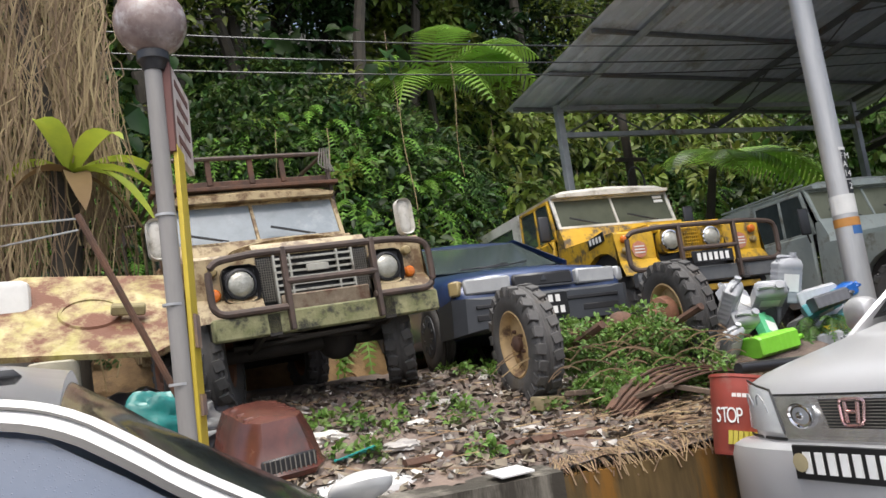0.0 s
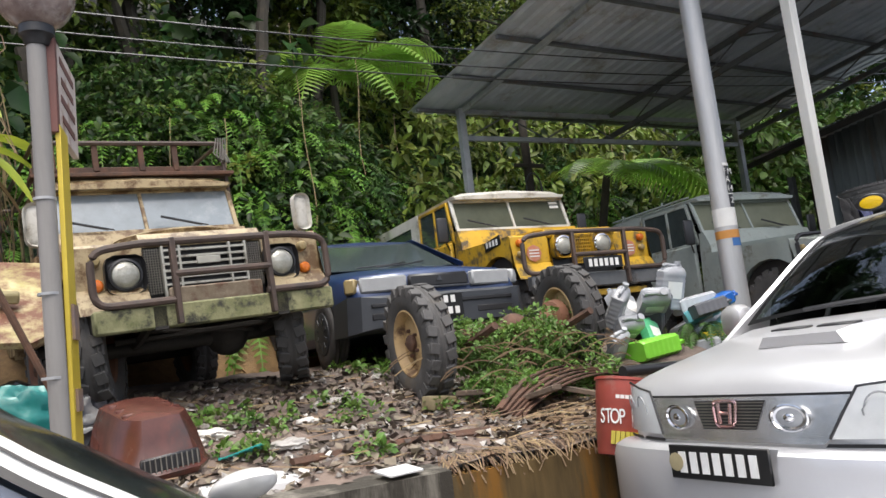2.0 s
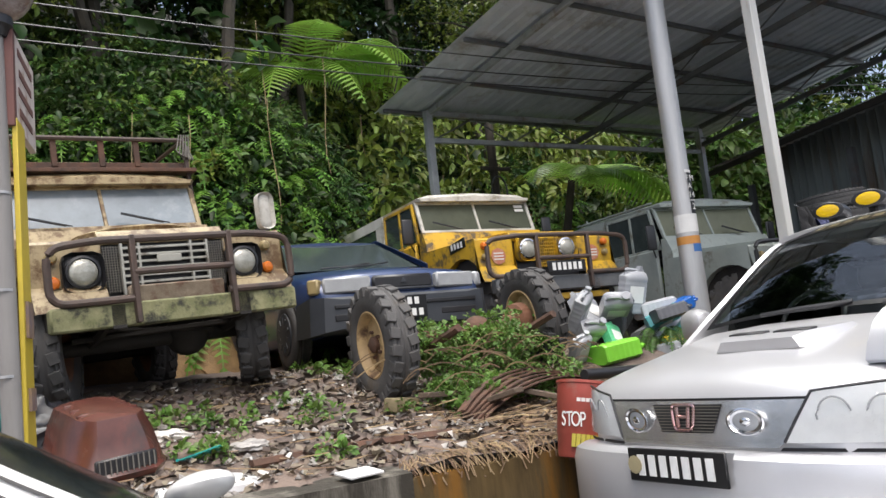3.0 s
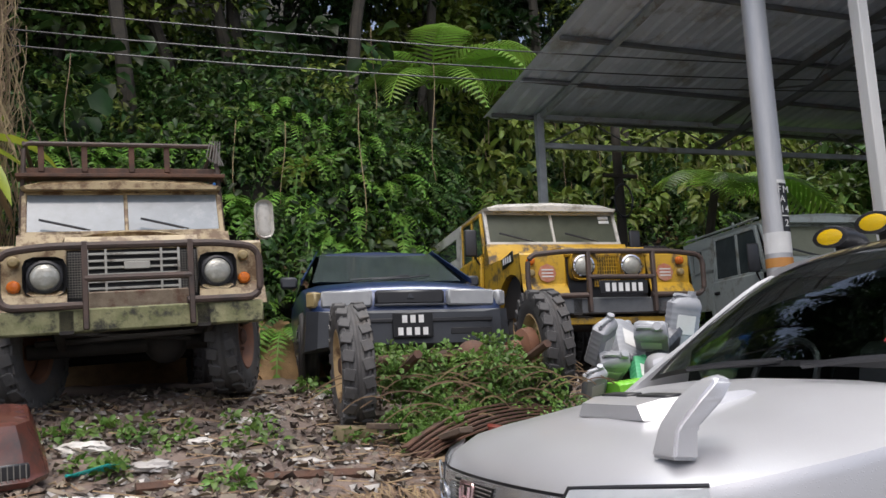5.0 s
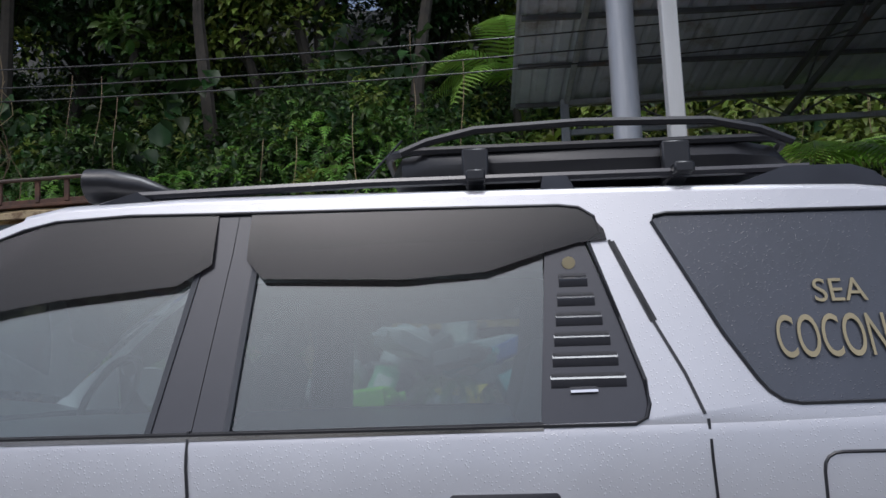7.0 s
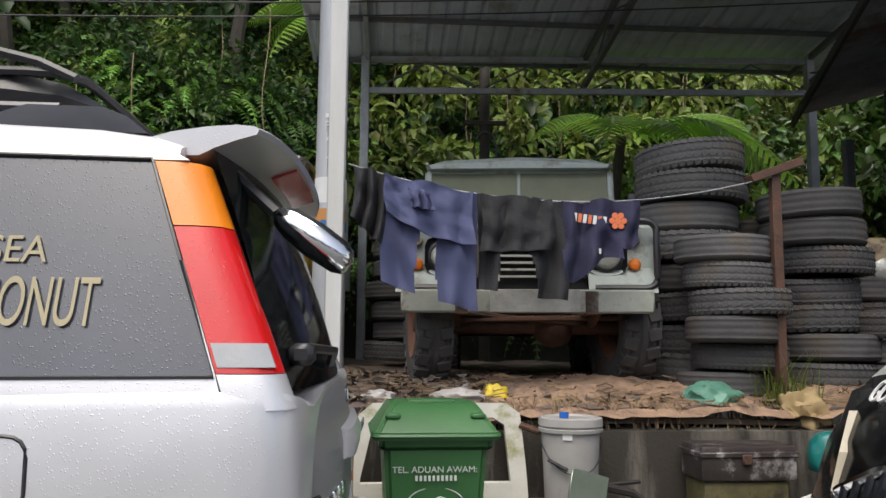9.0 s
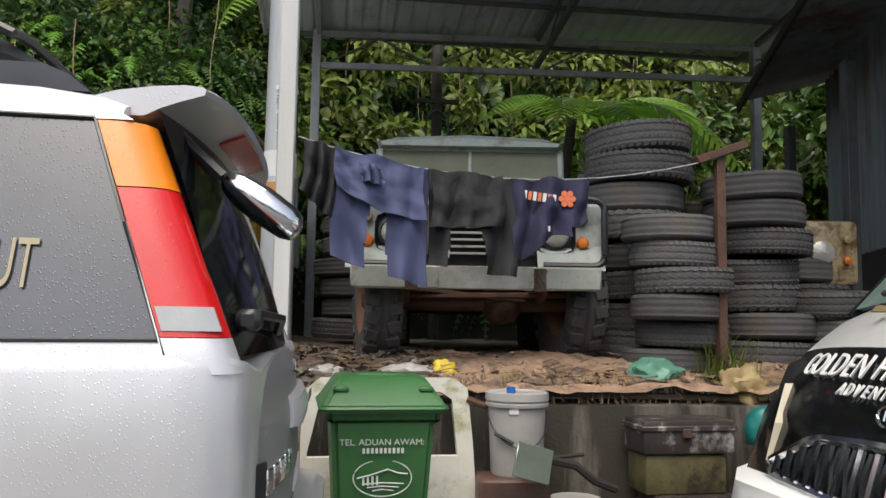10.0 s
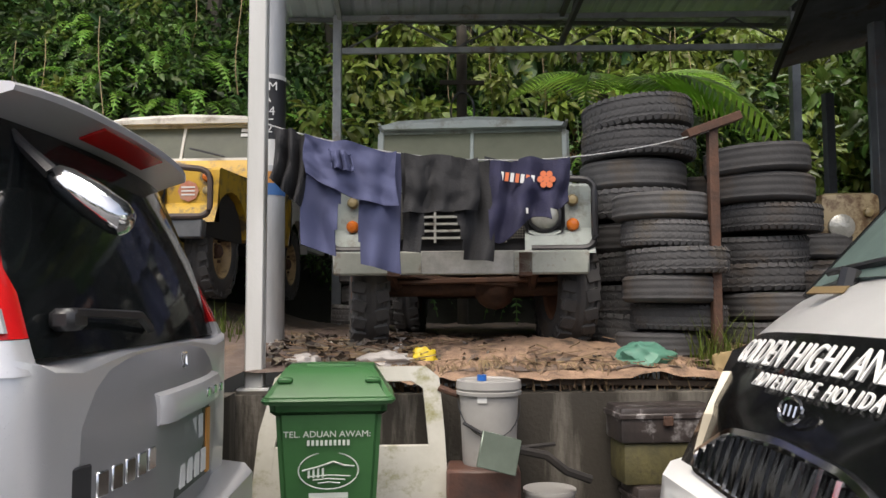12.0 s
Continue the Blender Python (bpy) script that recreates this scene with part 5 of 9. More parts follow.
def body(bm, stations, brow=0.955):
    """A car body lofted through cross-sections (y, half width, sill, shoulder, top); brow: the shoulder's share of the width."""
    loops = []
    for y, hw, zb, zs, zt in stations:
        half = [(hw * 0.86, zb), (hw * 0.965, zb + 0.07), (hw, zb * 0.45 + zs * 0.55), (hw * (brow + 0.97) / 1.955, zs - 0.03), (hw * brow, zs), (hw * 0.80, zt - 0.012), (hw * 0.42, zt + 0.012), (0, zt + 0.02)]
        loops.append([(x, y, z) for x, z in half] + [(-x, y, z) for x, z in half[-2::-1]])
    return loft(bm, loops)


def slab(bm, poly, s, lean, off=0.0, th=0.012):
    """A side piece of (y, z) corners set on the leaning side of a cabin."""
    a = [(s * (lean(z) + off), y, z) for y, z in poly]
    b = [(s * (lean(z) + off - th), y, z) for y, z in poly]
    return loft(bm, [a, b])


def smooth_line(line, n=2):
    """The same line with its corners cut twice."""
    for _ in range(n):
        cut = [line[0]]
        for a, b in zip(line, line[1:]):
            cut += [(a[0] * 0.75 + b[0] * 0.25, a[1] * 0.75 + b[1] * 0.25), (a[0] * 0.25 + b[0] * 0.75, a[1] * 0.25 + b[1] * 0.75)]
        line = cut + [line[-1]]
    return line


def strip(bm, line, w, s, lean, off=0.0, th=0.015):
    """A band along a line of (y, z) on the side of a cabin."""
    loops = []
    for i, (y, z) in enumerate(line):
        (y0, z0), (y1, z1) = line[max(i - 1, 0)], line[min(i + 1, len(line) - 1)]
        d = math.hypot(y1 - y0, z1 - z0)
        ny, nz = -(z1 - z0) / d * w / 2, (y1 - y0) / d * w / 2
        a, b = (y + ny, z + nz), (y - ny, z - nz)
        loops.append([(s * (lean(a[1]) + off), *a), (s * (lean(b[1]) + off), *b), (s * (lean(b[1]) + off - th), *b), (s * (lean(a[1]) + off - th), *a)])
    return loft(bm, loops)


# blue saloon
def blue_saloon():
    t = thing("saloon_car", "dark blue saloon car parked between the old vehicles", "car", pose(-0.95, 6.14, 1.18, 0, 0, -6))
    t.scale = (0.93, 1, 0.94)
    bm = BM()
    body(bm, [(0.06, 0.66, 0.24, 0.52, 0.54), (0.10, 0.76, 0.22, 0.60, 0.66), (0.16, 0.79, 0.22, 0.66, 0.72), (0.65, 0.815, 0.20, 0.76, 0.81), (1.15, 0.82, 0.20, 0.82, 0.87), (2.0, 0.82, 0.20, 0.86, 0.88),
              (3.2, 0.82, 0.2, 0.86, 0.90), (4.0, 0.80, 0.22, 0.84, 0.92), (4.12, 0.74, 0.26, 0.78, 0.86)])
    part("body", bm, M["bluepaint"], t)
    bm = BM()
    loft(bm, [[(x, y, z) for x, z in ((-w, z0), (-w * 0.98, z1), (w * 0.98, z1), (w, z0))] for y, w, z0, z1 in ((-0.02, 0.60, 0.26, 0.50), (0.0, 0.74, 0.24, 0.52), (0.10, 0.83, 0.22, 0.53), (0.45, 0.835, 0.22, 0.50))])
    b = part("front_bumper", bm, M["greytrim"], t, "dark grey plastic bumper")
    bm = BM()
    box(bm, (0, -0.022, 0.44), (1.3, 0.02, 0.03), 0.004)
    box(bm, (-0.48, -0.014, 0.35), (0.34, 0.02, 0.05), 0.004)
    box(bm, (0.48, -0.014, 0.35), (0.34, 0.02, 0.05), 0.004)
    part("bumper_strip", bm, M["plastic"], b)
    bm = BM()
    box(bm, (0, 0.055, 0.625), (0.56, 0.05, 0.12), 0.02)
    part("grille", bm, M["plastic"], t)
    bm = BM()
    box(bm, (0, 0.026, 0.565), (0.58, 0.02, 0.02), 0.005)
    lathe(bm, [(0.03, 0.0), (0.03, -0.012), (0.0, -0.015)], 3, "y", pose(0, 0.03, 0.63, 0, 30))
    part("grille_trim", bm, M["greytrim"], t)
    for s in (-1, 1):
        bm = BM()
        box(bm, (s * 0.50, 0.075, 0.62), (0.40, 0.08, 0.13), 0.015, R(0, 0, s * 8))
        part("headlamp", bm, M["clearlens"], t)
        bm = BM()
        box(bm, (s * 0.745, 0.15, 0.62), (0.10, 0.12, 0.125), 0.015, R(0, 0, s * 40))
        part("indicator", bm, M["olivelens"] if s < 0 else M["clearlens"], t)
        bm = BM()
        lathe(bm, [(0.0, 0), (0.34, 0.0), (0.34, 0.012), (0.0, 0.012)], 24, "x", pose(s * 0.812, 0.75, 0.26))
        part("wheel_arch", bm, M["underside"], t)
        for y in (0.75, 3.2):
            w = wheel(t, (s * 0.76, y, 0.29), 0.29, 0.17, M["greytrim"], s, 0, 0, False)
            bm = BM()
            lathe(bm, [(0.19, 0.075 * s), (0.185, 0.09 * s), (0.06, 0.1 * s), (0.0, 0.1 * s)], 24, "x")
            for k in range(10):
                a = k * 36
                box(bm, R(a) @ Vector((s * 0.098, 0, 0.125)), (0.008, 0.022, 0.06), 0, R(a))
            part("wheel_cover", bm, M["greytrim"], w)
        bm = BM()
        box(bm, (s * 0.90, 1.45, 0.92), (0.16, 0.08, 0.11), 0.02)
        part("door_mirror", bm, M["greytrim"], t)
    lean = lambda z: 0.80 - max(0, z - 0.88) * 0.50
    bm = BM()
    rf = []
    for y, h, z in ((1.80, 0.56, 1.255), (1.95, 0.60, 1.285), (2.6, 0.60, 1.30), (3.0, 0.58, 1.27)):
        rf.append([(-h, y, z - 0.03), (-h * 0.9, y, z), (0, y, z + 0.02), (h * 0.9, y, z), (h, y, z - 0.03)])
    loft(bm, rf)
    part("roof", bm, M["bluepaint"], t)
    bm = BM()
    loft(bm, [[(-0.70, 1.10, 0.885), (0.70, 1.10, 0.885), (0.57, 1.82, 1.255), (-0.57, 1.82, 1.255)], [(-0.70, 1.12, 0.875), (0.70, 1.12, 0.875), (0.57, 1.84, 1.245), (-0.57, 1.84, 1.245)]])
    part("windscreen", bm, M["darkglass"], t)
    for s in (-1, 1):
        bm = BM()
        strip(bm, [(1.08, 0.88), (1.84, 1.26), (2.95, 1.27), (3.75, 0.90)], 0.055, s, lean, 0.012)
        part("pillar", bm, M["bluepaint"], t)
        bm = BM()
        slab(bm, [(1.15, 0.88), (1.85, 1.24), (2.95, 1.25), (3.7, 0.9)], s, lean)
        part("side_window", bm, M["darkglass"], t)
        bm = BM()
        tube(bm, [(s * 0.1 - 0.25, 1.06, 0.90), (s * 0.1 + 0.1, 1.10, 0.92), (s * 0.1 + 0.32, 1.20, 0.955)], 0.008, 5)
        part("wiper", bm, M["plastic"], t)
    bm = BM()
    loft(bm, [[(-0.57, 3.0, 1.26), (0.57, 3.0, 1.26), (0.68, 3.7, 0.9), (-0.68, 3.7, 0.9)], [(-0.57, 2.98, 1.25), (0.57, 2.98, 1.25), (0.68, 3.68, 0.89), (-0.68, 3.68, 0.89)]])
    part("rear_window", bm, M["darkglass"], t)
    bm = BM()
    box(bm, (0, 2.4, 0.90), (1.1, 1.8, 0.02))
    part("cabin_floor", bm, M["seat"], t)
    plate_bars(t, (0.0, -0.045, 0.40), 0.32, 0.19, R(), (3, 4))


blue_saloon()


# silver compact SUV beside the road
def suv():
    t = thing("compact_suv", "silver compact SUV wet with rain, roof basket and amber roof lamps", "car", pose(-1.92, 2.80, 0, 0, 0, -90))
    S = M["silverwet"]
    lean = lambda z: 0.836 if z < 1.05 else 0.836 - (z - 1.05) * 0.285
    bm = BM()
    body(bm, [(0.135, 0.44, 0.32, 0.74, 0.80), (0.175, 0.56, 0.30, 0.80, 0.865), (0.245, 0.66, 0.29, 0.86, 0.915), (0.36, 0.76, 0.28, 0.90, 0.955), (0.52, 0.82, 0.28, 0.935, 0.99), (0.75, 0.845, 0.28, 0.975, 1.035), (1.12, 0.852, 0.28, 1.03, 1.105), (1.22, 0.852, 0.28, 1.055, 1.125), (1.30, 0.852, 0.28, 1.06, 1.12), (1.42, 0.852, 0.28, 1.055, 1.055),
              (3.0, 0.857, 0.28, 1.055, 1.05), (4.0, 0.857, 0.30, 1.06, 1.05), (4.29, 0.856, 0.31, 1.065, 1.05), (4.355, 0.848, 0.32, 1.065, 1.05), (4.395, 0.825, 0.32, 1.06, 1.05), (4.42, 0.78, 0.32, 1.05, 1.04), (4.43, 0.73, 0.34, 1.03, 1.03)], 0.985)
    part("body", bm, S, t)
    # front bumper, lamps and grille
    def shell(bm, xa, xb, za, zb, out=0.0, th=0.03, nx=12, nz=5, dish=0.0):
        """A curved panel of the nose between two slanting ends; xa, xb, za, zb are (bottom, top) or (start, end) pairs."""
        rows_ = []
        for j in range(nz + 1):
            v = j / nz
            row = []
            for i in range(nx + 1):
                u = i / nx
                x0, x1 = xa[0] + (xa[1] - xa[0]) * v, xb[0] + (xb[1] - xb[0]) * v
                x = x0 + (x1 - x0) * u
                z0, z1 = za[0] + (za[1] - za[0]) * u, zb[0] + (zb[1] - zb[0]) * u
                z = z0 + (z1 - z0) * v
                bulge = dish * math.sin(math.pi * u) * math.sin(math.pi * v)
                row.append(bm.verts.new((x, 0.043 + 0.55 * abs(x) ** 2.45 + (z - 0.69) * 0.14 - out - bulge, z)))
            rows_.append(row)
        for a, b in zip(rows_, rows_[1:]):
            for i in range(nx):
                bm.faces.new((a[i], a[i + 1], b[i + 1], b[i]))
        bmesh.ops.solidify(bm, geom=list(bm.faces), thickness=-th)
        return bm

    bm = BM()
    secs = []
    for y, w in ((-0.035, 0.24), (-0.022, 0.38), (0.0, 0.48), (0.04, 0.58), (0.09, 0.67), (0.16, 0.755), (0.25, 0.82), (0.38, 0.86), (0.50, 0.866)):
        secs.append([(k * w, y + dy, z) for k, dy, z in ((-0.97, 0.03, 0.30), (-1, 0.0, 0.36), (-1, 0.0, 0.60), (-0.985, 0.012, 0.645), (-0.95, 0.04, 0.665), (0.95, 0.04, 0.665), (0.985, 0.012, 0.645), (1, 0.0, 0.60), (1, 0.0, 0.36), (0.97, 0.03, 0.30))])
    loft(bm, secs)
    b = part("front_bumper", bm, S, t)
    for x in (-0.43, -0.31, -0.19, 0.19, 0.31, 0.43):
        bm = BM()
        e = 0.028 * (1 if x > 0 else -1)
        shell(bm, (x - 0.04 - e, x - 0.03), (x + 0.028 - e, x + 0.035), (0.435, 0.435), (0.575, 0.575), 0.036, 0.03, 3, 3)
        part("air_slot", bm, M["plastic"], b)
    bm = BM()
    shell(bm, (-0.37, -0.46), (0.37, 0.46), (0.695, 0.695), (0.845, 0.845), 0.0, 0.04, 24, 5)
    part("grille_surround", bm, M["chromewet"], t, "wet chrome grille surround")
    bm = BM()
    shell(bm, (-0.36, -0.38), (0.36, 0.38), (0.682, 0.682), (0.700, 0.700), 0.006, 0.04, 24, 2)
    part("chrome_lip", bm, M["chromewet"], t)
    bm = BM()
    shell(bm, (-0.12, -0.165), (0.12, 0.165), (0.728, 0.728), (0.832, 0.832), 0.005, 0.02, 8, 3)
    g = part("grille", bm, M["plastic"], t, "black mesh grille")
    bm = BM()
    for i in range(9):
        z = 0.735 + i * 0.0112
        h = 0.12 + 0.045 * (z - 0.728) / 0.104
        box(bm, (0, 0.034 + (z - 0.69) * 0.14, z), (2 * h, 0.006, 0.003))
    part("grille_mesh", bm, M["mesh"], g)
    bm = BM()
    tube(bm, rounded([(-0.055, 0.040, 0.832), (0.055, 0.040, 0.832), (0.042, 0.028, 0.738), (-0.042, 0.028, 0.738)], 0.022, 3, True), 0.0065, 6, True)
    for s in (-1, 1):
        rod(bm, (s * 0.028, 0.036, 0.822), (s * 0.022, 0.028, 0.748), 0.008, 6)
    rod(bm, (-0.024, 0.032, 0.787), (0.024, 0.032, 0.787), 0.007, 6)
    part("badge", bm, mat("red_badge", (0.50, 0.22, 0.20), (0.6, 0.5, 0.5), rough=0.2, metal=0.8, bump=0), t, "red-tinted emblem")
    for s in (-1, 1):
        fx = s * 0.255
        fm = pose(fx, 0.043 + 0.55 * 0.255 ** 2.45 + 0.002, 0.772, 8, 0, s * 12)
        bm = BM()
        lathe(bm, [(0.0, 0.004), (0.058, 0.004), (0.066, -0.004), (0.068, -0.012), (0.062, -0.014), (0.056, -0.006), (0.02, 0.0), (0.0, 0.0)], 24, "y", fm @ Matrix.Diagonal((1.05, 1, 0.72, 1)))
        fl = part("fog_lamp", bm, M["chrome"], t)
        bm = BM()
        bmesh.ops.create_uvsphere(bm, u_segments=20, v_segments=10, radius=0.052, matrix=fm @ Matrix.Diagonal((1.05, 0.22, 0.70, 1)))
        part("lamp_glass", bm, M["clearlens"], fl)
        bm = BM()
        bmesh.ops.create_uvsphere(bm, u_segments=12, v_segments=8, radius=0.018, matrix=fm @ Matrix.Translation((0, -0.010, 0)) @ Matrix.Diagonal((1.2, 0.4, 0.9, 1)))
        part("bulb_cover", bm, M["chrome"], fl)
        bm = BM()
        xs = (0.385, 0.475) if s > 0 else (-0.80, -0.78)
        xt = (0.80, 0.78) if s > 0 else (-0.385, -0.475)
        zt = (0.868, 0.905) if s > 0 else (0.905, 0.868)
        shell(bm, xs, xt, (0.70, 0.705) if s > 0 else (0.705, 0.70), zt, 0.004, 0.05, 14, 6, 0.018)
        hl = part("headlamp", bm, M["headlens"], t, "large clear headlamp with rain on the lens")
        for hx_, r_ in ((0.535, 0.058), (0.665, 0.062)):
            bm = BM()
            hm = pose(s * hx_, 0.043 + 0.55 * hx_ ** 2.45 + 0.005, 0.795, 10, 0, s * (30 + 60 * (hx_ - 0.535)))
            tube(bm, [hm @ Vector((r_ * math.cos(a) * (0.9 if a < math.pi else 1.0), -0.004, r_ * math.sin(a))) for a in np.linspace(0, math.tau, 25)[:-1]], 0.0035, 5, True)
            part("reflector_rim", bm, M["clearlens"], hl)
        bm = BM()
        shell(bm, (0.36, 0.37) if s > 0 else (-0.82, -0.82), (0.82, 0.82) if s > 0 else (-0.37, -0.36), (0.672, 0.672), (0.684, 0.684), -0.002, 0.03, 12, 1)
        part("lamp_gap", bm, M["plastic"], hl)
        for y in (0.86, 3.5):
            bm = BM()
            lathe(bm, [(0.0, 0), (0.40, 0.0), (0.40, 0.015), (0.0, 0.015)], 24, "x", pose(s * 0.85, y, 0.33))
            part("wheel_arch", bm, M["underside"], t)
            wheel(t, (s * 0.78, y, 0.33), 0.33, 0.2, M["silver"], s, 0)
    bm = BM()
    shell(bm, (-0.47, -0.47), (0.47, 0.47), (0.845, 0.845), (0.854, 0.854), -0.004, 0.03, 24, 1)
    part("bonnet_gap", bm, M["plastic"], t)
    for s in (-1, 1):
        bm = BM()
        tube(bm, [(s * x, 0.043 + 0.55 * x ** 2.45 + (z - 0.69) * 0.14 - 0.002, z) for x, z in ((0.378, 0.70), (0.42, 0.78), (0.47, 0.87), (0.60, 0.888), (0.78, 0.912))], 0.0055, 5)
        part("headlamp_seal", bm, M["plastic"], t)
    plate_bars(t, (0.0, -0.055, 0.61), 0.46, 0.125, R(), (7,))
    bm = BM()
    lathe(bm, [(0.0, 0.0), (0.03, 0.0), (0.035, -0.012), (0.0, -0.014)], 12, "y", pose(-0.19, -0.06, 0.61))
    part("plate_emblem", bm, M["gold"], t)
    # bonnet scoop, corner mirror
    bm = BM()
    loft(bm, [[(x, y, z) for x, z in ((-w, z0), (-w * 0.85, z1), (w * 0.85, z1), (w, z0))] for y, w, z0, z1 in ((0.62, 0.20, 1.03, 1.075), (0.70, 0.24, 1.035, 1.10), (1.0, 0.25, 1.07, 1.115), (1.1, 0.22, 1.08, 1.095))])
    sc = part("bonnet_scoop", bm, S, t)
    for x in (-0.11, 0.11):
        bm = BM()
        box(bm, (x, 0.75, 1.106), (0.17, 0.06, 0.01), 0.004, R(6))
        part("scoop_slot", bm, M["plastic"], sc)
    bm = BM()
    loft(bm, [[(0.62 + dx * w, y + dy * w, z) for dx, dy in ((-0.5, -0.42), (0.5, -0.42), (0.5, 0.42), (-0.5, 0.42))] for y, z, w in ((0.40, 0.955, 0.10), (0.42, 1.03, 0.085), (0.50, 1.10, 0.10), (0.56, 1.15, 0.075), (0.57, 1.165, 0.02))])
    bmesh.ops.bevel(bm, geom=list(bm.edges), offset=0.008, segments=2, affect="EDGES")
    part("wing_mirror", bm, S, t, "silver kerb-view mirror on the wing")
    # side vent
    bm = BM()
    slab(bm, [(0.975, 0.855), (0.985, 0.89), (1.02, 0.945), (1.05, 0.955), (1.24, 0.968), (1.25, 0.96), (1.205, 0.87), (1.19, 0.86)], 1, lambda z: 0.862)
    v = part("side_vent", bm, M["plastic"], t, "black louvred wing vent")
    for i in range(3):
        bm = BM()
        slab(bm, [(1.02 + 0.012 * i, 0.872 + i * 0.029), (1.03 + 0.012 * i, 0.886 + i * 0.029), (1.185 + 0.012 * i, 0.893 + i * 0.029), (1.178 + 0.012 * i, 0.877 + i * 0.029)], 1, lambda z: 0.866, 0, 0.006)
        part("vent_slot", bm, M["silver"], v)
    # cabin sides: one silver panel a side, cut out for the door glass and the quarter window
    roofline = [(1.12, 1.03), (1.20, 1.09), (1.351, 1.211), (1.515, 1.333), (1.60, 1.402), (1.689, 1.471), (1.77, 1.53), (1.847, 1.58), (1.93, 1.616), (2.012, 1.634), (2.341, 1.645),
                (2.70, 1.642), (3.35, 1.632), (3.80, 1.622), (3.99, 1.614), (4.10, 1.598), (4.15, 1.58), (4.181, 1.560)]
    topline = [(1.505, 1.272), (1.554, 1.322), (1.69, 1.440), (1.77, 1.50), (1.847, 1.548), (1.93, 1.585), (2.01, 1.606), (2.20, 1.616), (2.416, 1.612), (2.90, 1.606), (3.28, 1.600), (3.33, 1.592), (3.365, 1.565), (3.375, 1.52)]
    louvre_edge = [(3.345, 1.497), (3.40, 1.30), (3.441, 1.15), (3.444, 1.095), (3.435, 1.065), (3.41, 1.052)]
    qwin = [(3.502, 1.545), (3.51, 1.562), (3.54, 1.568), (4.109, 1.561), (4.190, 1.330), (4.272, 1.093), (3.76, 1.088), (3.725, 1.096), (3.70, 1.117), (3.681, 1.145), (3.625, 1.255)]

    def cutout(bm, outer, holes, s, off, th):
        """A side panel with openings."""
        es = []
        for loop in (outer, *holes):
            vs = [bm.verts.new((s * (lean(z) + off), y, z)) for y, z in loop]
            es += [bm.edges.new((vs[i], vs[(i + 1) % len(vs)])) for i in range(len(vs))]
        bmesh.ops.triangle_fill(bm, edges=es, use_beauty=True, use_dissolve=False)
        bmesh.ops.recalc_face_normals(bm, faces=bm.faces)
        bmesh.ops.solidify(bm, geom=list(bm.faces), thickness=th)
        return bm

    def ringed(loop, s, off):
        return [(s * (lean(z) + off), y, z) for y, z in loop]

    for s in (-1, 1):
        bm = BM()
        cutout(bm, roofline + [(4.112, 1.560), (4.274, 1.098), (4.29, 1.045), (1.12, 1.02)], [topline + louvre_edge + [(1.50, 1.050)], qwin], s, 0.012, 0.03)
        part("cabin_side", bm, S, t, "silver side panel beaded with rain")
        for loop in (qwin, topline + louvre_edge + [(1.50, 1.050)]):
            bm = BM()
            tube(bm, ringed(loop, s, 0.013), 0.0045, 5, True)
            part("window_seal", bm, M["plastic"], t)
        # black sash, glass and smoky visors
        bm = BM()
        slab(bm, topline[:9] + [(2.402, 1.504), (2.191, 1.507), (1.992, 1.476), (1.90, 1.460), (1.794, 1.425), (1.594, 1.290), (1.514, 1.255)], s, lean, 0.004, 0.012)
        part("window_sash", bm, M["gloss_black"], t)
        bm = BM()
        slab(bm, topline[8:] + [(3.26, 1.500), (3.10, 1.512), (2.80, 1.512), (2.60, 1.500), (2.525, 1.49)], s, lean, 0.004, 0.012)
        part("window_sash", bm, M["gloss_black"], t)
        gl = M["glass"] if s > 0 else M["glassfar"]
        bm = BM()
        slab(bm, [(1.50, 1.05), (1.51, 1.26), (1.60, 1.36), (1.84, 1.53), (2.05, 1.585), (2.42, 1.59), (2.36, 1.05)], s, lean, 0, 0.004)
        part("front_window", bm, gl, t)
        bm = BM()
        slab(bm, [(2.50, 1.05), (2.50, 1.58), (3.24, 1.58), (3.22, 1.05)], s, lean, 0, 0.004)
        part("rear_window", bm, gl, t)
        vis = lambda z: lean(z) + 0.006 + 0.055 * max(0, 1.61 - z)
        bm = BM()
        loft(bm, [[(s * (vis(a[1]) + 0.006), *a), (s * (vis((a[1] + b_[1]) / 2) + 0.009), (a[0] + b_[0]) / 2, (a[1] + b_[1]) / 2), (s * (vis(b_[1]) + 0.006), *b_), (s * (vis(b_[1]) + 0.002), *b_), (s * (vis(a[1]) + 0.002), *a)]
                  for a, b_ in zip([(1.509, 1.270), (1.60, 1.363), (1.69, 1.438), (1.847, 1.546), (2.01, 1.604), (2.20, 1.614), (2.33, 1.612), (2.43, 1.608)],
                               [(1.524, 1.213), (1.658, 1.280), (1.760, 1.318), (1.923, 1.363), (2.06, 1.386), (2.20, 1.400), (2.351, 1.415), (2.43, 1.470)])])
        part("rain_visor", bm, M["smoky"], t, "smoky plastic window visor")
        bm = BM()
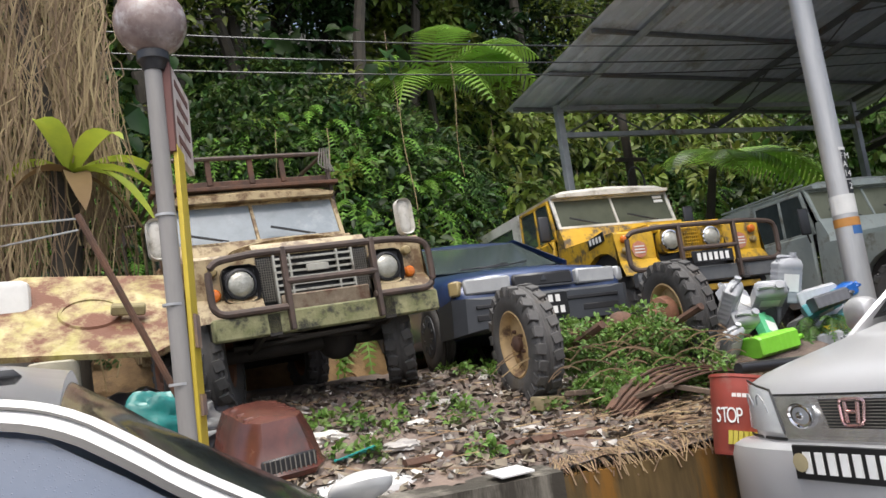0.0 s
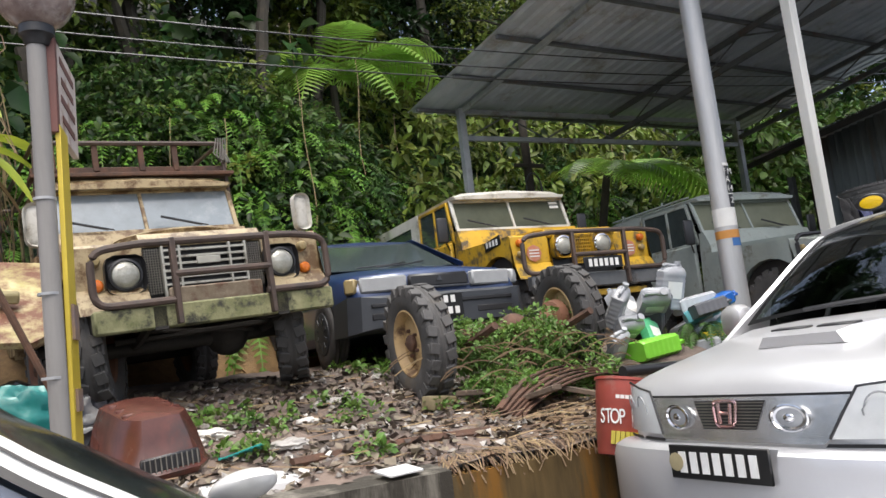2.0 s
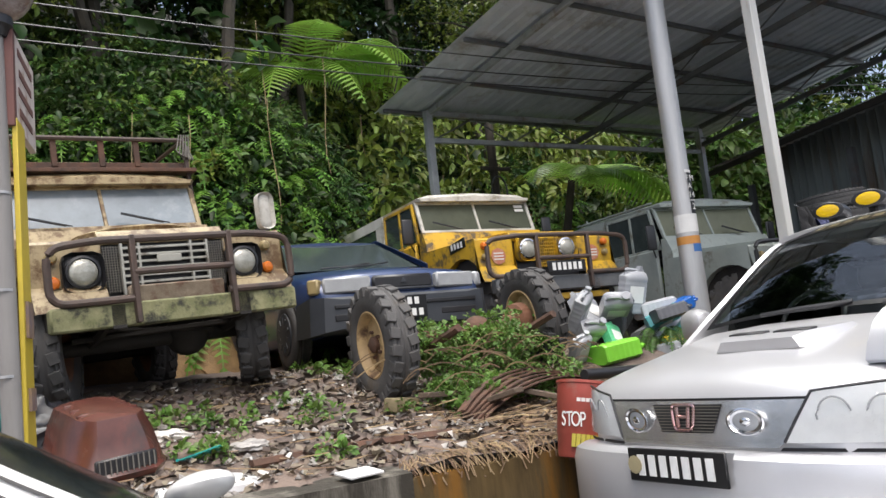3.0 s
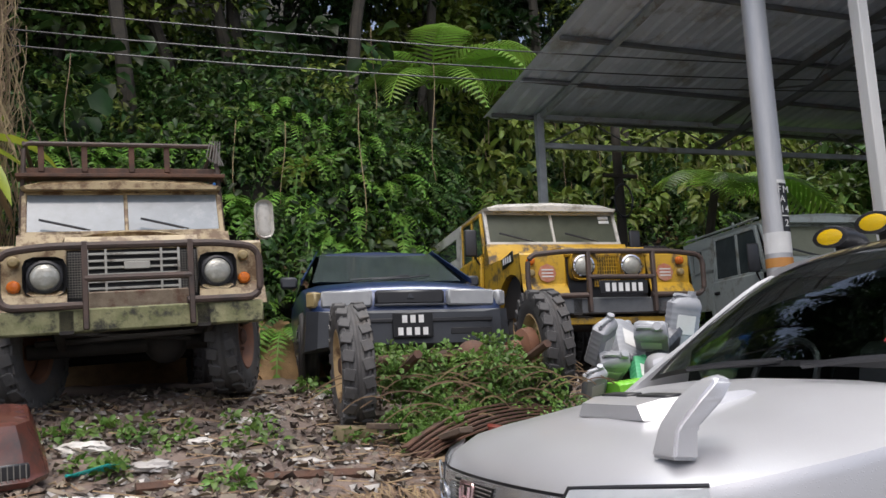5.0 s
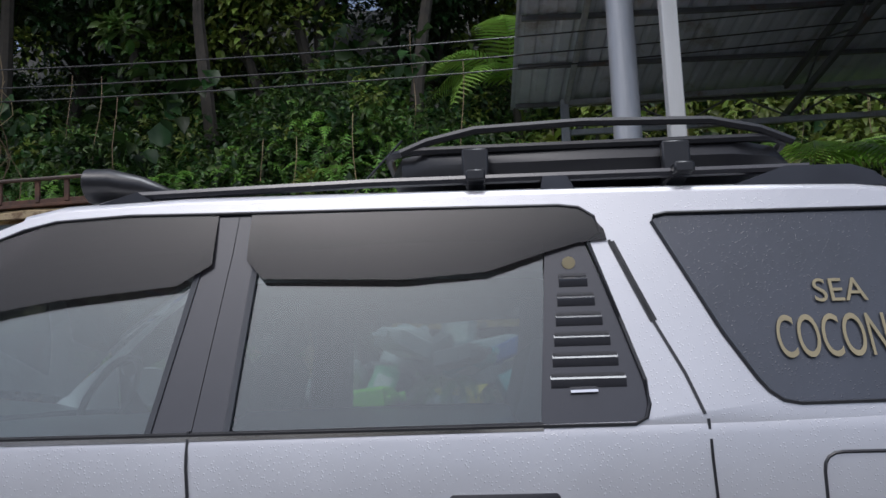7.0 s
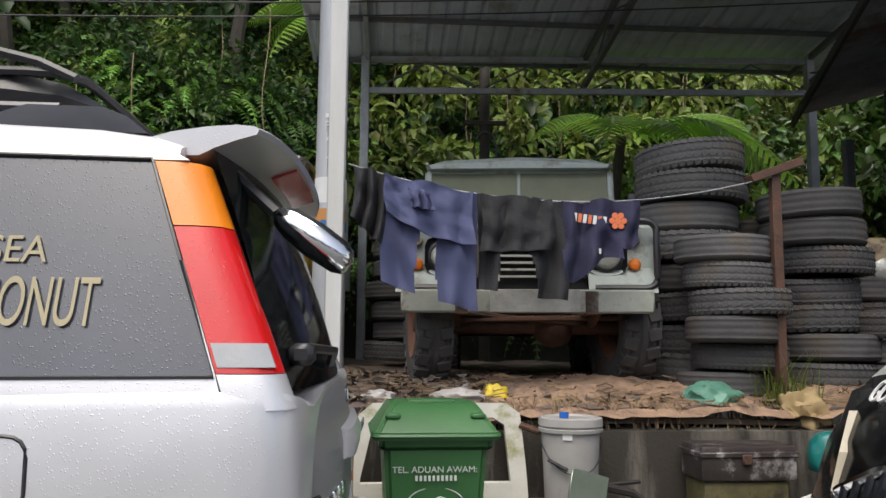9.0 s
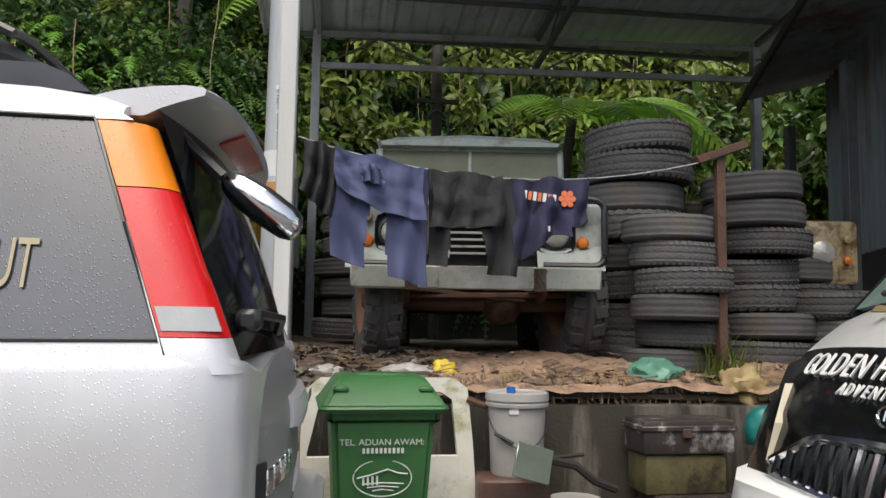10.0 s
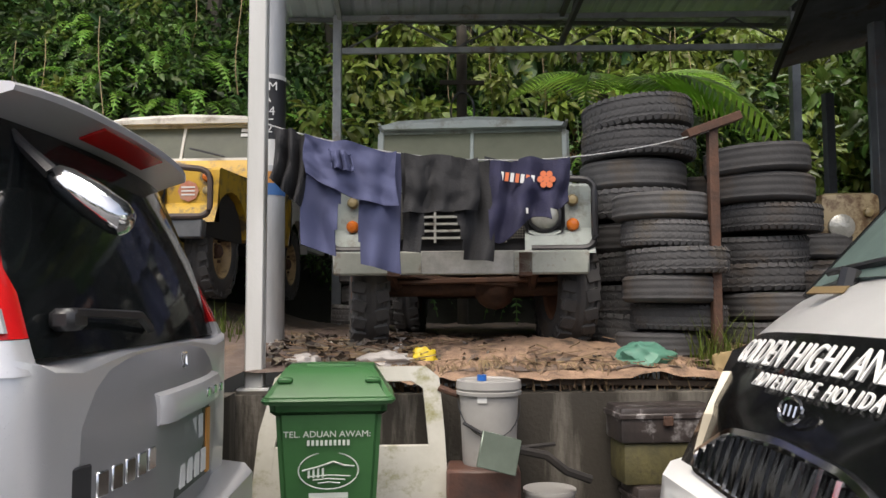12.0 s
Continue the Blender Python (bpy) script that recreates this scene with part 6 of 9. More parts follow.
        loft(bm, [[(s * (vis(a[1]) + 0.006), *a), (s * (vis((a[1] + b_[1]) / 2) + 0.009), (a[0] + b_[0]) / 2, (a[1] + b_[1]) / 2), (s * (vis(b_[1]) + 0.006), *b_), (s * (vis(b_[1]) + 0.002), *b_), (s * (vis(a[1]) + 0.002), *a)]
              for a, b_ in zip([(2.515, 1.608), (2.56, 1.608), (2.90, 1.606), (3.20, 1.603), (3.30, 1.598), (3.35, 1.580), (3.385, 1.53)],
                               [(2.515, 1.478), (2.56, 1.426), (2.90, 1.412), (3.10, 1.425), (3.22, 1.465), (3.32, 1.495), (3.39, 1.500)])])
        part("rain_visor", bm, M["smoky"], t, "smoky plastic window visor")
        bm = BM()
        slab(bm, [(2.328, 1.045), (2.402, 1.50), (2.416, 1.61), (2.482, 1.61), (2.474, 1.50), (2.424, 1.045)], s, lean, 0.007)
        part("door_pillar", bm, M["gloss_black"], t)
        bm = BM()
        slab(bm, [(2.426, 1.045), (2.476, 1.50), (2.484, 1.61), (2.53, 1.61), (2.532, 1.47), (2.502, 1.045)], s, lean, 0.007)
        part("door_pillar", bm, M["gloss_black"], t)
        for y0, y1 in ((2.326, 2.398), (2.506, 2.536)):
            bm = BM()
            strip(bm, [(y0, 1.05), ((y0 + y1) / 2, 1.26), (y1, 1.47)], 0.014, s, lean, 0.010, 0.01)
            part("rubber_run", bm, M["greytrim"], t)
        # louvred cover
        bm = BM()
        slab(bm, [(3.205, 1.05), (3.245, 1.535), (3.335, 1.50)] + louvre_edge[1:], s, lean, 0.006)
        q = part("window_louvre", bm, M["gloss_black"], t, "black louvred quarter cover")
        for i in range(6):
            y0, y1, z = 3.268 - 0.007 * i, 3.335 + 0.013 * i, 1.405 - i * 0.049
            bm = BM()
            loft(bm, [[(s * (lean(z - dz) + o), y, z - dz) for dz, o in ((-0.004, 0.006), (0.004, 0.013), (0.020, 0.010), (0.026, 0.005))] for y in (y0, y0 + 0.012, y1 - 0.012, y1)])
            part("slat", bm, M["gloss_black"], q)
            bm = BM()
            strip(bm, [(y0 + 0.002, z + 0.006), (y1 - 0.002, z + 0.006)], 0.007, s, lean, 0.009, 0.006)
            part("slat_gap", bm, M["plastic"], q)
        bm = BM()
        disc(bm, (s * (lean(1.443) + 0.009), 3.295, 1.443), 0.016, 12, "x", 0.006)
        part("badge", bm, M["gold"], q, "small gold badge")
        bm = BM()
        strip(bm, [(3.275, 1.128), (3.335, 1.129)], 0.006, s, lean, 0.016, 0.008)
        part("badge_bar", bm, M["chrome"], q)
        bm = BM()
        strip(bm, [(1.50, 1.044), (2.35, 1.043), (3.21, 1.048)], 0.011, s, lean, 0.016, 0.02)
        part("belt_trim", bm, M["chrome"], t)
        bm = BM()
        strip(bm, [(1.50, 1.052), (2.35, 1.052), (3.21, 1.056)], 0.010, s, lean, 0.012, 0.01)
        part("belt_rubber", bm, M["plastic"], t)
        for line, w in (([(3.395, 1.50), (3.475, 1.29), (3.53, 1.163), (3.560, 1.07)], 0.007), ([(3.40, 1.495), (3.44, 1.385), (3.477, 1.288)], 0.016)):
            bm = BM()
            strip(bm, line, w, s, lean, 0.0145, 0.006)
            part("door_seam", bm, M["plastic"], t)
        bm = BM()
        strip(bm, [(1.285, 1.075), (1.30, 1.115), (1.36, 1.175), (1.515, 1.297)], 0.007, s, lean, 0.0145, 0.006)
        part("door_seam", bm, M["plastic"], t)
        for y0, y1 in ((1.272, 1.245), (2.422, 2.455), (3.565, 3.585)):
            bm = BM()
            strip(bm, [(y0, 1.06), (y0, 1.035), (y0, 1.01), (y0, 0.98), (y0 * 0.7 + y1 * 0.3, 0.85), (y1, 0.45)], 0.006, s, lambda z: 0.858 - 0.010 * smoothstep(1.0, 1.06, z), 0.0015, 0.016)
            part("door_seam", bm, M["plastic"], t)
        for y0 in (2.17, 3.12):
            bm = BM()
            box(bm, (s * 0.868, y0, 0.884), (0.03, 0.20, 0.036), 0.012, seg=2)
            part("door_handle", bm, S, t)
            bm = BM()
            box(bm, (s * 0.846, y0, 0.880), (0.03, 0.245, 0.072), 0.012, seg=2)
            part("handle_recess", bm, M["plastic"], t)
        # quarter window, tail lamp
        bm = BM()
        slab(bm, qwin, s, lean, 0.008)
        part("quarter_window", bm, M["tint"], t, "dark tinted rear quarter window")
        edge_y = lambda z: 4.114 + (1.560 - z) * 0.3506
        def lamp_ring(z, o=0.0):
            y, x, k = edge_y(z), lean(z) + 0.013 + o, 1 + (1.56 - z) * 0.35
            return [(s * x, y, z), (s * (x - 0.002), y + 0.036 * k, z), (s * (x - 0.009), y + 0.066 * k + o, z), (s * (x - 0.024), y + 0.085 * k + o, z), (s * (x - 0.06), y + 0.098 * k, z), (s * (x - 0.10), y + 0.096 * k, z), (s * (x - 0.10), y, z)]
        for za, zb, mt in ((1.556, 1.409, "amberlens"), (1.406, 1.100, "red")):
            bm = BM()
            loft(bm, [lamp_ring(za + (zb - za) * k / 5) for k in range(6)])
            tl = part("tail_lamp", bm, M[mt], t, {"amberlens": "orange turn lens", "red": "red tail lens"}[mt])
        bm = BM()
        loft(bm, [[p for p in lamp_ring(z, 0.002)[:4]] + [(s * (abs(p[0]) - 0.012), p[1], p[2]) for p in reversed(lamp_ring(z, 0.002)[:4])] for z in (1.160, 1.135, 1.112)])
        for v in bm.verts:
            v.co.y += 0.006
        part("reversing_lens", bm, M["clearlens"], tl, "clear reversing lens")
        bm = BM()
        loft(bm, [lamp_ring(z) for z in (1.098, 1.07, 1.03)])
        part("corner_panel", bm, S, t)
        # roof rail on its feet
        bm = BM()
        tube(bm, [(s * 0.635, 2.10, 1.655), (s * 0.635, 2.20, 1.682), (s * 0.635, 2.8, 1.693), (s * 0.635, 3.9, 1.690)], 0.013, 7)
        part("roof_bar", bm, M["gloss_black"], t)
        for poly in ([(3.70, 1.64), (3.84, 1.692), (3.99, 1.690), (4.04, 1.67), (4.085, 1.63)], [(3.24, 1.64), (3.25, 1.69), (3.31, 1.69), (3.335, 1.64)], [(2.06, 1.64), (2.12, 1.665), (2.20, 1.69), (2.28, 1.64)]):
            bm = BM()
            prism(bm, poly, "x", s * 0.615, s * 0.655)
            part("rail_foot", bm, M["gloss_black"], t)
        # door mirrors
        bm = BM()
        loft(bm, [[(s * (1.0 + 1.33 * dx), 1.493 + y + 0.6 * dx, 1.172 + 0.88 * dz) for dx, dz in ((-0.075 * k, -0.09 * k), (-0.088 * k, 0.02 * k), (-0.08 * k, 0.075 * k), (-0.04 * k, 0.10 * k), (0.04 * k, 0.104 * k), (0.085 * k, 0.08 * k), (0.10 * k, 0.03 * k), (0.095 * k, -0.06 * k), (0.075 * k, -0.095 * k), (0.0, -0.102 * k))] for y, k in ((-0.075, 0.35), (-0.068, 0.62), (-0.05, 0.86), (-0.02, 1.0), (0.01, 1.05), (0.045, 1.0), (0.052, 0.94), (0.04, 0.9))])
        part("door_mirror", bm, S, t, "silver door mirror")
        bm = BM()
        box(bm, (s * 0.895, 1.45, 1.072), (0.16, 0.12, 0.045), 0.018, seg=3)
        part("mirror_foot", bm, S, t)
        bm = BM()
        slab(bm, [(1.505, 1.05), (1.512, 1.255), (1.55, 1.20), (1.59, 1.12), (1.63, 1.05)], s, lean, 0.006, 0.01)
        part("mirror_sail", bm, M["plastic"], t)
        bm = BM()
        tube(bm, rounded([(s * 0.8565, 3.785, 0.84), (s * 0.8565, 3.785, 0.985), (s * 0.8565, 3.965, 0.985), (s * 0.8565, 3.965, 0.84)], 0.04, 4, True), 0.004, 5, True)
        part("fuel_flap", bm, M["plastic"], t, "thin dark outline of the fuel flap")
    words("sticker_lettering", "SEA", 0.082, M["gold"], t, Matrix.Translation((lean(1.335) + 0.010, 3.905, 1.335)) @ R(90, 0, 90) @ R(-16.7), 0.001, sx=0.9)
    words("sticker_lettering", "COCONUT", 0.145, M["gold"], t, Matrix.Translation((lean(1.22) + 0.010, 3.91, 1.228)) @ R(90, 0, 90) @ R(-16.7), 0.001, sx=0.45)
    # roof
    bm = BM()
    rf = []
    for y, ze in ((1.92, 1.612), (2.012, 1.634), (2.341, 1.645), (2.70, 1.642), (3.35, 1.632), (3.80, 1.622), (3.99, 1.614), (4.10, 1.598), (4.16, 1.575)):
        h = lean(ze) + 0.012
        half = [(h, ze - 0.012), (h - 0.002, ze), (h - 0.015, ze + 0.016), (h - 0.05, ze + 0.028), (h * 0.75, ze + 0.042), (h * 0.4, ze + 0.055), (0.0, ze + 0.06)]
        rf.append([(x, y, z) for x, z in half] + [(-x, y, z) for x, z in half[-2::-1]])
    loft(bm, rf)
    part("roof", bm, S, t)
    bm = BM()
    edge = [(1.29, 1.135), (1.36, 1.203), (1.44, 1.275), (1.575, 1.388), (1.735, 1.505), (1.86, 1.583), (1.965, 1.628)]
    nrm_ = Vector((0, -0.62, 0.78))

    def screen(u, v):
        """A place on the bowed windscreen: u across from -1 to 1, v up from 0 to 1."""
        k = min(max(v, 0), 1) * 6
        i = min(int(k), 5)
        y, z = edge[i][0] + (edge[i + 1][0] - edge[i][0]) * (k - i), edge[i][1] + (edge[i + 1][1] - edge[i][1]) * (k - i)
        return Vector((u * (lean(z) - 0.045), y, z)) + nrm_ * 0.06 * (1 - abs(u) ** 2.4)

    def patch(bm, u0, u1, v0, v1, out=0.0, th=0.003, n=6):
        vs = [[bm.verts.new(screen(u0 + (u1 - u0) * i / n, v0 + (v1 - v0) * j / n) + nrm_ * out) for i in range(n + 1)] for j in range(n + 1)]
        for a, b_ in zip(vs, vs[1:]):
            for i in range(n):
                bm.faces.new((a[i], a[i + 1], b_[i + 1], b_[i]))
        bmesh.ops.solidify(bm, geom=list(bm.faces), thickness=th)
        return bm

    bm = BM()
    patch(bm, -1, 1, 0, 1, 0, 0.004, 18)
    ws = part("windscreen", bm, M["screenglass"], t)
    for u0, u1, v0, v1 in ((-1.005, -0.955, 0, 1), (0.955, 1.005, 0, 1), (-0.955, 0.955, 0, 0.05)):
        bm = BM()
        patch(bm, u0, u1, v0, v1, 0.003, 0.006, 12)
        part("screen_seal", bm, M["plastic"], t)
    bm = BM()
    patch(bm, -0.95, 0.95, 0.84, 0.995, 0.003, 0.002, 12)
    bn = part("sunstrip", bm, M["plastic"], t, "black sun strip with worn lettering")
    for i in range(8):
        bm = BM()
        patch(bm, -0.66 + i * 0.13, -0.57 + i * 0.13, 0.885, 0.945, 0.005, 0.002, 2)
        part("character_bar", bm, M["gold"], bn)
    for i, (u, v, mt) in enumerate(((0.70, 0.28, "sticker_red"), (0.71, 0.50, "sticker_blue"), (0.73, 0.70, "sticker_red"))):
        bm = BM()
        patch(bm, u - 0.13, u + 0.13, v - 0.085, v + 0.085, 0.003, 0.002)
        st = part("window_sticker", bm, M[mt], t, "square windscreen sticker")
        bm = BM()
        patch(bm, u - 0.105, u + 0.105, v - 0.065, v + 0.065, 0.005, 0.002)
        part("sticker_field", bm, M["label_white"], st)
        ins = ((-0.06, -0.035, -0.05, 0.05), (-0.035, 0.05, 0.03, 0.05), (-0.035, 0.05, -0.008, 0.012), (0.03, 0.05, 0.0, 0.045)) if i == 0 else ((-0.07, -0.04, -0.045, 0.045), (-0.04, 0.07, -0.045, -0.02), (0.01, 0.06, 0.0, 0.04))
        for a0, a1, c0, c1 in ins:
            bm = BM()
            patch(bm, u + a0, u + a1, v + c0, v + c1, 0.007, 0.002, 2)
            part("sticker_mark", bm, M["sticker_red" if i == 0 else "sticker_blue"], st)
    for x0 in (-0.35, 0.25):
        bm = BM()
        tube(bm, [(x0, 1.19, 1.185), (x0 + 0.2, 1.215, 1.198), (x0 + 0.42, 1.27, 1.205)], 0.011, 5)
        part("wiper", bm, M["plastic"], t)
    # tailgate: bowed glass and panel, spoiler
    bm = BM()
    grid = []
    for j in range(7):
        v = j / 6
        grid.append([bm.verts.new((u * (0.640 + 0.135 * v), 4.215 + 0.165 * v + 0.05 * (1 - abs(u) ** 2.2) + 0.012 * math.sin(math.pi * v), 1.600 - 0.545 * v)) for u in np.linspace(-1, 1, 17)])
    for a_, b_ in zip(grid, grid[1:]):
        for i in range(16):
            bm.faces.new((a_[i], a_[i + 1], b_[i + 1], b_[i]))
    bmesh.ops.solidify(bm, geom=list(bm.faces), thickness=0.01)
    tg = part("tailgate_window", bm, mat("black_tailgate_glass", (0.014, 0.017, 0.018), (0.009, 0.011, 0.012), rough=0.05, bump=0.01, spec=0.4, drops=130), t, "dark tailgate window")
    for a_, b_, mt in ((Vector((0.10, 4.302, 1.44)), Vector((-0.02, 4.375, 1.24)), "sticker_pale"),):
        bm = BM()
        d_ = (b_ - a_).normalized()
        loft(bm, [[p + d_.cross(Vector((0, 0.95, 0.3))) * 0.022 * q for q in (-1, 1)] + [p + Vector((0, 0.004, 0)) + d_.cross(Vector((0, 0.95, 0.3))) * 0.022 * q for q in (1, -1)] for p in (a_, a_.lerp(b_, 0.5) + Vector((0, 0.010, 0)), b_)])
        part("strip_sticker", bm, M["sticker_pale"], tg, "pale blue strip sticker")
    gate_y = lambda x, z: 4.462 - 0.085 * abs(x / 0.74) ** 2.6 + np.interp(z, (0.42, 0.55, 0.75, 0.9, 1.0, 1.04, 1.065), (-0.02, 0.005, 0.018, 0.014, -0.004, -0.03, -0.07))
    bm = BM()
    grid = [[bm.verts.new((x, float(gate_y(x, z)), z)) for x in np.linspace(-0.74, 0.74, 19)] for z in (1.065, 1.05, 1.035, 1.01, 0.97, 0.9, 0.82, 0.74, 0.64, 0.55, 0.46)]
    for a_, b_ in zip(grid, grid[1:]):
        for i in range(18):
            bm.faces.new((a_[i], a_[i + 1], b_[i + 1], b_[i]))
    bmesh.ops.solidify(bm, geom=list(bm.faces), thickness=0.02)
    part("tailgate", bm, S, t)
    for sx in (-0.70, 0.70):
        bm = BM()
        tube(bm, [(sx, float(gate_y(sx, z)) + 0.001, z) for z in (1.06, 1.03, 0.97, 0.85, 0.7, 0.56)], 0.0045, 5)
        part("tailgate_seam", bm, M["plastic"], t)
    bm = BM()
    loft(bm, [[(x, y, z) for x, z in ((-w_, z0), (-w_, z1), (w_, z1), (w_, z0))] for y, w_, z0, z1 in ((4.1, 0.862, 0.30, 0.56), (4.38, 0.84, 0.30, 0.57), (4.50, 0.76, 0.33, 0.57), (4.55, 0.64, 0.35, 0.56))])
    part("rear_bumper", bm, M["silver"], t)
    bm = BM()
    secs = []
    for x, k in ((0.22, 0.3), (0.20, 0.85), (0.15, 1.0), (-0.15, 1.0), (-0.45, 1.0), (-0.50, 0.85), (-0.52, 0.3)):
        y = float(gate_y(x, 0.89))
        secs.append([(x, y - 0.01, 0.935), (x, y + 0.018 * k, 0.928), (x, y + 0.030 * k, 0.90), (x, y + 0.026 * k, 0.855), (x, y - 0.01, 0.845)])
    loft(bm, secs)
    gn = part("plate_garnish", bm, S, t)
    for i in range(3):
        bm = BM()
        box(bm, (-0.18 - i * 0.08, float(gate_y(-0.2, 0.9)) + 0.030, 0.895), (0.035, 0.006, 0.028), 0.003)
        part("badge_bar", bm, M["chrome"], gn)
    pl = plate_bars(t, (-0.13, 4.520, 0.735), 0.38, 0.22, R(0, 0, 180), (3, 4))
    bm = BM()
    box(bm, (0.165, -0.008, 0.0), (0.045, 0.004, 0.20))
    part("plate_patch", bm, M["orange"], pl)
    bm = BM()
    tube(bm, rounded([(-0.085, float(gate_y(-0.06, 1.0)) + 0.004, 1.022), (-0.035, float(gate_y(-0.06, 1.0)) + 0.004, 1.022), (-0.042, float(gate_y(-0.06, 1.0)) + 0.008, 0.982), (-0.078, float(gate_y(-0.06, 1.0)) + 0.008, 0.982)], 0.008, 2, True), 0.004, 5, True)
    part("emblem", bm, M["chrome"], t)
    bm = BM()
    y = float(gate_y(0.59, 0.78))
    box(bm, (0.60, y + 0.002, 0.785), (0.07, 0.008, 0.082), 0.004, R(0, 0, -18))
    part("badge", bm, M["plastic"], t)
    for i in range(5):
        x = 0.515 - i * 0.062
        bm = BM()
        box(bm, (x, float(gate_y(x, 0.77)) + 0.002, 0.772 + 0.002 * i), (0.044, 0.008, 0.055), 0.003, R(0, 0, -12 + 2 * i))
        part("badge_bar", bm, M["chrome"], t)
    bm = BM()
    rf = []
    prof = [(4.05, 1.628), (4.13, 1.656), (4.22, 1.674), (4.30, 1.682), (4.345, 1.678), (4.357, 1.668), (4.352, 1.652), (4.29, 1.628), (4.24, 1.605), (4.20, 1.580), (4.12, 1.578)]
    for x in np.linspace(-1, 1, 17):
        k = 1 - abs(x) ** 6 * 0.28
        rf.append([(x * 0.645, 4.14 + (y - 4.14) * (1 - 0.12 * abs(x) ** 2) * (0.55 + 0.45 * k), 1.63 + (z - 1.63 - 0.012 * x * x) * k) for y, z in prof])
    loft(bm, rf)
    sp = part("spoiler", bm, S, t, "silver roof spoiler")
    bm = BM()
    loft(bm, [[(x, y - 0.03 * abs(x) , z) for y, z in ((4.346, 1.646), (4.285, 1.620), (4.285, 1.614), (4.350, 1.640))] for x in np.linspace(-0.24, 0.24, 7)])
    part("brake_lamp", bm, M["red"], sp, "high red brake lamp")
    bm = BM()
    tube(bm, [(0.50, 4.20, 1.60), (0.51, 4.27, 1.535), (0.52, 4.33, 1.475)], [0.020, 0.014, 0.018], 7)
    part("mirror_stem", bm, M["plastic"], t)
    bm = BM()
    loft(bm, [[Vector((0.52, 4.33, 1.475)) + d * Vector((0.0, 0.165, -0.125)) + Vector((math.cos(a) * 0.062 * k, math.sin(a) * 0.020 * k, math.sin(a) * 0.040 * k)) for a in np.linspace(0, math.tau, 17)[:-1]] for d, k in ((0.0, 0.25), (0.06, 0.62), (0.2, 0.85), (0.5, 1.0), (0.85, 0.92), (0.96, 0.7), (1.0, 0.35))])
    part("rear_view_mirror", bm, M["chrome"], t, "chrome parking mirror hanging behind the tailgate")
    bm = BM()
    tube(bm, [(0.15, 4.43, 1.10), (0.3, 4.45, 1.14), (0.62, 4.42, 1.15)], 0.012, 5)
    box(bm, (0.60, 4.405, 1.135), (0.09, 0.05, 0.05), 0.012)
    part("rear_wiper", bm, M["plastic"], t)
    # roof basket and lamps
    bm = BM()
    secs = []
    for y, k, z0, z1 in ((2.85, 0.80, 1.735, 1.77), (2.88, 0.93, 1.715, 1.795), (2.96, 1.0, 1.71, 1.80), (3.40, 1.01, 1.708, 1.802), (3.75, 1.0, 1.71, 1.80), (3.86, 0.95, 1.715, 1.785), (3.93, 0.80, 1.73, 1.75)):
        h = 0.55 * k
        secs.append([(-h, y, z0), (-h * 1.03, y, (z0 + z1) / 2), (-h, y, z1), (h, y, z1), (h * 1.03, y, (z0 + z1) / 2), (h, y, z0)])
    loft(bm, secs)
    rb = part("roof_basket", bm, M["plastic"], t, "low black plastic roof basket")
    bm = BM()
    tube(bm, rounded([(-0.56, 2.84, 1.80), (-0.56, 3.90, 1.80), (0.56, 3.90, 1.80), (0.56, 2.84, 1.80)], 0.1, 4, True), 0.012, 6, True)
    for x in (-0.56, 0.56):
        tube(bm, [(x, 2.88, 1.795), (x, 2.95, 1.825), (x, 3.08, 1.855), (x, 3.37, 1.866), (x, 3.70, 1.856), (x, 3.82, 1.825), (x, 3.90, 1.785)], 0.012, 6)
    part("basket_rail", bm, M["plastic"], rb)
    for y in (3.08, 3.60):
        bm = BM()
        box(bm, (0, y, 1.695), (1.36, 0.05, 0.03), 0.005)
        box(bm, (0.59, y, 1.74), (0.03, 0.07, 0.10), 0.005)
        part("basket_clamp", bm, M["plastic"], rb)
    for i in range(5):
        x = 0.52 - i * 0.235
        lm = pose(x, 2.06, 1.79 - 0.09 * abs(x), 0, 0, 8)
        bm = BM()
        loft(bm, [[lm @ Vector((0.082 * k * math.cos(a), y, 0.046 * k * math.sin(a) + dz)) for a in np.linspace(0, math.tau, 19)[:-1]] for y, k, dz in ((-0.048, 1.02, 0.0), (-0.045, 1.08, 0), (0.02, 1.05, 0), (0.10, 0.85, -0.012), (0.17, 0.5, -0.03), (0.19, 0.2, -0.035))])
        box(bm, lm @ Vector((0, 0.06, -0.065)), (0.05, 0.10, 0.09), 0.01)
        lp = part("roof_lamp", bm, M["plastic"], t)
        bm = BM()
        bmesh.ops.create_uvsphere(bm, u_segments=18, v_segments=10, radius=0.076, matrix=lm @ Matrix.Translation((0, -0.040, 0)) @ Matrix.Diagonal((1.0, 0.20, 0.56, 1)))
        part("lamp_lens", bm, M["yellowlens"], lp, "amber lens")
    bm = BM()
    tube(bm, [(0.2, 2.6, 1.67), (0.2, 2.85, 1.95)], 0.004, 5)
    part("aerial", bm, M["plastic"], t)
    # interior
    bm = BM()
    box(bm, (0, 1.42, 1.02), (1.46, 0.40, 0.12), 0.03)
    part("dashboard", bm, M["seat"], t)
    bm = BM()
    box(bm, (0, 2.9, 1.02), (1.5, 2.6, 0.02))
    part("cabin_floor", bm, M["seat"], t)
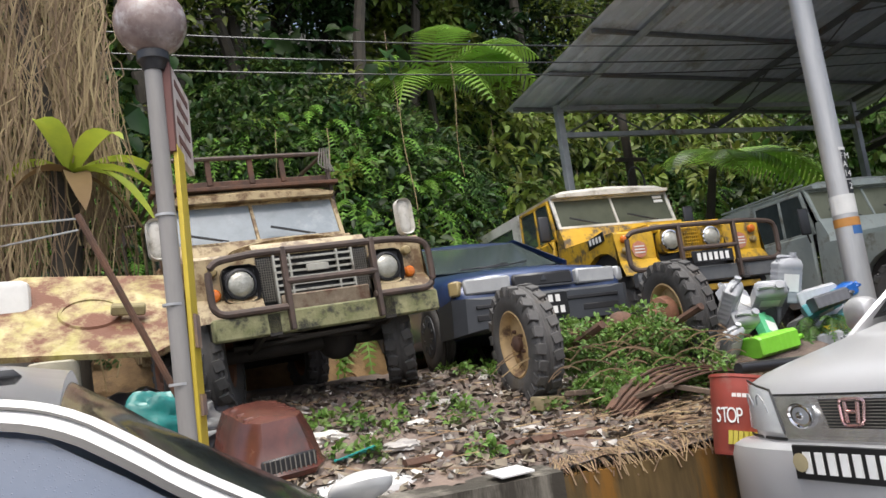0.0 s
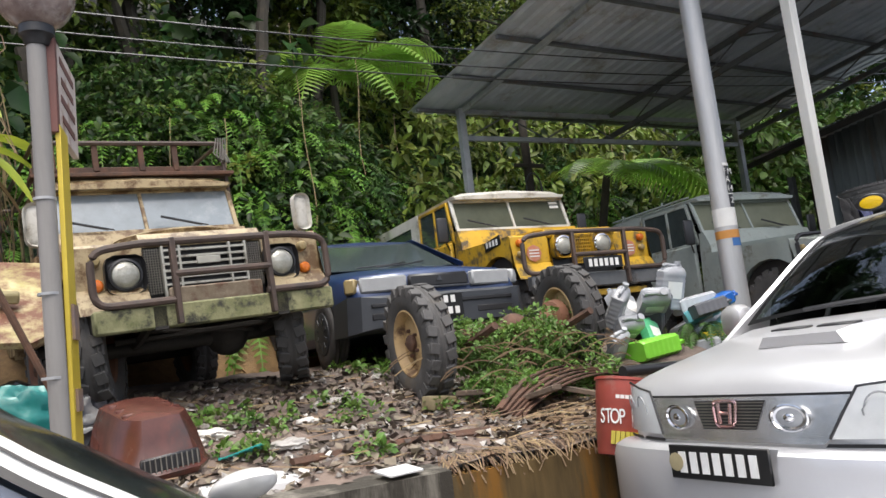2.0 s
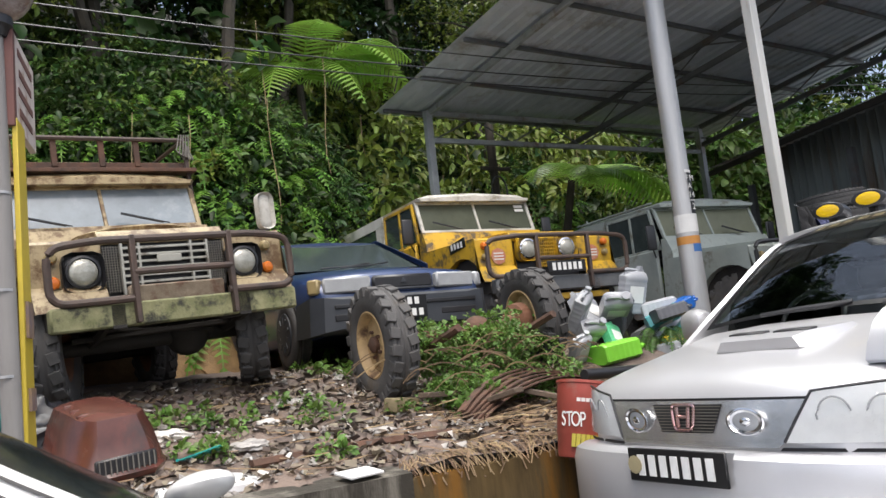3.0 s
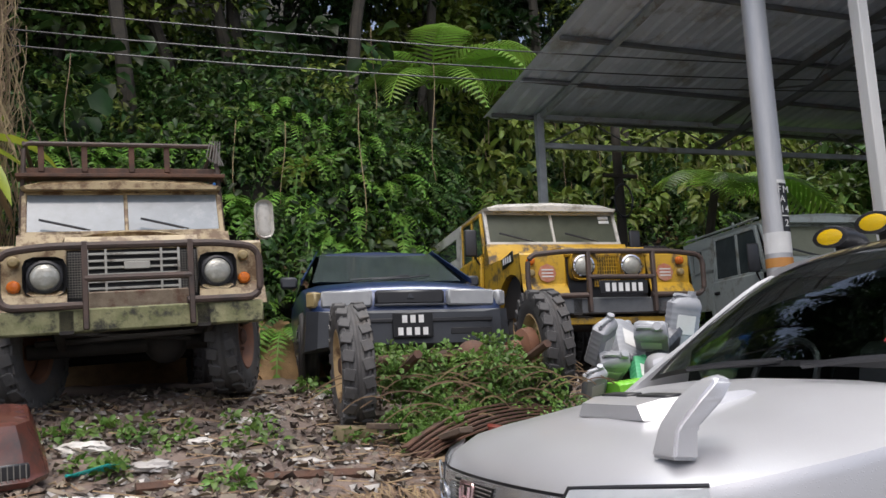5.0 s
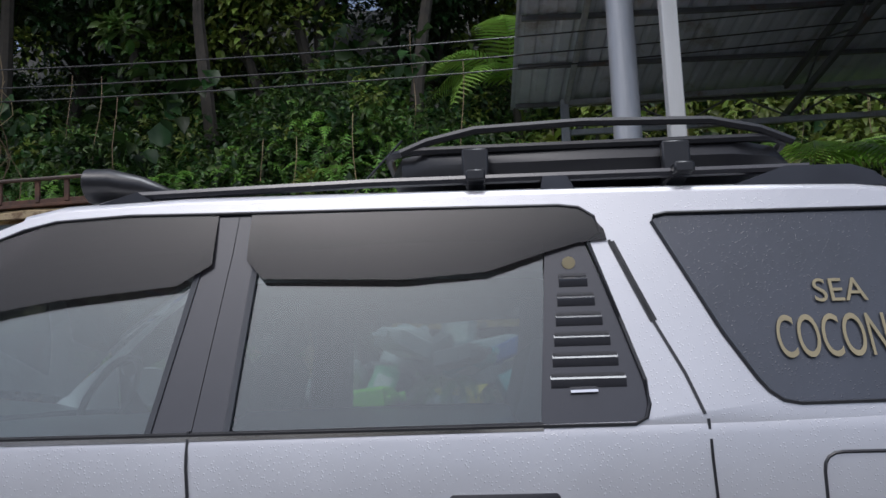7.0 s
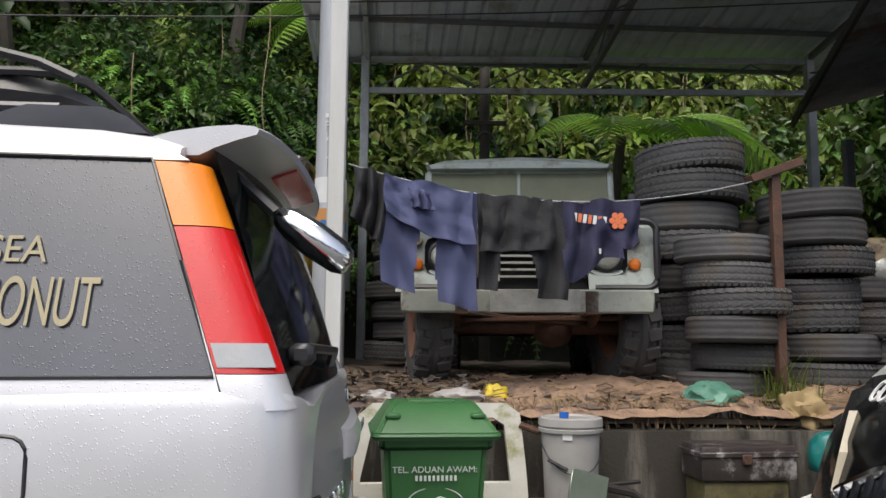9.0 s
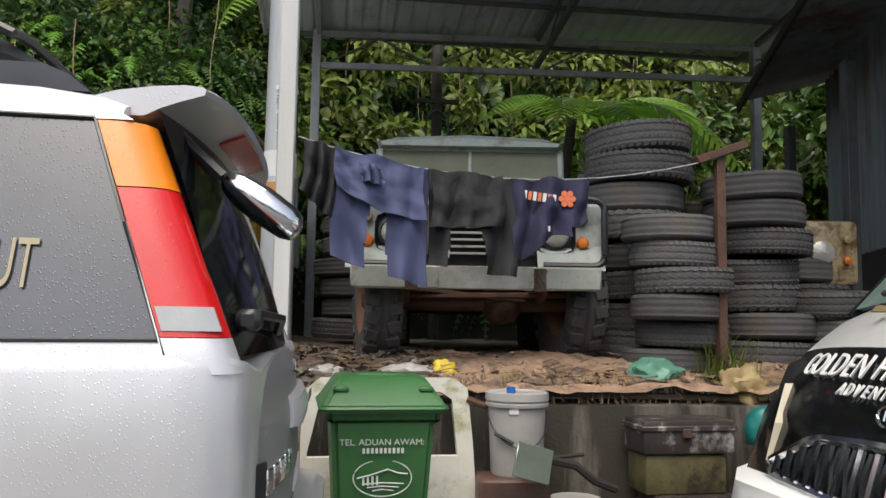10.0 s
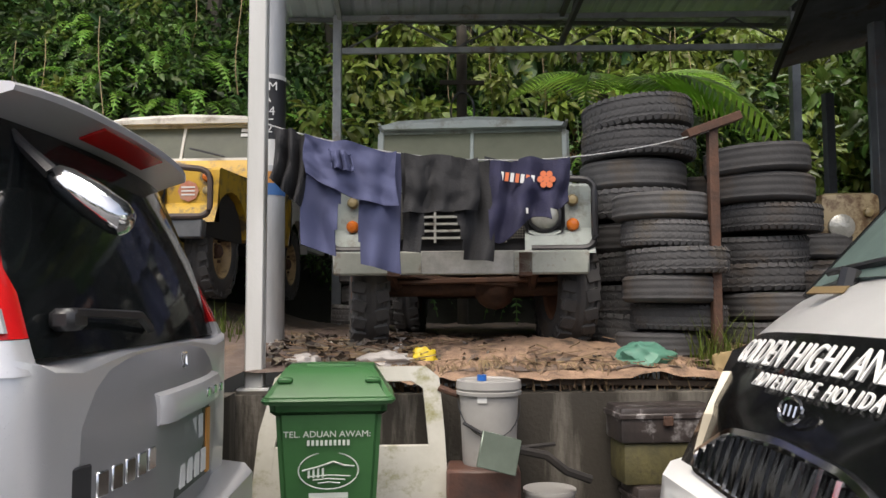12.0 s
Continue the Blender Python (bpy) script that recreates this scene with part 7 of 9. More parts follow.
    for x in (-0.38, 0.38):
        bm = BM()
        box(bm, (x, 2.30, 1.12), (0.44, 0.14, 0.32), 0.05, R(-12))
        box(bm, (x, 2.36, 1.36), (0.24, 0.09, 0.16), 0.035, R(-8))
        part("seat", bm, M["seat"], t)
    bm = BM()
    box(bm, (0, 3.25, 1.14), (1.3, 0.14, 0.3), 0.05, R(-14))
    part("rear_seat", bm, M["seat"], t)
    bm = BM()
    tube(bm, [(-0.38 + 0.18 * math.cos(a), 1.66 + 0.08 * math.sin(a), 1.13 + 0.16 * math.sin(a)) for a in np.linspace(0, math.tau, 21)[:-1]], 0.014, 6, True)
    part("steering_wheel", bm, M["plastic"], t)

    # settle the roof height and the set of the nose
    same = Matrix.Identity(4)
    for o in t.children_recursive:
        if o.parent != t and o.parent.matrix_basis != same:
            continue
        k = 1 - o.matrix_basis.translation.y / 0.7
        if o.matrix_basis != same:
            if k > 0:
                o.matrix_basis.translation += Vector((0, 0.11 * k, 0.045 * k))
            continue
        for v in o.data.vertices:
            if v.co.z > 1.06:
                v.co.z = 1.06 + (v.co.z - 1.06) * 0.955
            if v.co.y > 3.6:
                v.co.y += 0.06 * (v.co.y - 3.6)
            k = 1 - v.co.y / 0.7
            if k > 0:
                v.co.y += 0.11 * k
                v.co.z += 0.045 * k


suv()


# pale saloon whose roof and screen show at the start
def near_saloon():
    t = thing("parked_saloon", "white and dark saloon car at the roadside", "car", pose(-2.12, 2.30, -0.12, 0, 0, 90))
    bm = BM()
    body(bm, [(0.03, 0.70, 0.24, 0.50, 0.54), (0.14, 0.80, 0.22, 0.56, 0.61), (0.8, 0.83, 0.20, 0.62, 0.68), (1.2, 0.835, 0.20, 0.74, 0.78), (2.4, 0.835, 0.20, 0.82, 0.82), (3.6, 0.83, 0.2, 0.84, 0.88), (4.3, 0.78, 0.24, 0.8, 0.88)])
    part("body", bm, M["silver"], t)
    lean = lambda z: 0.82 - max(0, z - 0.82) * 0.46
    rim = [(1.16, 0.70), (1.60, 0.955), (1.90, 1.145), (1.99, 1.20), (2.04, 1.238), (2.114, 1.287), (2.20, 1.305), (2.50, 1.325), (3.20, 1.31), (4.0, 0.90)]

    def crown(bm, line, lift, out=0.0):
        """A bowed sheet from one side of the cabin to the other along a line of (y, z)."""
        vs = [[bm.verts.new((u * (lean(z) - 0.01), y, z + 0.012 + out + lift * (1 - u * u))) for u in np.linspace(-1, 1, 13)] for y, z in line]
        for a, b in zip(vs, vs[1:]):
            for i in range(12):
                bm.faces.new((a[i], a[i + 1], b[i + 1], b[i]))
        bmesh.ops.solidify(bm, geom=list(bm.faces), thickness=0.01)

    bm = BM()
    crown(bm, rim[5:9], 0.065)
    part("roof", bm, M["silver"], t)
    bm = BM()
    crown(bm, rim[:6], 0.05, -0.004)
    part("windscreen", bm, M["darkglass"], t)
    for s in (-1, 1):
        bm = BM()
        strip(bm, smooth_line(rim), 0.027, s, lean, 0.012, 0.03)
        part("pillar", bm, M["whitepaint"], t, "white pillar wet with rain")
        bm = BM()
        strip(bm, smooth_line([(y, z + 0.004) for y, z in rim[:-1]]), 0.003, s, lean, 0.016)
        part("door_gap", bm, M["plastic"], t)
        bm = BM()
        strip(bm, smooth_line([(y + 0.006, z - 0.015) for y, z in rim[:-1]]), 0.009, s, lean, 0.014)
        part("window_trim", bm, M["plastic"], t)
        bm = BM()
        slab(bm, [(1.24, 0.72), (1.62, 0.93), (1.92, 1.12), (2.05, 1.21), (2.13, 1.262), (2.21, 1.28), (3.20, 1.29), (3.9, 0.9), (3.9, 0.72)], s, lean)
        part("side_window", bm, M["saloonglass"], t, "bluish side window beaded with rain")
        bm = BM()
        box(bm, (s * 0.60, 2.40, 1.335), (0.03, 0.50, 0.016), 0.007)
        part("roof_strip", bm, M["plastic"], t)
        bm = BM()
        bmesh.ops.create_uvsphere(bm, u_segments=18, v_segments=12, radius=0.11, matrix=pose(s * 0.97, 1.33, 0.945, 0, s * 14) @ Matrix.Diagonal((1.75, 0.9, 0.42, 1)))
        mr = part("door_mirror", bm, M["whitepaint"], t, "white door mirror")
        for y in (0.8, 3.4):
            wheel(t, (s * 0.76, y, 0.3), 0.3, 0.18, M["silver"], s, 0)
    bm = BM()
    loft(bm, [[(-0.58, 3.3, 1.32), (0.58, 3.3, 1.32), (0.7, 4.0, 0.98), (-0.7, 4.0, 0.98)], [(-0.58, 3.28, 1.31), (0.58, 3.28, 1.31), (0.7, 3.98, 0.97), (-0.7, 3.98, 0.97)]])
    part("rear_window", bm, M["darkglass"], t)


near_saloon()


# black and white van
def van():
    t = thing("tour_van", "black and white tour van with a chrome grille", "van", pose(3.95, 2.36, 0.02, 0, 0, -90))
    hw = 0.87
    def loops(sts, flat=False):
        out = []
        for y, w, z0, z1 in sts:
            out.append([(-w, y, z0), (-w, y, z1 * 0.7 + z0 * 0.3), (-w * 0.94, y, z1), (0, y - 0.02, z1 + 0.012), (w * 0.94, y, z1), (w, y, z1 * 0.7 + z0 * 0.3), (w, y, z0)])
        return out
    bm = BM()
    loft(bm, loops([(0.07, 0.56, 0.30, 0.58), (0.09, 0.66, 0.27, 0.61), (0.15, 0.77, 0.25, 0.63), (0.26, 0.85, 0.25, 0.64), (0.50, 0.88, 0.25, 0.64)]))
    part("front_bumper", bm, M["whitepaint"], t)
    for s in (-1, 1):
        bm = BM()
        loft(bm, [[(s * 0.62, 0.062, 0.30), (s * 0.68, 0.085, 0.50), (s * 0.80, 0.165, 0.50), (s * 0.80, 0.155, 0.30)], [(s * 0.62, 0.2, 0.30), (s * 0.68, 0.2, 0.50), (s * 0.87, 0.3, 0.50), (s * 0.86, 0.3, 0.30)]])
        part("green_stripe", bm, M["greenpaint"], t)
    # nose panel and bonnet: rises and leans back
    prof = [(0.13, 0.63), (0.15, 0.72), (0.20, 0.84), (0.28, 0.95), (0.36, 1.04), (0.378, 1.058)]
    def nose(pr, mt, name, th=0.05, inset=0.0):
        bm = BM()
        lp = []
        for y, z in pr:
            lp.append([(x * (hw - inset - 0.10 * max(0, 0.9 - z)), y + 0.13 * abs(x) ** 2.5, z - 0.035 * abs(x) ** 3) for x in np.linspace(-1, 1, 15)])
        vs = [[bm.verts.new(p) for p in l] for l in lp]
        for a, b in zip(vs, vs[1:]):
            for k in range(14):
                bm.faces.new((a[k], a[k + 1], b[k + 1], b[k]))
        bmesh.ops.solidify(bm, geom=list(bm.faces), thickness=th)
        return part(name, bm, mt, t)
    nose(prof, M["blackpaint"], "nose_panel")
    nose([(0.380, 1.060), (0.45, 1.115), (0.53, 1.17), (0.62, 1.21), (0.70, 1.225)], M["whitepaint"], "bonnet", 0.04)
    bm = BM()
    body(bm, [(0.16, 0.74, 0.30, 0.60, 0.62), (0.40, 0.85, 0.28, 0.98, 1.0), (0.70, 0.87, 0.28, 1.10, 1.13), (1.2, 0.88, 0.28, 1.14, 1.14), (4.6, 0.88, 0.28, 1.14, 1.14)])
    part("body", bm, M["blackpaint"], t)
    lean = lambda z: 0.87 - max(0, z - 1.14) * 0.16
    bm = BM()
    loft(bm, [[(-0.855, 0.70, 1.185), (-0.5, 0.62, 1.215), (0.5, 0.62, 1.215), (0.855, 0.70, 1.185), (0.765, 1.27, 1.79), (0.4, 1.22, 1.80), (-0.4, 1.22, 1.80), (-0.765, 1.27, 1.79)], [(-0.855, 0.72, 1.175), (-0.5, 0.64, 1.205), (0.5, 0.64, 1.205), (0.855, 0.72, 1.175), (0.765, 1.29, 1.78), (0.4, 1.24, 1.79), (-0.4, 1.24, 1.79), (-0.765, 1.29, 1.78)]])
    part("windscreen", bm, mat("green_windscreen", (0.12, 0.165, 0.15), (0.09, 0.125, 0.115), rough=0.06, bump=0, spec=0.8), t, "greenish windscreen")
    bm = BM()
    rf = [[(-h, y, z - 0.05), (-h * 0.9, y, z), (0, y, z + 0.03), (h * 0.9, y, z), (h, y, z - 0.05)] for y, h, z in ((1.22, 0.74, 1.80), (1.5, 0.77, 1.88), (4.5, 0.77, 1.9))]
    loft(bm, rf)
    part("roof", bm, M["whitepaint"], t)
    for s in (-1, 1):
        bm = BM()
        strip(bm, [(0.70, 1.15), (1.28, 1.79), (4.5, 1.82)], 0.05, s, lean, 0.01)
        part("pillar", bm, M["blackpaint"], t)
        bm = BM()
        slab(bm, [(0.75, 1.14), (1.28, 1.79), (4.5, 1.8), (4.5, 1.14)], s, lean)
        part("side_window", bm, M["tint"], t)
        bm = BM()
        pts = [(s * 0.57, 0.17, 0.68), (s * 0.58, 0.21, 0.80), (s * 0.70, 0.32, 0.92), (s * 0.76, 0.36, 0.87), (s * 0.75, 0.29, 0.67)]
        loft(bm, [pts, [(p[0] * 0.97, p[1] + 0.1, p[2]) for p in pts]])
        part("headlamp", bm, mat("yellowed_lens", (0.50, 0.45, 0.34), (0.4, 0.36, 0.28), rough=0.2, bump=0.05), t, "yellowed headlamp")
        for y in (0.95, 3.4):
            wheel(t, (s * 0.79, y, 0.32), 0.32, 0.2, M["silver"], s, 0)
        bm = BM()
        tube(bm, [(s * 0.25 - 0.35, 0.63, 1.235), (s * 0.25, 0.68, 1.27), (s * 0.25 + 0.4, 0.78, 1.35)], 0.012, 5)
        part("wiper", bm, M["plastic"], t)
        bm = BM()
        rod(bm, (s * 0.45, 0.60, 1.17), (s * 0.45, 0.62, 1.24), 0.03, 8)
        part("wiper_pivot", bm, M["plastic"], t)
    # grille with upright chrome bars
    gp = lambda x, z, o=0.0: (x, 0.13 + (z - 0.63) * 0.34 + 0.13 * abs(x / hw) ** 2.5 - o, z)
    bm = BM()
    ring = [gp(-0.56, 0.68, 0.012), gp(-0.30, 0.79, 0.012), gp(0.0, 0.81, 0.012), gp(0.30, 0.79, 0.012), gp(0.56, 0.68, 0.012), gp(0.5, 0.645, 0.012), gp(0, 0.64, 0.012), gp(-0.5, 0.645, 0.012)]
    tube(bm, rounded(ring, 0.06, 3, True), 0.016, 6, True)
    g = part("grille_surround", bm, M["chrome"], t)
    bm = BM()
    bm.faces.new([bm.verts.new((p[0] * 0.97, p[1] + 0.008, p[2])) for p in ring])
    bmesh.ops.solidify(bm, geom=list(bm.faces), thickness=0.006)
    part("grille_back", bm, M["plastic"], g)
    for i in range(15):
        x = -0.49 + i * 0.07
        ht = 0.79 - 0.10 * max(0, abs(x) - 0.25) / 0.3
        bm = BM()
        rod(bm, gp(x, 0.652, 0.016), gp(x, ht, 0.016), 0.012, 6)
        part("grille_bar", bm, M["chrome"], g)
    bm = BM()
    tube(bm, [gp(0.055 * math.cos(a), 0.885 + 0.03 * math.sin(a), 0.012) for a in np.linspace(0, math.tau, 19)[:-1]], 0.005, 5, True)
    for x in (-0.025, 0.0, 0.025):
        rod(bm, gp(x, 0.872, 0.012), gp(x, 0.898, 0.012), 0.004, 5)
    part("badge", bm, M["chrome"], t, "oval chrome emblem")
    ang = math.degrees(math.atan2(0.20, 0.16))
    for text, size, x0, step, z in (("GOLDEN HIGHLAND", 0.125, -0.615, 0.064, 1.0), ("ADVENTURE HOLIDAYS", 0.062, -0.30, 0.040, 0.935)):
        x = x0
        for ch in text:
            w = {"I": 0.55, " ": 0.6, "J": 0.7}.get(ch, 1.0)
            x += step * w / 2
            if ch != " ":
                y = 0.28 + (z - 0.95) * 0.89 + 0.13 * abs(x / hw) ** 2.5 - 0.022
                words("letter", ch, size, M["label_white"], t, Matrix.Translation((x, y, z - 0.035 * abs(x / hw) ** 3)) @ R(0, 0, 16 * (x / hw)) @ R(ang), 0.003, "CENTER", 0.72)
            x += step * w / 2
    bm = BM()
    box(bm, (-0.42, 0.53, 1.178), (0.13, 0.035, 0.004), 0.0, R(35, 0, 20))
    solid("dead_leaf", bm, M["leafdry"], "dry brown leaf lying on the van's bonnet", "leaf", t.matrix_basis.copy())


van()

# ---- abandoned axle with two wheels ----
axle = thing("scrap_axle", "abandoned vehicle axle with two sand-coloured wheels", "axle", pose(-0.835, 5.60, 1.31, 0, -3, 4))
bm = BM()
rod(bm, (-0.62, 0, 0), (0.62, 0, 0), 0.045, 10)
bmesh.ops.create_uvsphere(bm, u_segments=16, v_segments=10, radius=0.12, matrix=pose(0.15, 0, -0.02))
for x in (-0.45, 0.42):
    tube(bm, [(x, -0.55, 0.03), (x, -0.25, -0.06), (x, 0, -0.09), (x, 0.25, -0.06), (x, 0.5, 0.02)], 0.028, 6)
part("axle_tube", bm, M["rust"], axle)
wheel(axle, (-0.70, 0, 0), 0.385, 0.19, M["wheel_sand"], -1, 22, -9)
wheel(axle, (0.70, 0, 0.02), 0.385, 0.19, M["wheel_sand"], -1, 22, -12)
bm = BM()
lathe(bm, [(0.0, -0.28), (0.05, -0.28), (0.06, -0.2), (0.13, -0.17), (0.14, -0.1), (0.0, -0.1)], 16, "x", pose(0.70, 0, 0.02))
part("brake_drum", bm, M["wheel_rust"], axle)

# weeds over the axle and tufts in the yard
def weeds(name, pts, rad, per, size, mt, label):
    P = np.array(pts)
    return mesh_np(name, *clumps(P, np.array(rad), per, size, 0.6, 0.1), mt, label, "weeds")


M["weed"] = mat("weed_green", (0.15, 0.26, 0.05), (0.08, 0.16, 0.03), rough=0.5, scale=3, bump=0, island=0.35, transl=0.3)
pts, rad = [], []
for i in range(115):
    x, y = rng.uniform(-1.4, -0.15), rng.uniform(5.0, 5.75)
    pts.append((x, y, top(x, y) + rng.uniform(0.0, 0.46) * (1 if y > 5.25 else 0.3)))
    rad.append(rng.uniform(0.05, 0.14))
weeds("axle_weeds", pts, rad, 70, 0.036, M["weed"], "bright green weeds growing over the scrap axle")
out = []
for i in range(160):
    x, y = rng.uniform(-1.4, -0.1), rng.uniform(5.05, 5.8)
    z, a, L = top(x, y), rng.uniform(0, math.tau), rng.uniform(0.15, 0.55)
    t = np.linspace(0, 1, 6)
    p = np.stack([x + math.cos(a) * L * t, y + 0.5 * math.sin(a) * L * t, z + 0.1 + rng.uniform(0.0, 0.3) + L * (0.5 * t - 0.6 * t * t)], 1)
    out.append((np.concatenate([p + [0, 0, 0.004], p - [0, 0, 0.004]]), np.array([(k, k + 1, 7 + k, 6 + k) for k in range(5)])))
mesh_np("dry_vines", *join(out), M["twig"], "thin dry vines tangled among the weeds", "vines")
pts, rad = [], []
for cx, cy, n, sp in ((-2.6, 5.45, 7, 0.25), (-2.0, 5.3, 6, 0.2), (-3.0, 5.5, 6, 0.2), (-1.4, 6.2, 8, 0.25), (-2.9, 5.0, 4, 0.15), (-2.35, 4.75, 3, 0.06), (-0.7, 5.2, 4, 0.3), (-3.9, 5.3, 8, 0.3), (-1.2, 6.5, 8, 0.3), (-1.0, 6.1, 6, 0.3)):
    for k in range(n):
        x, y = cx + rng.normal() * sp, cy + rng.normal() * sp * 0.5
        pts.append((x, y, top(x, y) + 0.03))
        rad.append(rng.uniform(0.04, 0.09))
weeds("yard_weeds", pts, rad, 28, 0.045, M["weed"], "small green weeds dotted over the dirt")


def grass(name, cx, cy, n, sp, h, label):
    out = []
    for i in range(n):
        x, y = cx + rng.normal() * sp, cy + rng.normal() * sp * 0.6
        z = top(x, y) - 0.02
        a, hh, ln = rng.uniform(0, math.tau), h * rng.uniform(0.5, 1.2), rng.uniform(0.1, 0.7)
        t = np.linspace(0, 1, 5)
        p = np.stack([x + math.cos(a) * hh * ln * t * t, y + math.sin(a) * hh * ln * t * t, z + hh * t * (1 - 0.3 * ln * t)], 1)
        w = (0.006 * (1 - t) + 0.0006)[:, None] * np.array([[-math.sin(a), math.cos(a), 0]])
        out.append((np.concatenate([p + w, p - w]), np.array([(k, k + 1, 6 + k, 5 + k) for k in range(4)])))
    mesh_np(name, *join(out), M["leaf3"], label, "grass")


grass("grass_tuft", 5.02, 5.02, 90, 0.10, 0.34, "tall grass tuft at the foot of the iron post")
grass("grass_tuft", -0.75, 6.1, 120, 0.25, 0.22, "grass under the blue saloon's bumper")
grass("grass_tuft", 2.0, 6.2, 60, 0.2, 0.25, "grass at the base of the lamp pole")

# ochre earth bank at the foot of the slope
bm = BM()
bmesh.ops.create_icosphere(bm, subdivisions=5, radius=1.0, matrix=pose(-2.7, 9.5, 1.1) @ Matrix.Diagonal((2.3, 0.7, 0.75, 1)))
for v in bm.verts:
    v.co += Vector((0.2, 0.3, 0.25)) * noise.noise(v.co * 1.7) + Vector((0.05, 0.05, 0.06)) * noise.noise(v.co * 7)
solid("earth_bank", bm, mat("sandy_soil", (0.34, 0.22, 0.10), (0.18, 0.11, 0.055), rough=0.9, scale=7, bump=0.8, bscale=40), "bare ochre earth bank behind the cream vehicle", "earth bank")

# stones, litter and stalks on the dirt
def debris(name, n, f, mt, label, category, region):
    out = []
    for i in range(n):
        x0, x1, y0, y1 = region[i % len(region)]
        x, y = rng.uniform(x0, x1), rng.uniform(y0, y1)
        out.append(f(x, y, top(x, y)))
    return mesh_np(name, *join(out), mt, label, category)


def stone(x, y, z):
    r = 0.008 + 0.03 * rng.random() ** 3
    V = np.array([(1, 0, 0), (-1, 0, 0), (0, 1, 0), (0, -1, 0), (0, 0, 0.7), (0, 0, -0.5), (0.6, 0.6, 0.3), (-0.6, -0.5, 0.35)]) * r * rng.uniform(0.6, 1.3, (8, 3))
    F = np.array([(0, 6, 4), (6, 2, 4), (2, 1, 4), (1, 7, 4), (7, 3, 4), (3, 0, 4), (0, 2, 6), (1, 3, 7)])
    return V + [x, y, z + r * 0.15], F


def flake(x, y, z):
    a, L, w = rng.uniform(0, math.tau), 0.012 + 0.05 * rng.random() ** 2, rng.uniform(0.008, 0.022)
    c, s = math.cos(a), math.sin(a)
    t = rng.uniform(-0.02, 0.03, 5)
    V = np.array([(-L, -w, t[0]), (L * 0.6, -w * 0.8, t[1]), (L, w * 0.5, t[2]), (-L * 0.4, w, t[3])])
    V = np.stack([V[:, 0] * c - V[:, 1] * s + x, V[:, 0] * s + V[:, 1] * c + y, V[:, 2] + z + 0.018], 1)
    return V, np.array([(0, 1, 2), (0, 2, 3)])


def stalk(x, y, z):
    a, L = rng.uniform(0, math.tau), rng.uniform(0.05, 0.28)
    e = rng.uniform(-0.05, 0.22) * L
    d = np.array([math.cos(a) * L, math.sin(a) * L, e])
    s = np.array([-math.sin(a), math.cos(a), 0]) * 0.004
    p = np.array([x, y, z + 0.012])
    u = np.array([0, 0, 0.006])
    V = np.array([p + s, p - s, p + d - s, p + d + s, p + u, p + d + u])
    return V, np.array([(0, 4, 5), (0, 5, 3), (1, 2, 5), (1, 5, 4)])


YL, YR = (-4.4, 0.6, 4.45, 6.6), (2.4, 7.0, 5.0, 6.7)
M["stone"] = mat("grey_stones", (0.27, 0.25, 0.23), (0.12, 0.11, 0.10), rough=0.8, scale=6, bump=0.2, island=0.5)
M["litter"] = mat("litter_scraps", (0.20, 0.16, 0.12), (0.06, 0.05, 0.04), rough=0.8, scale=3, bump=0.1, island=0.6)
M["paper"] = mat("pale_litter", (0.55, 0.53, 0.5), (0.35, 0.33, 0.3), rough=0.7, scale=5, bump=0.2, island=0.3)
debris("gravel", 4200, stone, M["stone"], "loose stones and grit on the dirt", "gravel", (YL, YL, YR))
debris("leaf_litter", 5200, flake, M["litter"], "brown leaf litter and scraps on the dirt", "litter", (YL, YL, YR))
debris("pale_scraps", 420, flake, M["paper"], "pale paper and plastic scraps in the dirt", "litter", (YL, YL, YR))
debris("dry_stalks", 2600, stalk, M["twig"], "dry stalks and twigs scattered on the dirt", "twigs", (YL, (-1.6, 0.4, 4.45, 5.3), (-1.3, 0.2, 4.4, 5.0), YR, (2.5, 6.5, 4.98, 5.4)))
# overhanging stalks along the wall edge
out = []
for i in range(700):
    x = rng.uniform(-2.1, 0.3) if i % 2 else rng.uniform(2.6, 5.2)
    y = (4.42 if i % 2 else 4.96) + rng.uniform(0, 0.12)
    z = top(x, y)
    L = rng.uniform(0.05, 0.15) if i % 2 else rng.uniform(0.08, 0.3)
    t = np.linspace(0, 1, 4)
    p = np.stack([x + rng.normal() * 0.08 * t, y - (0.10 + 0.05 * rng.random()) * t ** 0.6, z + 0.02 - L * t * t], 1)
    out.append((np.concatenate([p + [0.004, 0, 0], p - [0.004, 0, 0]]), np.array([(k, k + 1, 5 + k, 4 + k) for k in range(3)])))
mesh_np("hanging_stalks", *join(out), M["twig"], "dry roots and stalks hanging over the wall edge", "roots")

# ---- scrap and clutter in the yard ----
def col(name, c, rough=0.45, **k):
    return mat(name, c, tuple(v * 0.8 for v in c), rough=rough, bump=k.pop("bump", 0.04), **k)


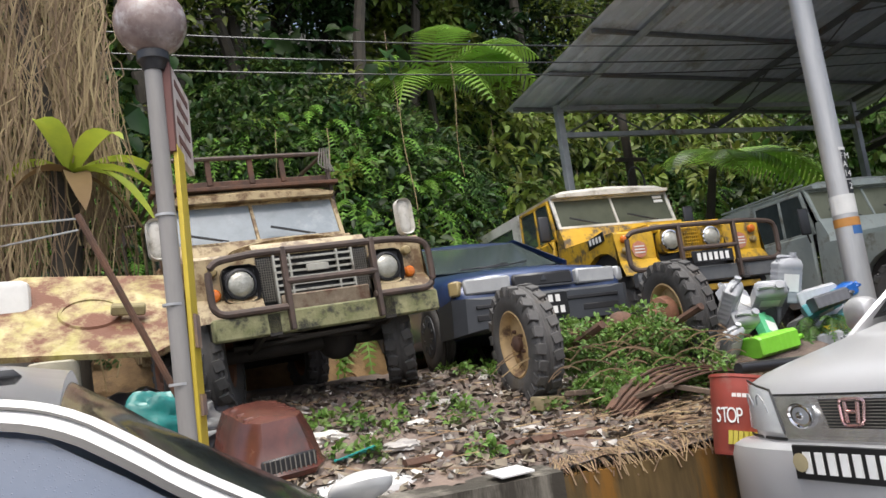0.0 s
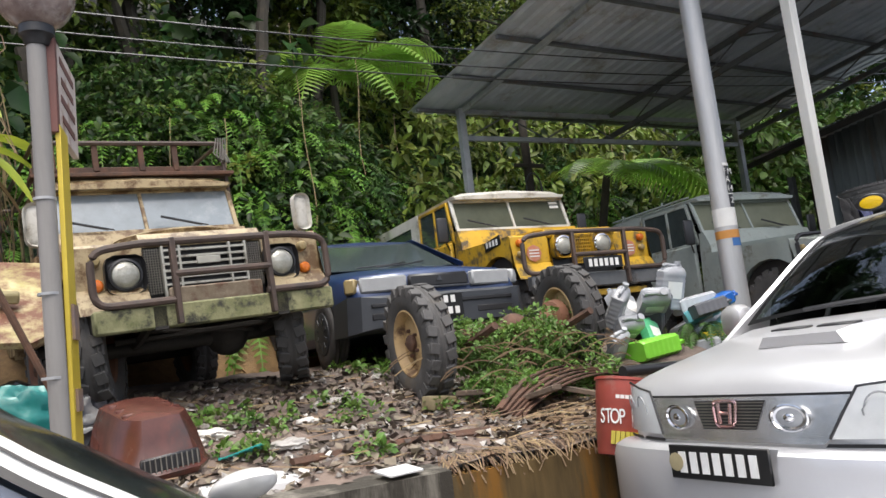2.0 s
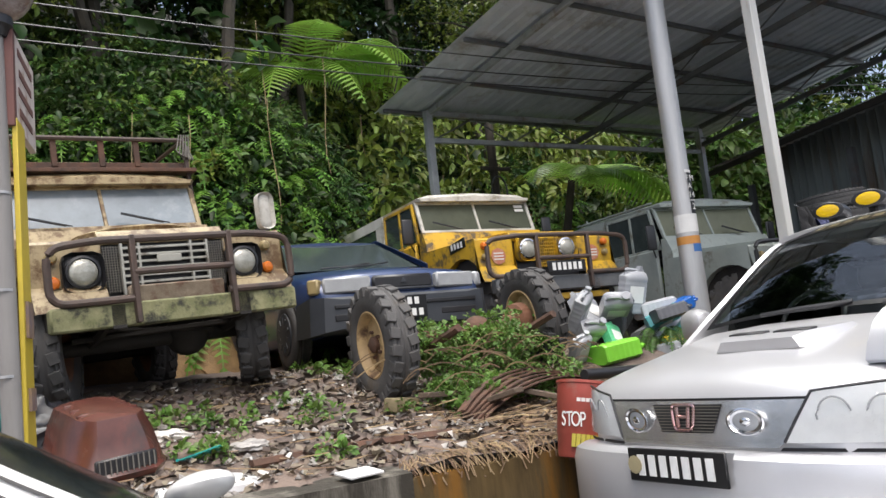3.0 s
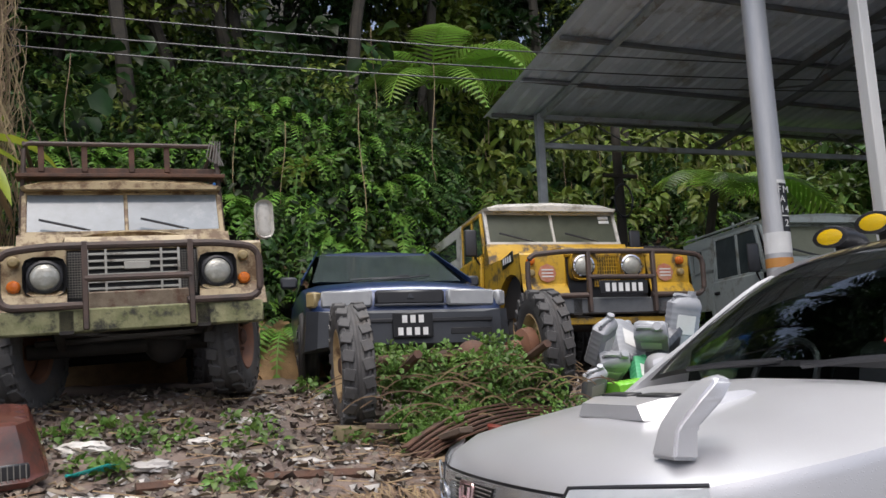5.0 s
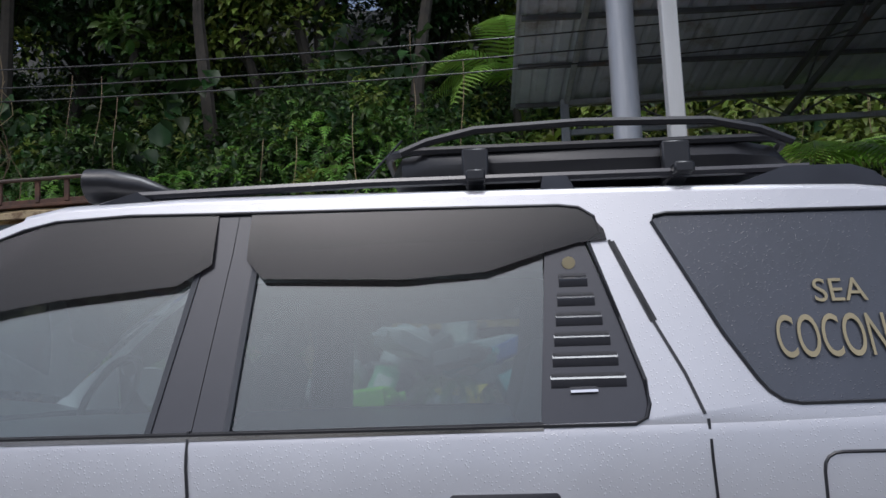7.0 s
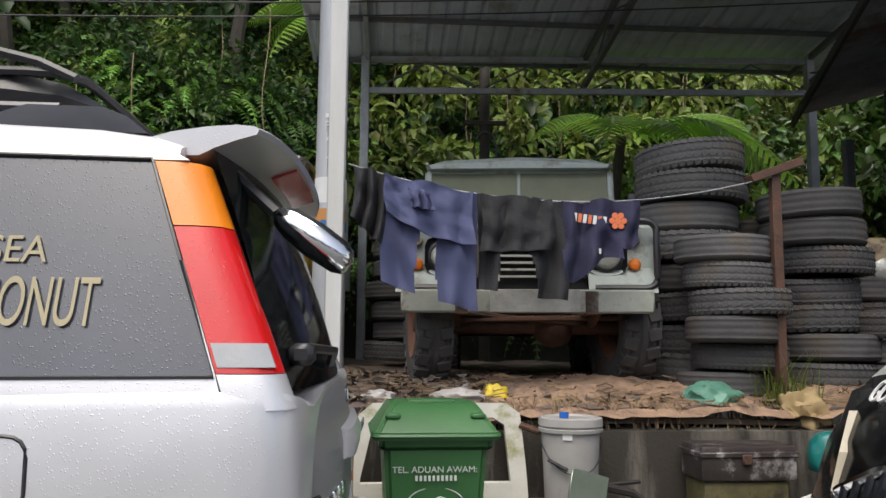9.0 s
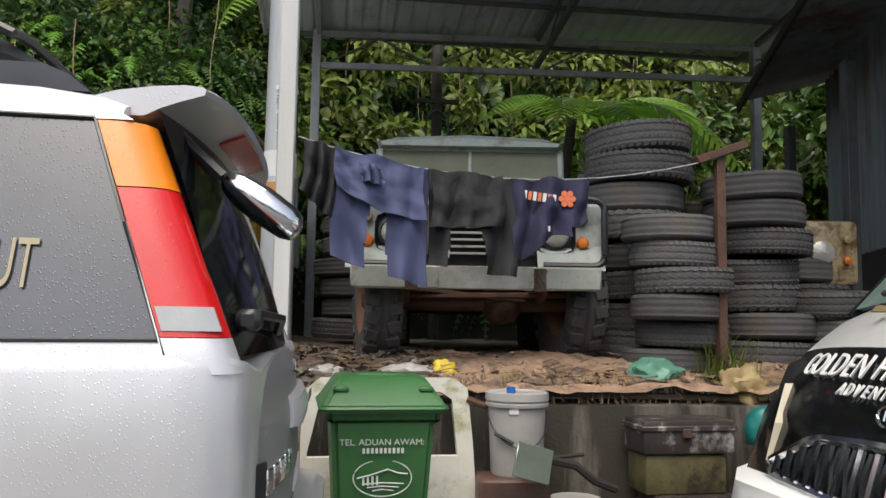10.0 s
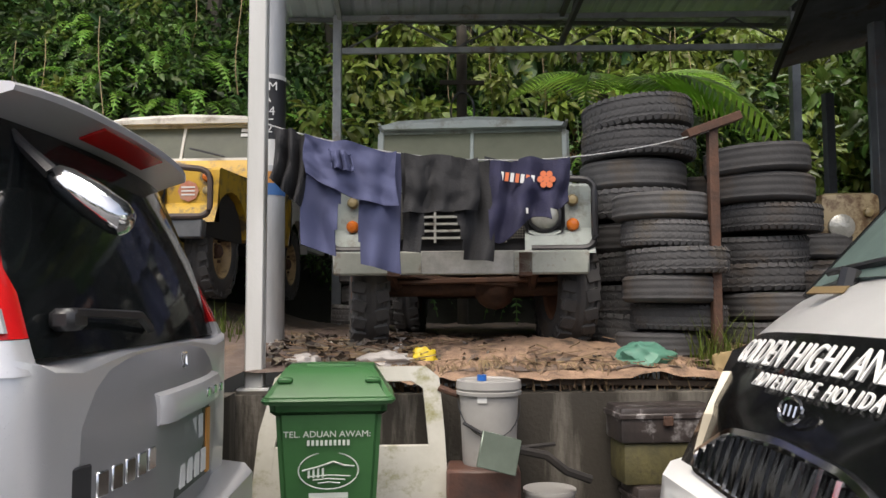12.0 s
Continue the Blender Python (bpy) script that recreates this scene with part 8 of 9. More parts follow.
BR = mat("brown_red_plastic", (0.12, 0.042, 0.03), (0.07, 0.026, 0.02), rough=0.25, scale=6, bump=0.05, spec=0.6, dirt=(0.05, 0.035, 0.03), dirt_amt=0.25)
t = thing("upturned_tub", "glossy brown-red moulded tub lying upside down on the dirt", "tub", pose(-3.42, 5.02, 0.78, 12, -4, 10) @ Matrix.Diagonal((0.80, 0.74, 1.0, 1)))
bm = BM()
loft(bm, [[(sx * w, y0 + sy * l, z) for sx, sy in ((-1, -0.7), (-0.6, -1), (0.6, -1), (1, -0.7), (1, 0.8), (0.7, 1), (-0.7, 1), (-1, 0.8))] for z, w, l, y0 in ((0.02, 0.27, 0.40, 0), (0.05, 0.285, 0.415, 0), (0.07, 0.265, 0.39, 0), (0.20, 0.23, 0.35, 0.03), (0.29, 0.19, 0.30, 0.05), (0.31, 0.10, 0.22, 0.06))])
part("shell", bm, BR, t)
for i in range(3):
    bm = BM()
    box(bm, (0, -0.10 + i * 0.15, 0.295), (0.36 - 0.02 * i, 0.035, 0.025), 0.008)
    part("rib", bm, BR, t)
bm = BM()
box(bm, (0, -0.380, 0.095), (0.36, 0.03, 0.075), 0.01, R(-12))
part("vent", bm, M["plastic"], t)
for i in range(11):
    bm = BM()
    box(bm, (-0.16 + i * 0.032, -0.398, 0.095), (0.006, 0.012, 0.07), 0, R(-12))
    part("vent_slat", bm, M["mesh"], t)

TEAL = col("teal_plastic", (0.02, 0.33, 0.30))
t = thing("basket_piece", "broken teal plastic basket side on the dirt", "basket", pose(-2.92, 5.02, top(-2.92, 5.02) + 0.02, -14, 8, 62))
bm = BM()
for i in range(11):
    box(bm, (-0.15 + i * 0.03, 0, 0), (0.012, 0.2, 0.006))
for i in range(8):
    box(bm, (0, -0.1 + i * 0.028, 0), (0.31, 0.012, 0.006))
part("lattice", bm, TEAL, t)
bm = BM()
tube(bm, [(-0.17, 0.11, 0.0), (0.17, 0.11, 0.0), (0.17, -0.11, 0.0)], 0.008, 5)
part("rim", bm, TEAL, t)

bm = BM()
box(bm, (0, 0, 0.04), (0.25, 0.11, 0.085), 0.012, seg=2)
solid("concrete_block", bm, mat("mossy_block", (0.27, 0.22, 0.12), (0.17, 0.14, 0.08), rough=0.85, scale=8, bump=0.5), "mossy concrete block lying on the dirt", "block", pose(-1.58, 5.28, top(-1.58, 5.28), 8, 4, 24))
bm = BM()
tube(bm, [(-0.62 + 0.13 * i, 0.10 * math.sin(i / 9 * math.pi), 0.03) for i in range(10)], 0.032, 6)
solid("curved_beam", bm, M["rust"], "rusty curved channel half buried by the wall", "beam", pose(-2.15, 4.72, top(-2.15, 4.72), 0, 0, -4))
bm = BM()
loft(bm, [[(x * k, y * k * 0.6, z) for x, y in ((-0.3, -0.2), (0.25, -0.26), (0.36, 0.0), (0.3, 0.2), (-0.2, 0.24))] for z, k in ((0.0, 1.0), (0.03, 0.95), (0.05, 0.6))])
solid("car_fender", bm, col("white_scrap", (0.72, 0.72, 0.72), 0.35), "curved white car fender piece lying at the wall", "fender", pose(-3.05, 4.62, 0.64, 6, 2, 14))
bm = BM()
box(bm, (0, 0, 0.02), (0.20, 0.14, 0.012), 0.003)
solid("white_packet", bm, M["label_white"], "white plastic packet with a green ring", "packet", pose(-2.40, 4.30, 0.615, 8, 0, 10))

# leaf springs and planks
for i in range(6):
    bm = BM()
    y0 = 0.045 * i
    pts = [(-0.62 + k * 0.155, y0 + 0.015 * math.sin(i + k), 0.11 * (1 - ((k - 4) / 4) ** 2) + 0.02 * i) for k in range(9)]
    loft(bm, [[(x, y + dy, z + dz) for dy, dz in ((-0.03, -0.005), (0.03, -0.005), (0.03, 0.005), (-0.03, 0.005))] for x, y, z in pts])
    solid("leaf_spring", bm, M["rust"], "rusty leaf spring blade in a scrap heap", "leaf spring", pose(-0.72, 4.92, top(-0.7, 4.92) + 0.06, -6, -7, 12 + 2 * i), group="leaf springs")
for x, y, rx, ry, rz, L in ((-1.15, 4.95, 0, 12, 100, 0.62), (-0.72, 4.85, 0, 16, -42, 0.6), (-1.3, 5.15, 0, 4, 20, 0.5), (0.35, 4.75, 0, 3, 6, 1.3), (-0.2, 4.72, 0, 5, -8, 0.9), (1.3, 5.0, 0, 3, 24, 0.8)):
    bm = BM()
    box(bm, (0, 0, 0), (L, 0.085, 0.035), 0.005)
    solid("plank", bm, M["wood"], "dark weathered timber plank on the scrap heap", "plank", pose(x, y, top(x, y) + 0.09, rx, ry, rz), group="planks")
for x, y, rz, L, z in ((0.25, 4.78, 5, 1.5, 0.20), (0.55, 4.95, 9, 1.1, 0.12)):
    bm = BM()
    rod(bm, (-L / 2, 0, 0), (L / 2, 0, 0), 0.038, 12)
    solid("black_pipe", bm, M["plastic"], "black exhaust pipe across the scrap heap", "pipe", pose(x, y, top(x, y) + z, 0, 2, rz), group="pipes")
# red drum
drum = thing("oil_drum", "upturned red oil pail with white lettering", "drum", pose(-1.08, 4.17, 0.50, 0, 14, 0))
bm = BM()
lathe(bm, [(0.0, 0.0), (0.135, 0.0), (0.14, 0.015), (0.15, 0.12), (0.155, 0.13), (0.158, 0.25), (0.163, 0.26), (0.17, 0.40), (0.178, 0.405), (0.178, 0.42), (0.0, 0.42)], 32)
part("shell", bm, mat("faded_red_drum", (0.36, 0.07, 0.05), (0.26, 0.055, 0.04), rough=0.45, scale=5, bump=0.04, dirt=(0.3, 0.16, 0.12), dirt_amt=0.3), drum)
for ch, a in zip("STOP OIL", np.linspace(-178, -82, 8)):
    if ch != " ":
        words("letter", ch, 0.115, M["label_white"], drum, Matrix.Translation((0.163 * math.cos(radians(a)), 0.163 * math.sin(radians(a)), 0.20)) @ R(0, 0, a + 90) @ R(90) @ R(0, 0, 6), 0.002, "CENTER", 0.6)
for a, z, mt in ((-130, 0.09, "yellow_mark"), (-125, 0.31, "white_mark")):
    bm = BM()
    for k in range(6):
        b = radians(a - 22 + 9 * k)
        box(bm, (0.157 * math.cos(b), 0.157 * math.sin(b), z), (0.018, 0.022, 0.07 if "yellow" in mt else 0.02), 0, R(0, 0, math.degrees(b)))
    part("printed_mark", bm, col(mt, (0.5, 0.42, 0.05) if "yellow" in mt else (0.7, 0.65, 0.62)), drum)
g = thing("gearbox_casing", "broken grey gearbox casing propped under the red drum", "gearbox", pose(-0.95, 4.10, 0.0, 0, 0, 20))
bm = BM()
box(bm, (0, 0, 0.16), (0.34, 0.24, 0.32), 0.05, seg=2)
box(bm, (0.0, 0.02, 0.40), (0.26, 0.2, 0.2), 0.04, seg=2)
rod(bm, (-0.25, -0.05, 0.22), (0.2, -0.05, 0.25), 0.07, 12)
part("casing", bm, mat("dull_aluminium", (0.26, 0.26, 0.25), (0.14, 0.14, 0.135), rough=0.5, metal=0.4, bump=0.3, scale=7), g)
for k in range(4):
    bm = BM()
    box(bm, (-0.13 + k * 0.09, -0.135, 0.2), (0.018, 0.05, 0.2), 0.004)
    part("rib", bm, M["rust"], g)

# ---- heap of oil bottles ----
def bottle(x, y, z, m, w, d, h, mt, label, cap=None, ribs=6):
    t = thing("oil_bottle", label, "bottle", Matrix.Translation((x, y, z)) @ m, group="heap of oil bottles")
    bm = BM()
    secs = []
    def ring(zz, k, ox=0.0):
        a, b = w / 2 * k, d / 2 * k
        c = 0.28
        return [(ox + sx * a * kx, sy * b * ky, zz) for sx, sy, kx, ky in ((-1, -1, 1, 1 - c), (-1, -1, 1 - c, 1), (1, -1, 1 - c, 1), (1, -1, 1, 1 - c), (1, 1, 1, 1 - c), (1, 1, 1 - c, 1), (-1, 1, 1 - c, 1), (-1, 1, 1, 1 - c))]
    secs.append(ring(0, 0.92))
    secs.append(ring(0.012, 1.0))
    for i in range(ribs):
        z0 = 0.03 + (h * 0.68) * i / ribs
        secs += [ring(z0, 1.0), ring(z0 + h * 0.05, 0.965), ring(z0 + h * 0.075, 1.0)]
    secs += [ring(h * 0.80, 1.0), ring(h * 0.90, 0.72, w * 0.08), ring(h * 0.93, 0.36, w * 0.20), ring(h * 0.98, 0.32, w * 0.20)]
    loft(bm, secs)
    part("body", bm, mt, t)
    bm = BM()
    rod(bm, (w * 0.20, 0, h * 0.965), (w * 0.20, 0, h * 1.05), w * 0.13, 12)
    part("cap", bm, cap or mt, t)
    bm = BM()
    tube(bm, rounded([(-w * 0.38, 0, h * 0.78), (-w * 0.40, 0, h * 0.96), (w * 0.1, 0, h * 0.95)], 0.03, 3), w * 0.07, 6)
    part("handle", bm, mt, t)
    bm = BM()
    box(bm, (0.0, -d / 2 - 0.001, h * 0.42), (w * 0.62, 0.003, h * 0.36), 0.001)
    part("label_patch", bm, M["label_white"] if ribs != 5 else M["plastic"], t)


GR = col("grey_bottle", (0.36, 0.375, 0.40), 0.35)
GR2 = col("dark_grey_bottle", (0.13, 0.135, 0.15), 0.35)
GN, MINT = col("lime_bottle", (0.22, 0.60, 0.05), 0.35), col("mint_bottle", (0.10, 0.45, 0.22), 0.35)
BL, CY, YE = col("blue_bottle", (0.02, 0.13, 0.48), 0.35), col("cyan_bottle", (0.12, 0.42, 0.46), 0.35), col("yellow_pack", (0.75, 0.56, 0.03), 0.35)
WH = col("pale_bottle", (0.5, 0.52, 0.55), 0.35)
for x, y, z, rx, ry, rz, s, mt, lb in (
        (0.30, 5.62, 1.12, 62, 10, -20, 1.0, GR, "grey plastic oil bottle on the heap"), (0.55, 5.66, 1.22, -35, 30, 20, 1.25, GR, "ribbed grey oil can on the heap"),
        (0.72, 5.60, 1.24, 20, 55, 30, 1.15, GR2, "dark grey oil can with a black label"), (0.98, 5.66, 1.34, 12, 8, -10, 1.1, GR, "upright grey oil can with a handle"),
        (1.02, 5.58, 1.12, 70, 40, 60, 1.15, GR, "ribbed grey oil can lying down"), (1.30, 5.72, 1.18, 78, 20, 70, 1.0, WH, "pale oil bottle on the heap"),
        (0.18, 5.30, 1.02, 84, 12, 76, 1.25, GN, "lime green ribbed bottle lying on the heap"), (0.46, 5.34, 1.04, -30, 24, 15, 0.8, MINT, "mint green bottle end on the heap"),
        (1.26, 5.40, 1.10, 60, 36, 60, 1.05, CY, "pale cyan detergent bottle"), (1.40, 5.28, 1.02, 80, 10, 72, 1.1, BL, "blue oil bottle lying on the heap"),
        (0.12, 5.45, 1.0, 40, -20, 10, 0.75, WH, "small pale bottle at the heap's foot"), (0.60, 5.74, 1.14, 70, 0, -40, 1.0, GR2, "dark oil bottle beneath the heap"),
        (0.85, 5.40, 0.98, 84, 0, 20, 1.0, GR, "grey oil bottle at the bottom of the heap"), (0.42, 5.55, 0.98, 85, 0, 80, 1.0, WH, "pale bottle beneath the heap"), (0.22, 5.55, 1.26, 30, -25, 40, 0.95, GR, "grey oil bottle leaning on the heap"), (0.72, 5.60, 1.36, 74, 15, -50, 1.1, GR, "ribbed grey oil can on top of the heap"), (1.08, 5.66, 1.34, 82, 5, 62, 1.1, WH, "pale ribbed bottle on top of the heap"), (0.95, 5.45, 1.22, 66, 30, 20, 0.95, CY, "pale cyan bottle on the heap"), (1.52, 5.46, 1.12, 72, 12, 80, 0.95, BL, "blue oil bottle near the lamp pole"), (0.88, 5.30, 1.28, 78, 30, 35, 0.9, GR2, "dark grey bottle lying across the heap"), (1.22, 5.50, 1.30, 70, -10, 75, 0.9, BL, "blue oil bottle on top of the heap"),
        (1.15, 5.62, 0.96, 85, 0, 110, 1.0, GR2, "dark bottle at the heap's back"), (0.86, 5.78, 1.36, 40, 30, 30, 0.7, BL, "small blue and white bottle"), (1.72, 5.75, 1.0, 60, 20, 40, 0.8, BL, "blue bottle beside the lamp pole"), (1.86, 5.62, 1.0, 80, 0, 20, 0.8, GN, "lime bottle beside the lamp pole")):
    bottle(x, y, z, R(0, 0, rz) @ R(rx, 0, 0) @ R(0, ry, 0), 0.21 * s, 0.125 * s, 0.36 * s, mt, lb, None, 5 if mt is GR2 else 6)
for x, y, z, rz in ((1.62, 5.36, 1.13, 10), (1.02, 5.22, 1.00, -12)):
    bm = BM()
    loft(bm, [[(-0.15, -0.08, 0), (0.15, -0.09, 0.02), (0.16, 0.09, 0.0), (-0.14, 0.08, 0.01)], [(-0.13, -0.07, 0.07), (0.12, -0.08, 0.10), (0.13, 0.07, 0.09), (-0.12, 0.07, 0.06)], [(-0.16, -0.03, 0.12), (0.17, -0.02, 0.14), (0.17, 0.0, 0.14), (-0.16, 0.0, 0.12)]])
    solid("yellow_packet", bm, YE, "crumpled yellow plastic packet on the bottle heap", "packet", pose(x, y, z, 20, 0, rz), group="packets")
P = [(0.92 + 0.12 * rng.normal(), 5.25 + 0.05 * rng.normal(), 1.12 + 0.05 * rng.normal()) for i in range(10)]
fern_patch("heap_fern", P, 0.28, M["ferndark"], "small fern growing through the bottle heap", 5)
# dirt mound under the heap
bm = BM()
bmesh.ops.create_icosphere(bm, subdivisions=4, radius=1.0, matrix=pose(0.85, 5.5, 0.82) @ Matrix.Diagonal((0.95, 0.45, 0.24, 1)))
for v in bm.verts:
    v.co += v.co.normalized() * 0.03 * noise.noise(v.co * 7)
solid("dirt_mound", bm, M["soil"], "mound of dark dirt under the bottles", "mound")

# ---- left corner: old bonnet, tank, rod, bags ----
MB = mat("mossy_panel_paint", (0.50, 0.42, 0.26), (0.30, 0.27, 0.07), rough=0.7, scale=4.5, bump=0.25, dirt=(0.14, 0.055, 0.03), dirt_amt=0.62, dirt_scale=2.6)
t = thing("old_bonnet", "mossy rust-stained car bonnet laid on old drums", "bonnet", Matrix.Translation((-4.22, 5.84, 1.76)) @ R(36, 4, -4))
bm = BM()
loft(bm, [[(-0.56, -0.40, z), (-0.50, -0.46, z), (0.38, -0.46, z), (0.44, -0.40, z), (0.46, 0.40, z), (0.40, 0.46, z), (-0.44, 0.46, z), (-0.50, 0.40, z)] for z in (-0.025, 0.0, 0.012)])
part("panel", bm, MB, t)
bm = BM()
tube(bm, [(0.0 + 0.17 * math.cos(a), -0.02 + 0.17 * math.sin(a), 0.014) for a in np.linspace(0, math.tau, 25)[:-1]], 0.012, 5, True)
part("dish_ring", bm, MB, t)
bm = BM()
box(bm, (0, 0, 0.03), (0.19, 0.085, 0.06), 0.01)
solid("brick", bm, mat("mossy_brick", (0.28, 0.24, 0.12), (0.18, 0.15, 0.08), rough=0.9, bump=0.4), "mossy brick weighing down the old bonnet", "brick", Matrix.Translation((-4.02, 5.72, 1.725)) @ R(20, 4, -4))
bm = BM()
lathe(bm, [(0.0, 0.0), (0.13, 0.0), (0.13, 0.62), (0.12, 0.63), (0.0, 0.63)], 24)
solid("concrete_pillar", bm, mat("pale_pillar", (0.45, 0.42, 0.34), (0.3, 0.28, 0.2), rough=0.8, bump=0.2, dirt=(0.2, 0.19, 0.1), dirt_amt=0.3), "pale round concrete pillar under the old bonnet", "pillar", pose(-4.42, 5.55, 0.85))
bm = BM()
box(bm, (0, 0, 0.5), (0.9, 0.5, 1.1), 0.05, seg=2)
solid("water_tank", bm, col("white_tank", (0.68, 0.68, 0.66), 0.5, dirt=(0.4, 0.38, 0.3), dirt_amt=0.3), "white plastic tank behind the old bonnet", "tank", pose(-5.0, 6.1, 0.95, 0, 0, 4))
bm = BM()
rod(bm, (-4.25, 5.15, 2.20), (-3.80, 5.05, 1.12), 0.018, 8)
solid("iron_rod", bm, M["rust"], "rusty iron rod leaning over the bonnet", "rod")
for p, e in (((-4.25, 5.15, 2.18), (-5.6, 5.6, 2.28)), ((-4.25, 5.15, 2.12), (-5.6, 5.6, 2.05))):
    bm = BM()
    tube(bm, [p, ((p[0] + e[0]) / 2, (p[1] + e[1]) / 2, (p[2] + e[2]) / 2 - 0.04), e], 0.006, 5)
    solid("wire", bm, M["frame"], "slack grey wire tied to the iron rod", "wire", group="wires")


def crumpled(name, c, s, mt, label, category, seed, amp=0.35):
    bm = BM()
    bmesh.ops.create_icosphere(bm, subdivisions=4, radius=1.0)
    off = Vector((seed * 3.1, seed * 1.7, seed))
    for v in bm.verts:
        k = 1 + amp * noise.noise(v.co * 2.2 + off) + amp * 0.5 * abs(noise.noise(v.co * 5 + off))
        v.co = Vector((v.co.x * s[0] * k, v.co.y * s[1] * k, max(v.co.z, -0.5) * s[2] * k))
    return solid(name, bm, mt, label, category, pose(*c))


TB = mat("teal_sheet", (0.02, 0.22, 0.20), (0.015, 0.14, 0.13), rough=0.3, bump=0.1, scale=5)
crumpled("plastic_sheet", (-3.96, 5.38, 1.08), (0.20, 0.08, 0.16), TB, "crumpled teal plastic sheet beside the bonnet", "plastic sheet", 2)
BK = mat("black_bag", (0.02, 0.02, 0.024), rough=0.3, bump=0.15)
for i, (x, y, s) in enumerate(((-4.0, 5.75, 0.28), (-4.3, 5.2, 0.2), (-3.75, 5.3, 0.16), (-3.7, 5.6, 0.2))):
    crumpled("refuse_bag", (x, y, top(x, y) + s * 0.35), (s, s * 0.8, s * 0.75), BK, "crumpled black refuse bag by the bonnet", "bag", 5 + i)
crumpled("plastic_bag", (4.60, 5.05, 0.84), (0.15, 0.09, 0.09), mat("mint_bag", (0.18, 0.42, 0.30), (0.12, 0.3, 0.22), rough=0.3, bump=0.1, transl=0.3), "crumpled pale green plastic bag on the dirt", "plastic bag", 11)
crumpled("rag", (3.12, 5.06, 0.84), (0.14, 0.08, 0.05), M["paper"], "crumpled pale rag on the dirt", "rag", 14)
crumpled("rag", (2.66, 5.05, 0.82), (0.09, 0.07, 0.06), M["paper"], "crumpled pale rag by the white post", "rag", 15)
crumpled("yellow_wrapper", (3.34, 5.10, 0.84), (0.07, 0.04, 0.07), YE, "crumpled yellow wrapper under the grey vehicle", "wrapper", 16)
crumpled("sack", (5.10, 4.95, 0.76), (0.14, 0.12, 0.13), mat("tan_sack", (0.42, 0.31, 0.15), rough=0.8), "small tan sack on the wall", "sack", 18)
crumpled("teal_tub", (5.06, 4.64, 0.56), (0.10, 0.10, 0.14), TB, "teal plastic tub behind the van", "tub", 19, 0.1)
for i, (x, y, s) in enumerate(((-2.7, 5.0, 0.07), (-2.45, 5.35, 0.05), (-1.9, 4.95, 0.05), (-3.05, 5.3, 0.08), (-1.2, 5.0, 0.06), (-2.2, 5.6, 0.06))):
    crumpled("litter_bag", (x, y, top(x, y) + 0.01), (s * 1.5, s, s * 0.5), M["paper"], "dirty pale plastic scrap trodden in the dirt", "litter", 30 + i)

# ---- tyre stacks ----
proto = {}
def stack(x, y, z0, n, r, w, jitter=0.045, lab="worn car tyre in a tall stack"):
    z = z0
    for i in range(n):
        rr = r * rng.uniform(0.95, 1.04)
        key = int(rng.integers(4))
        m = pose(x + rng.normal() * jitter, y + rng.normal() * jitter, z + w / 2, 90 + rng.normal() * 2.2, 90 + rng.normal() * 2.2, rng.uniform(0, 360))
        if key not in proto:
            proto[key] = solid("tyre", tyre_mesh(0.33, 0.2 - 0.004 * key, 0, 48, 0.988, (0, 34, 46, 0)[key]), M["tyre"], lab, "tyre", group="stacked tyres")
            ob = proto[key]
        else:
            ob = copy_thing(proto[key], m)
        ob.matrix_basis = m @ Matrix.Diagonal((w / 0.2 * 0.98, rr / 0.33, rr / 0.33, 1))
        ob["label"] = lab
        z += w


stack(4.83, 5.98, 0.87, 8, 0.385, 0.21, 0.035, "large worn truck tyre in a tall stack")
stack(4.80, 5.30, 0.83, 6, 0.29, 0.165)
stack(5.58, 5.68, 0.85, 7, 0.345, 0.19)
stack(6.12, 5.55, 0.85, 3, 0.33, 0.18)
stack(5.45, 6.25, 0.86, 6, 0.36, 0.20)
stack(6.3, 6.3, 0.86, 4, 0.36, 0.20)
stack(2.85, 9.0, 0.95, 8, 0.38, 0.21)

# iron post of the clothes line
tee = thing("line_post", "rusty iron post with a sloping crossbar", "post", pose(5.03, 5.05, 0))
bm = BM()
box(bm, (0, 0, 1.46), (0.055, 0.055, 1.44), 0.004)
part("upright", bm, M["rust"], tee)
bm = BM()
box(bm, (0.0, 0, 2.20), (0.34, 0.11, 0.05), 0.004, R(0, -20, 0))
part("crossbar", bm, M["rust"], tee)

# ---- clothes line ----
LA, LB = Vector((2.47, 4.92, 2.16)), Vector((5.0, 5.02, 2.16))
def line_pt(u):
    p = LA.lerp(LB, u)
    return p - Vector((0, 0, 0.30 * 4 * u * (1 - u) * 0.62))


bm = BM()
tube(bm, [line_pt(k / 24) for k in range(25)], 0.004, 5)
solid("clothes_line", bm, M["galv"], "thin wire clothes line between two posts", "clothes line")


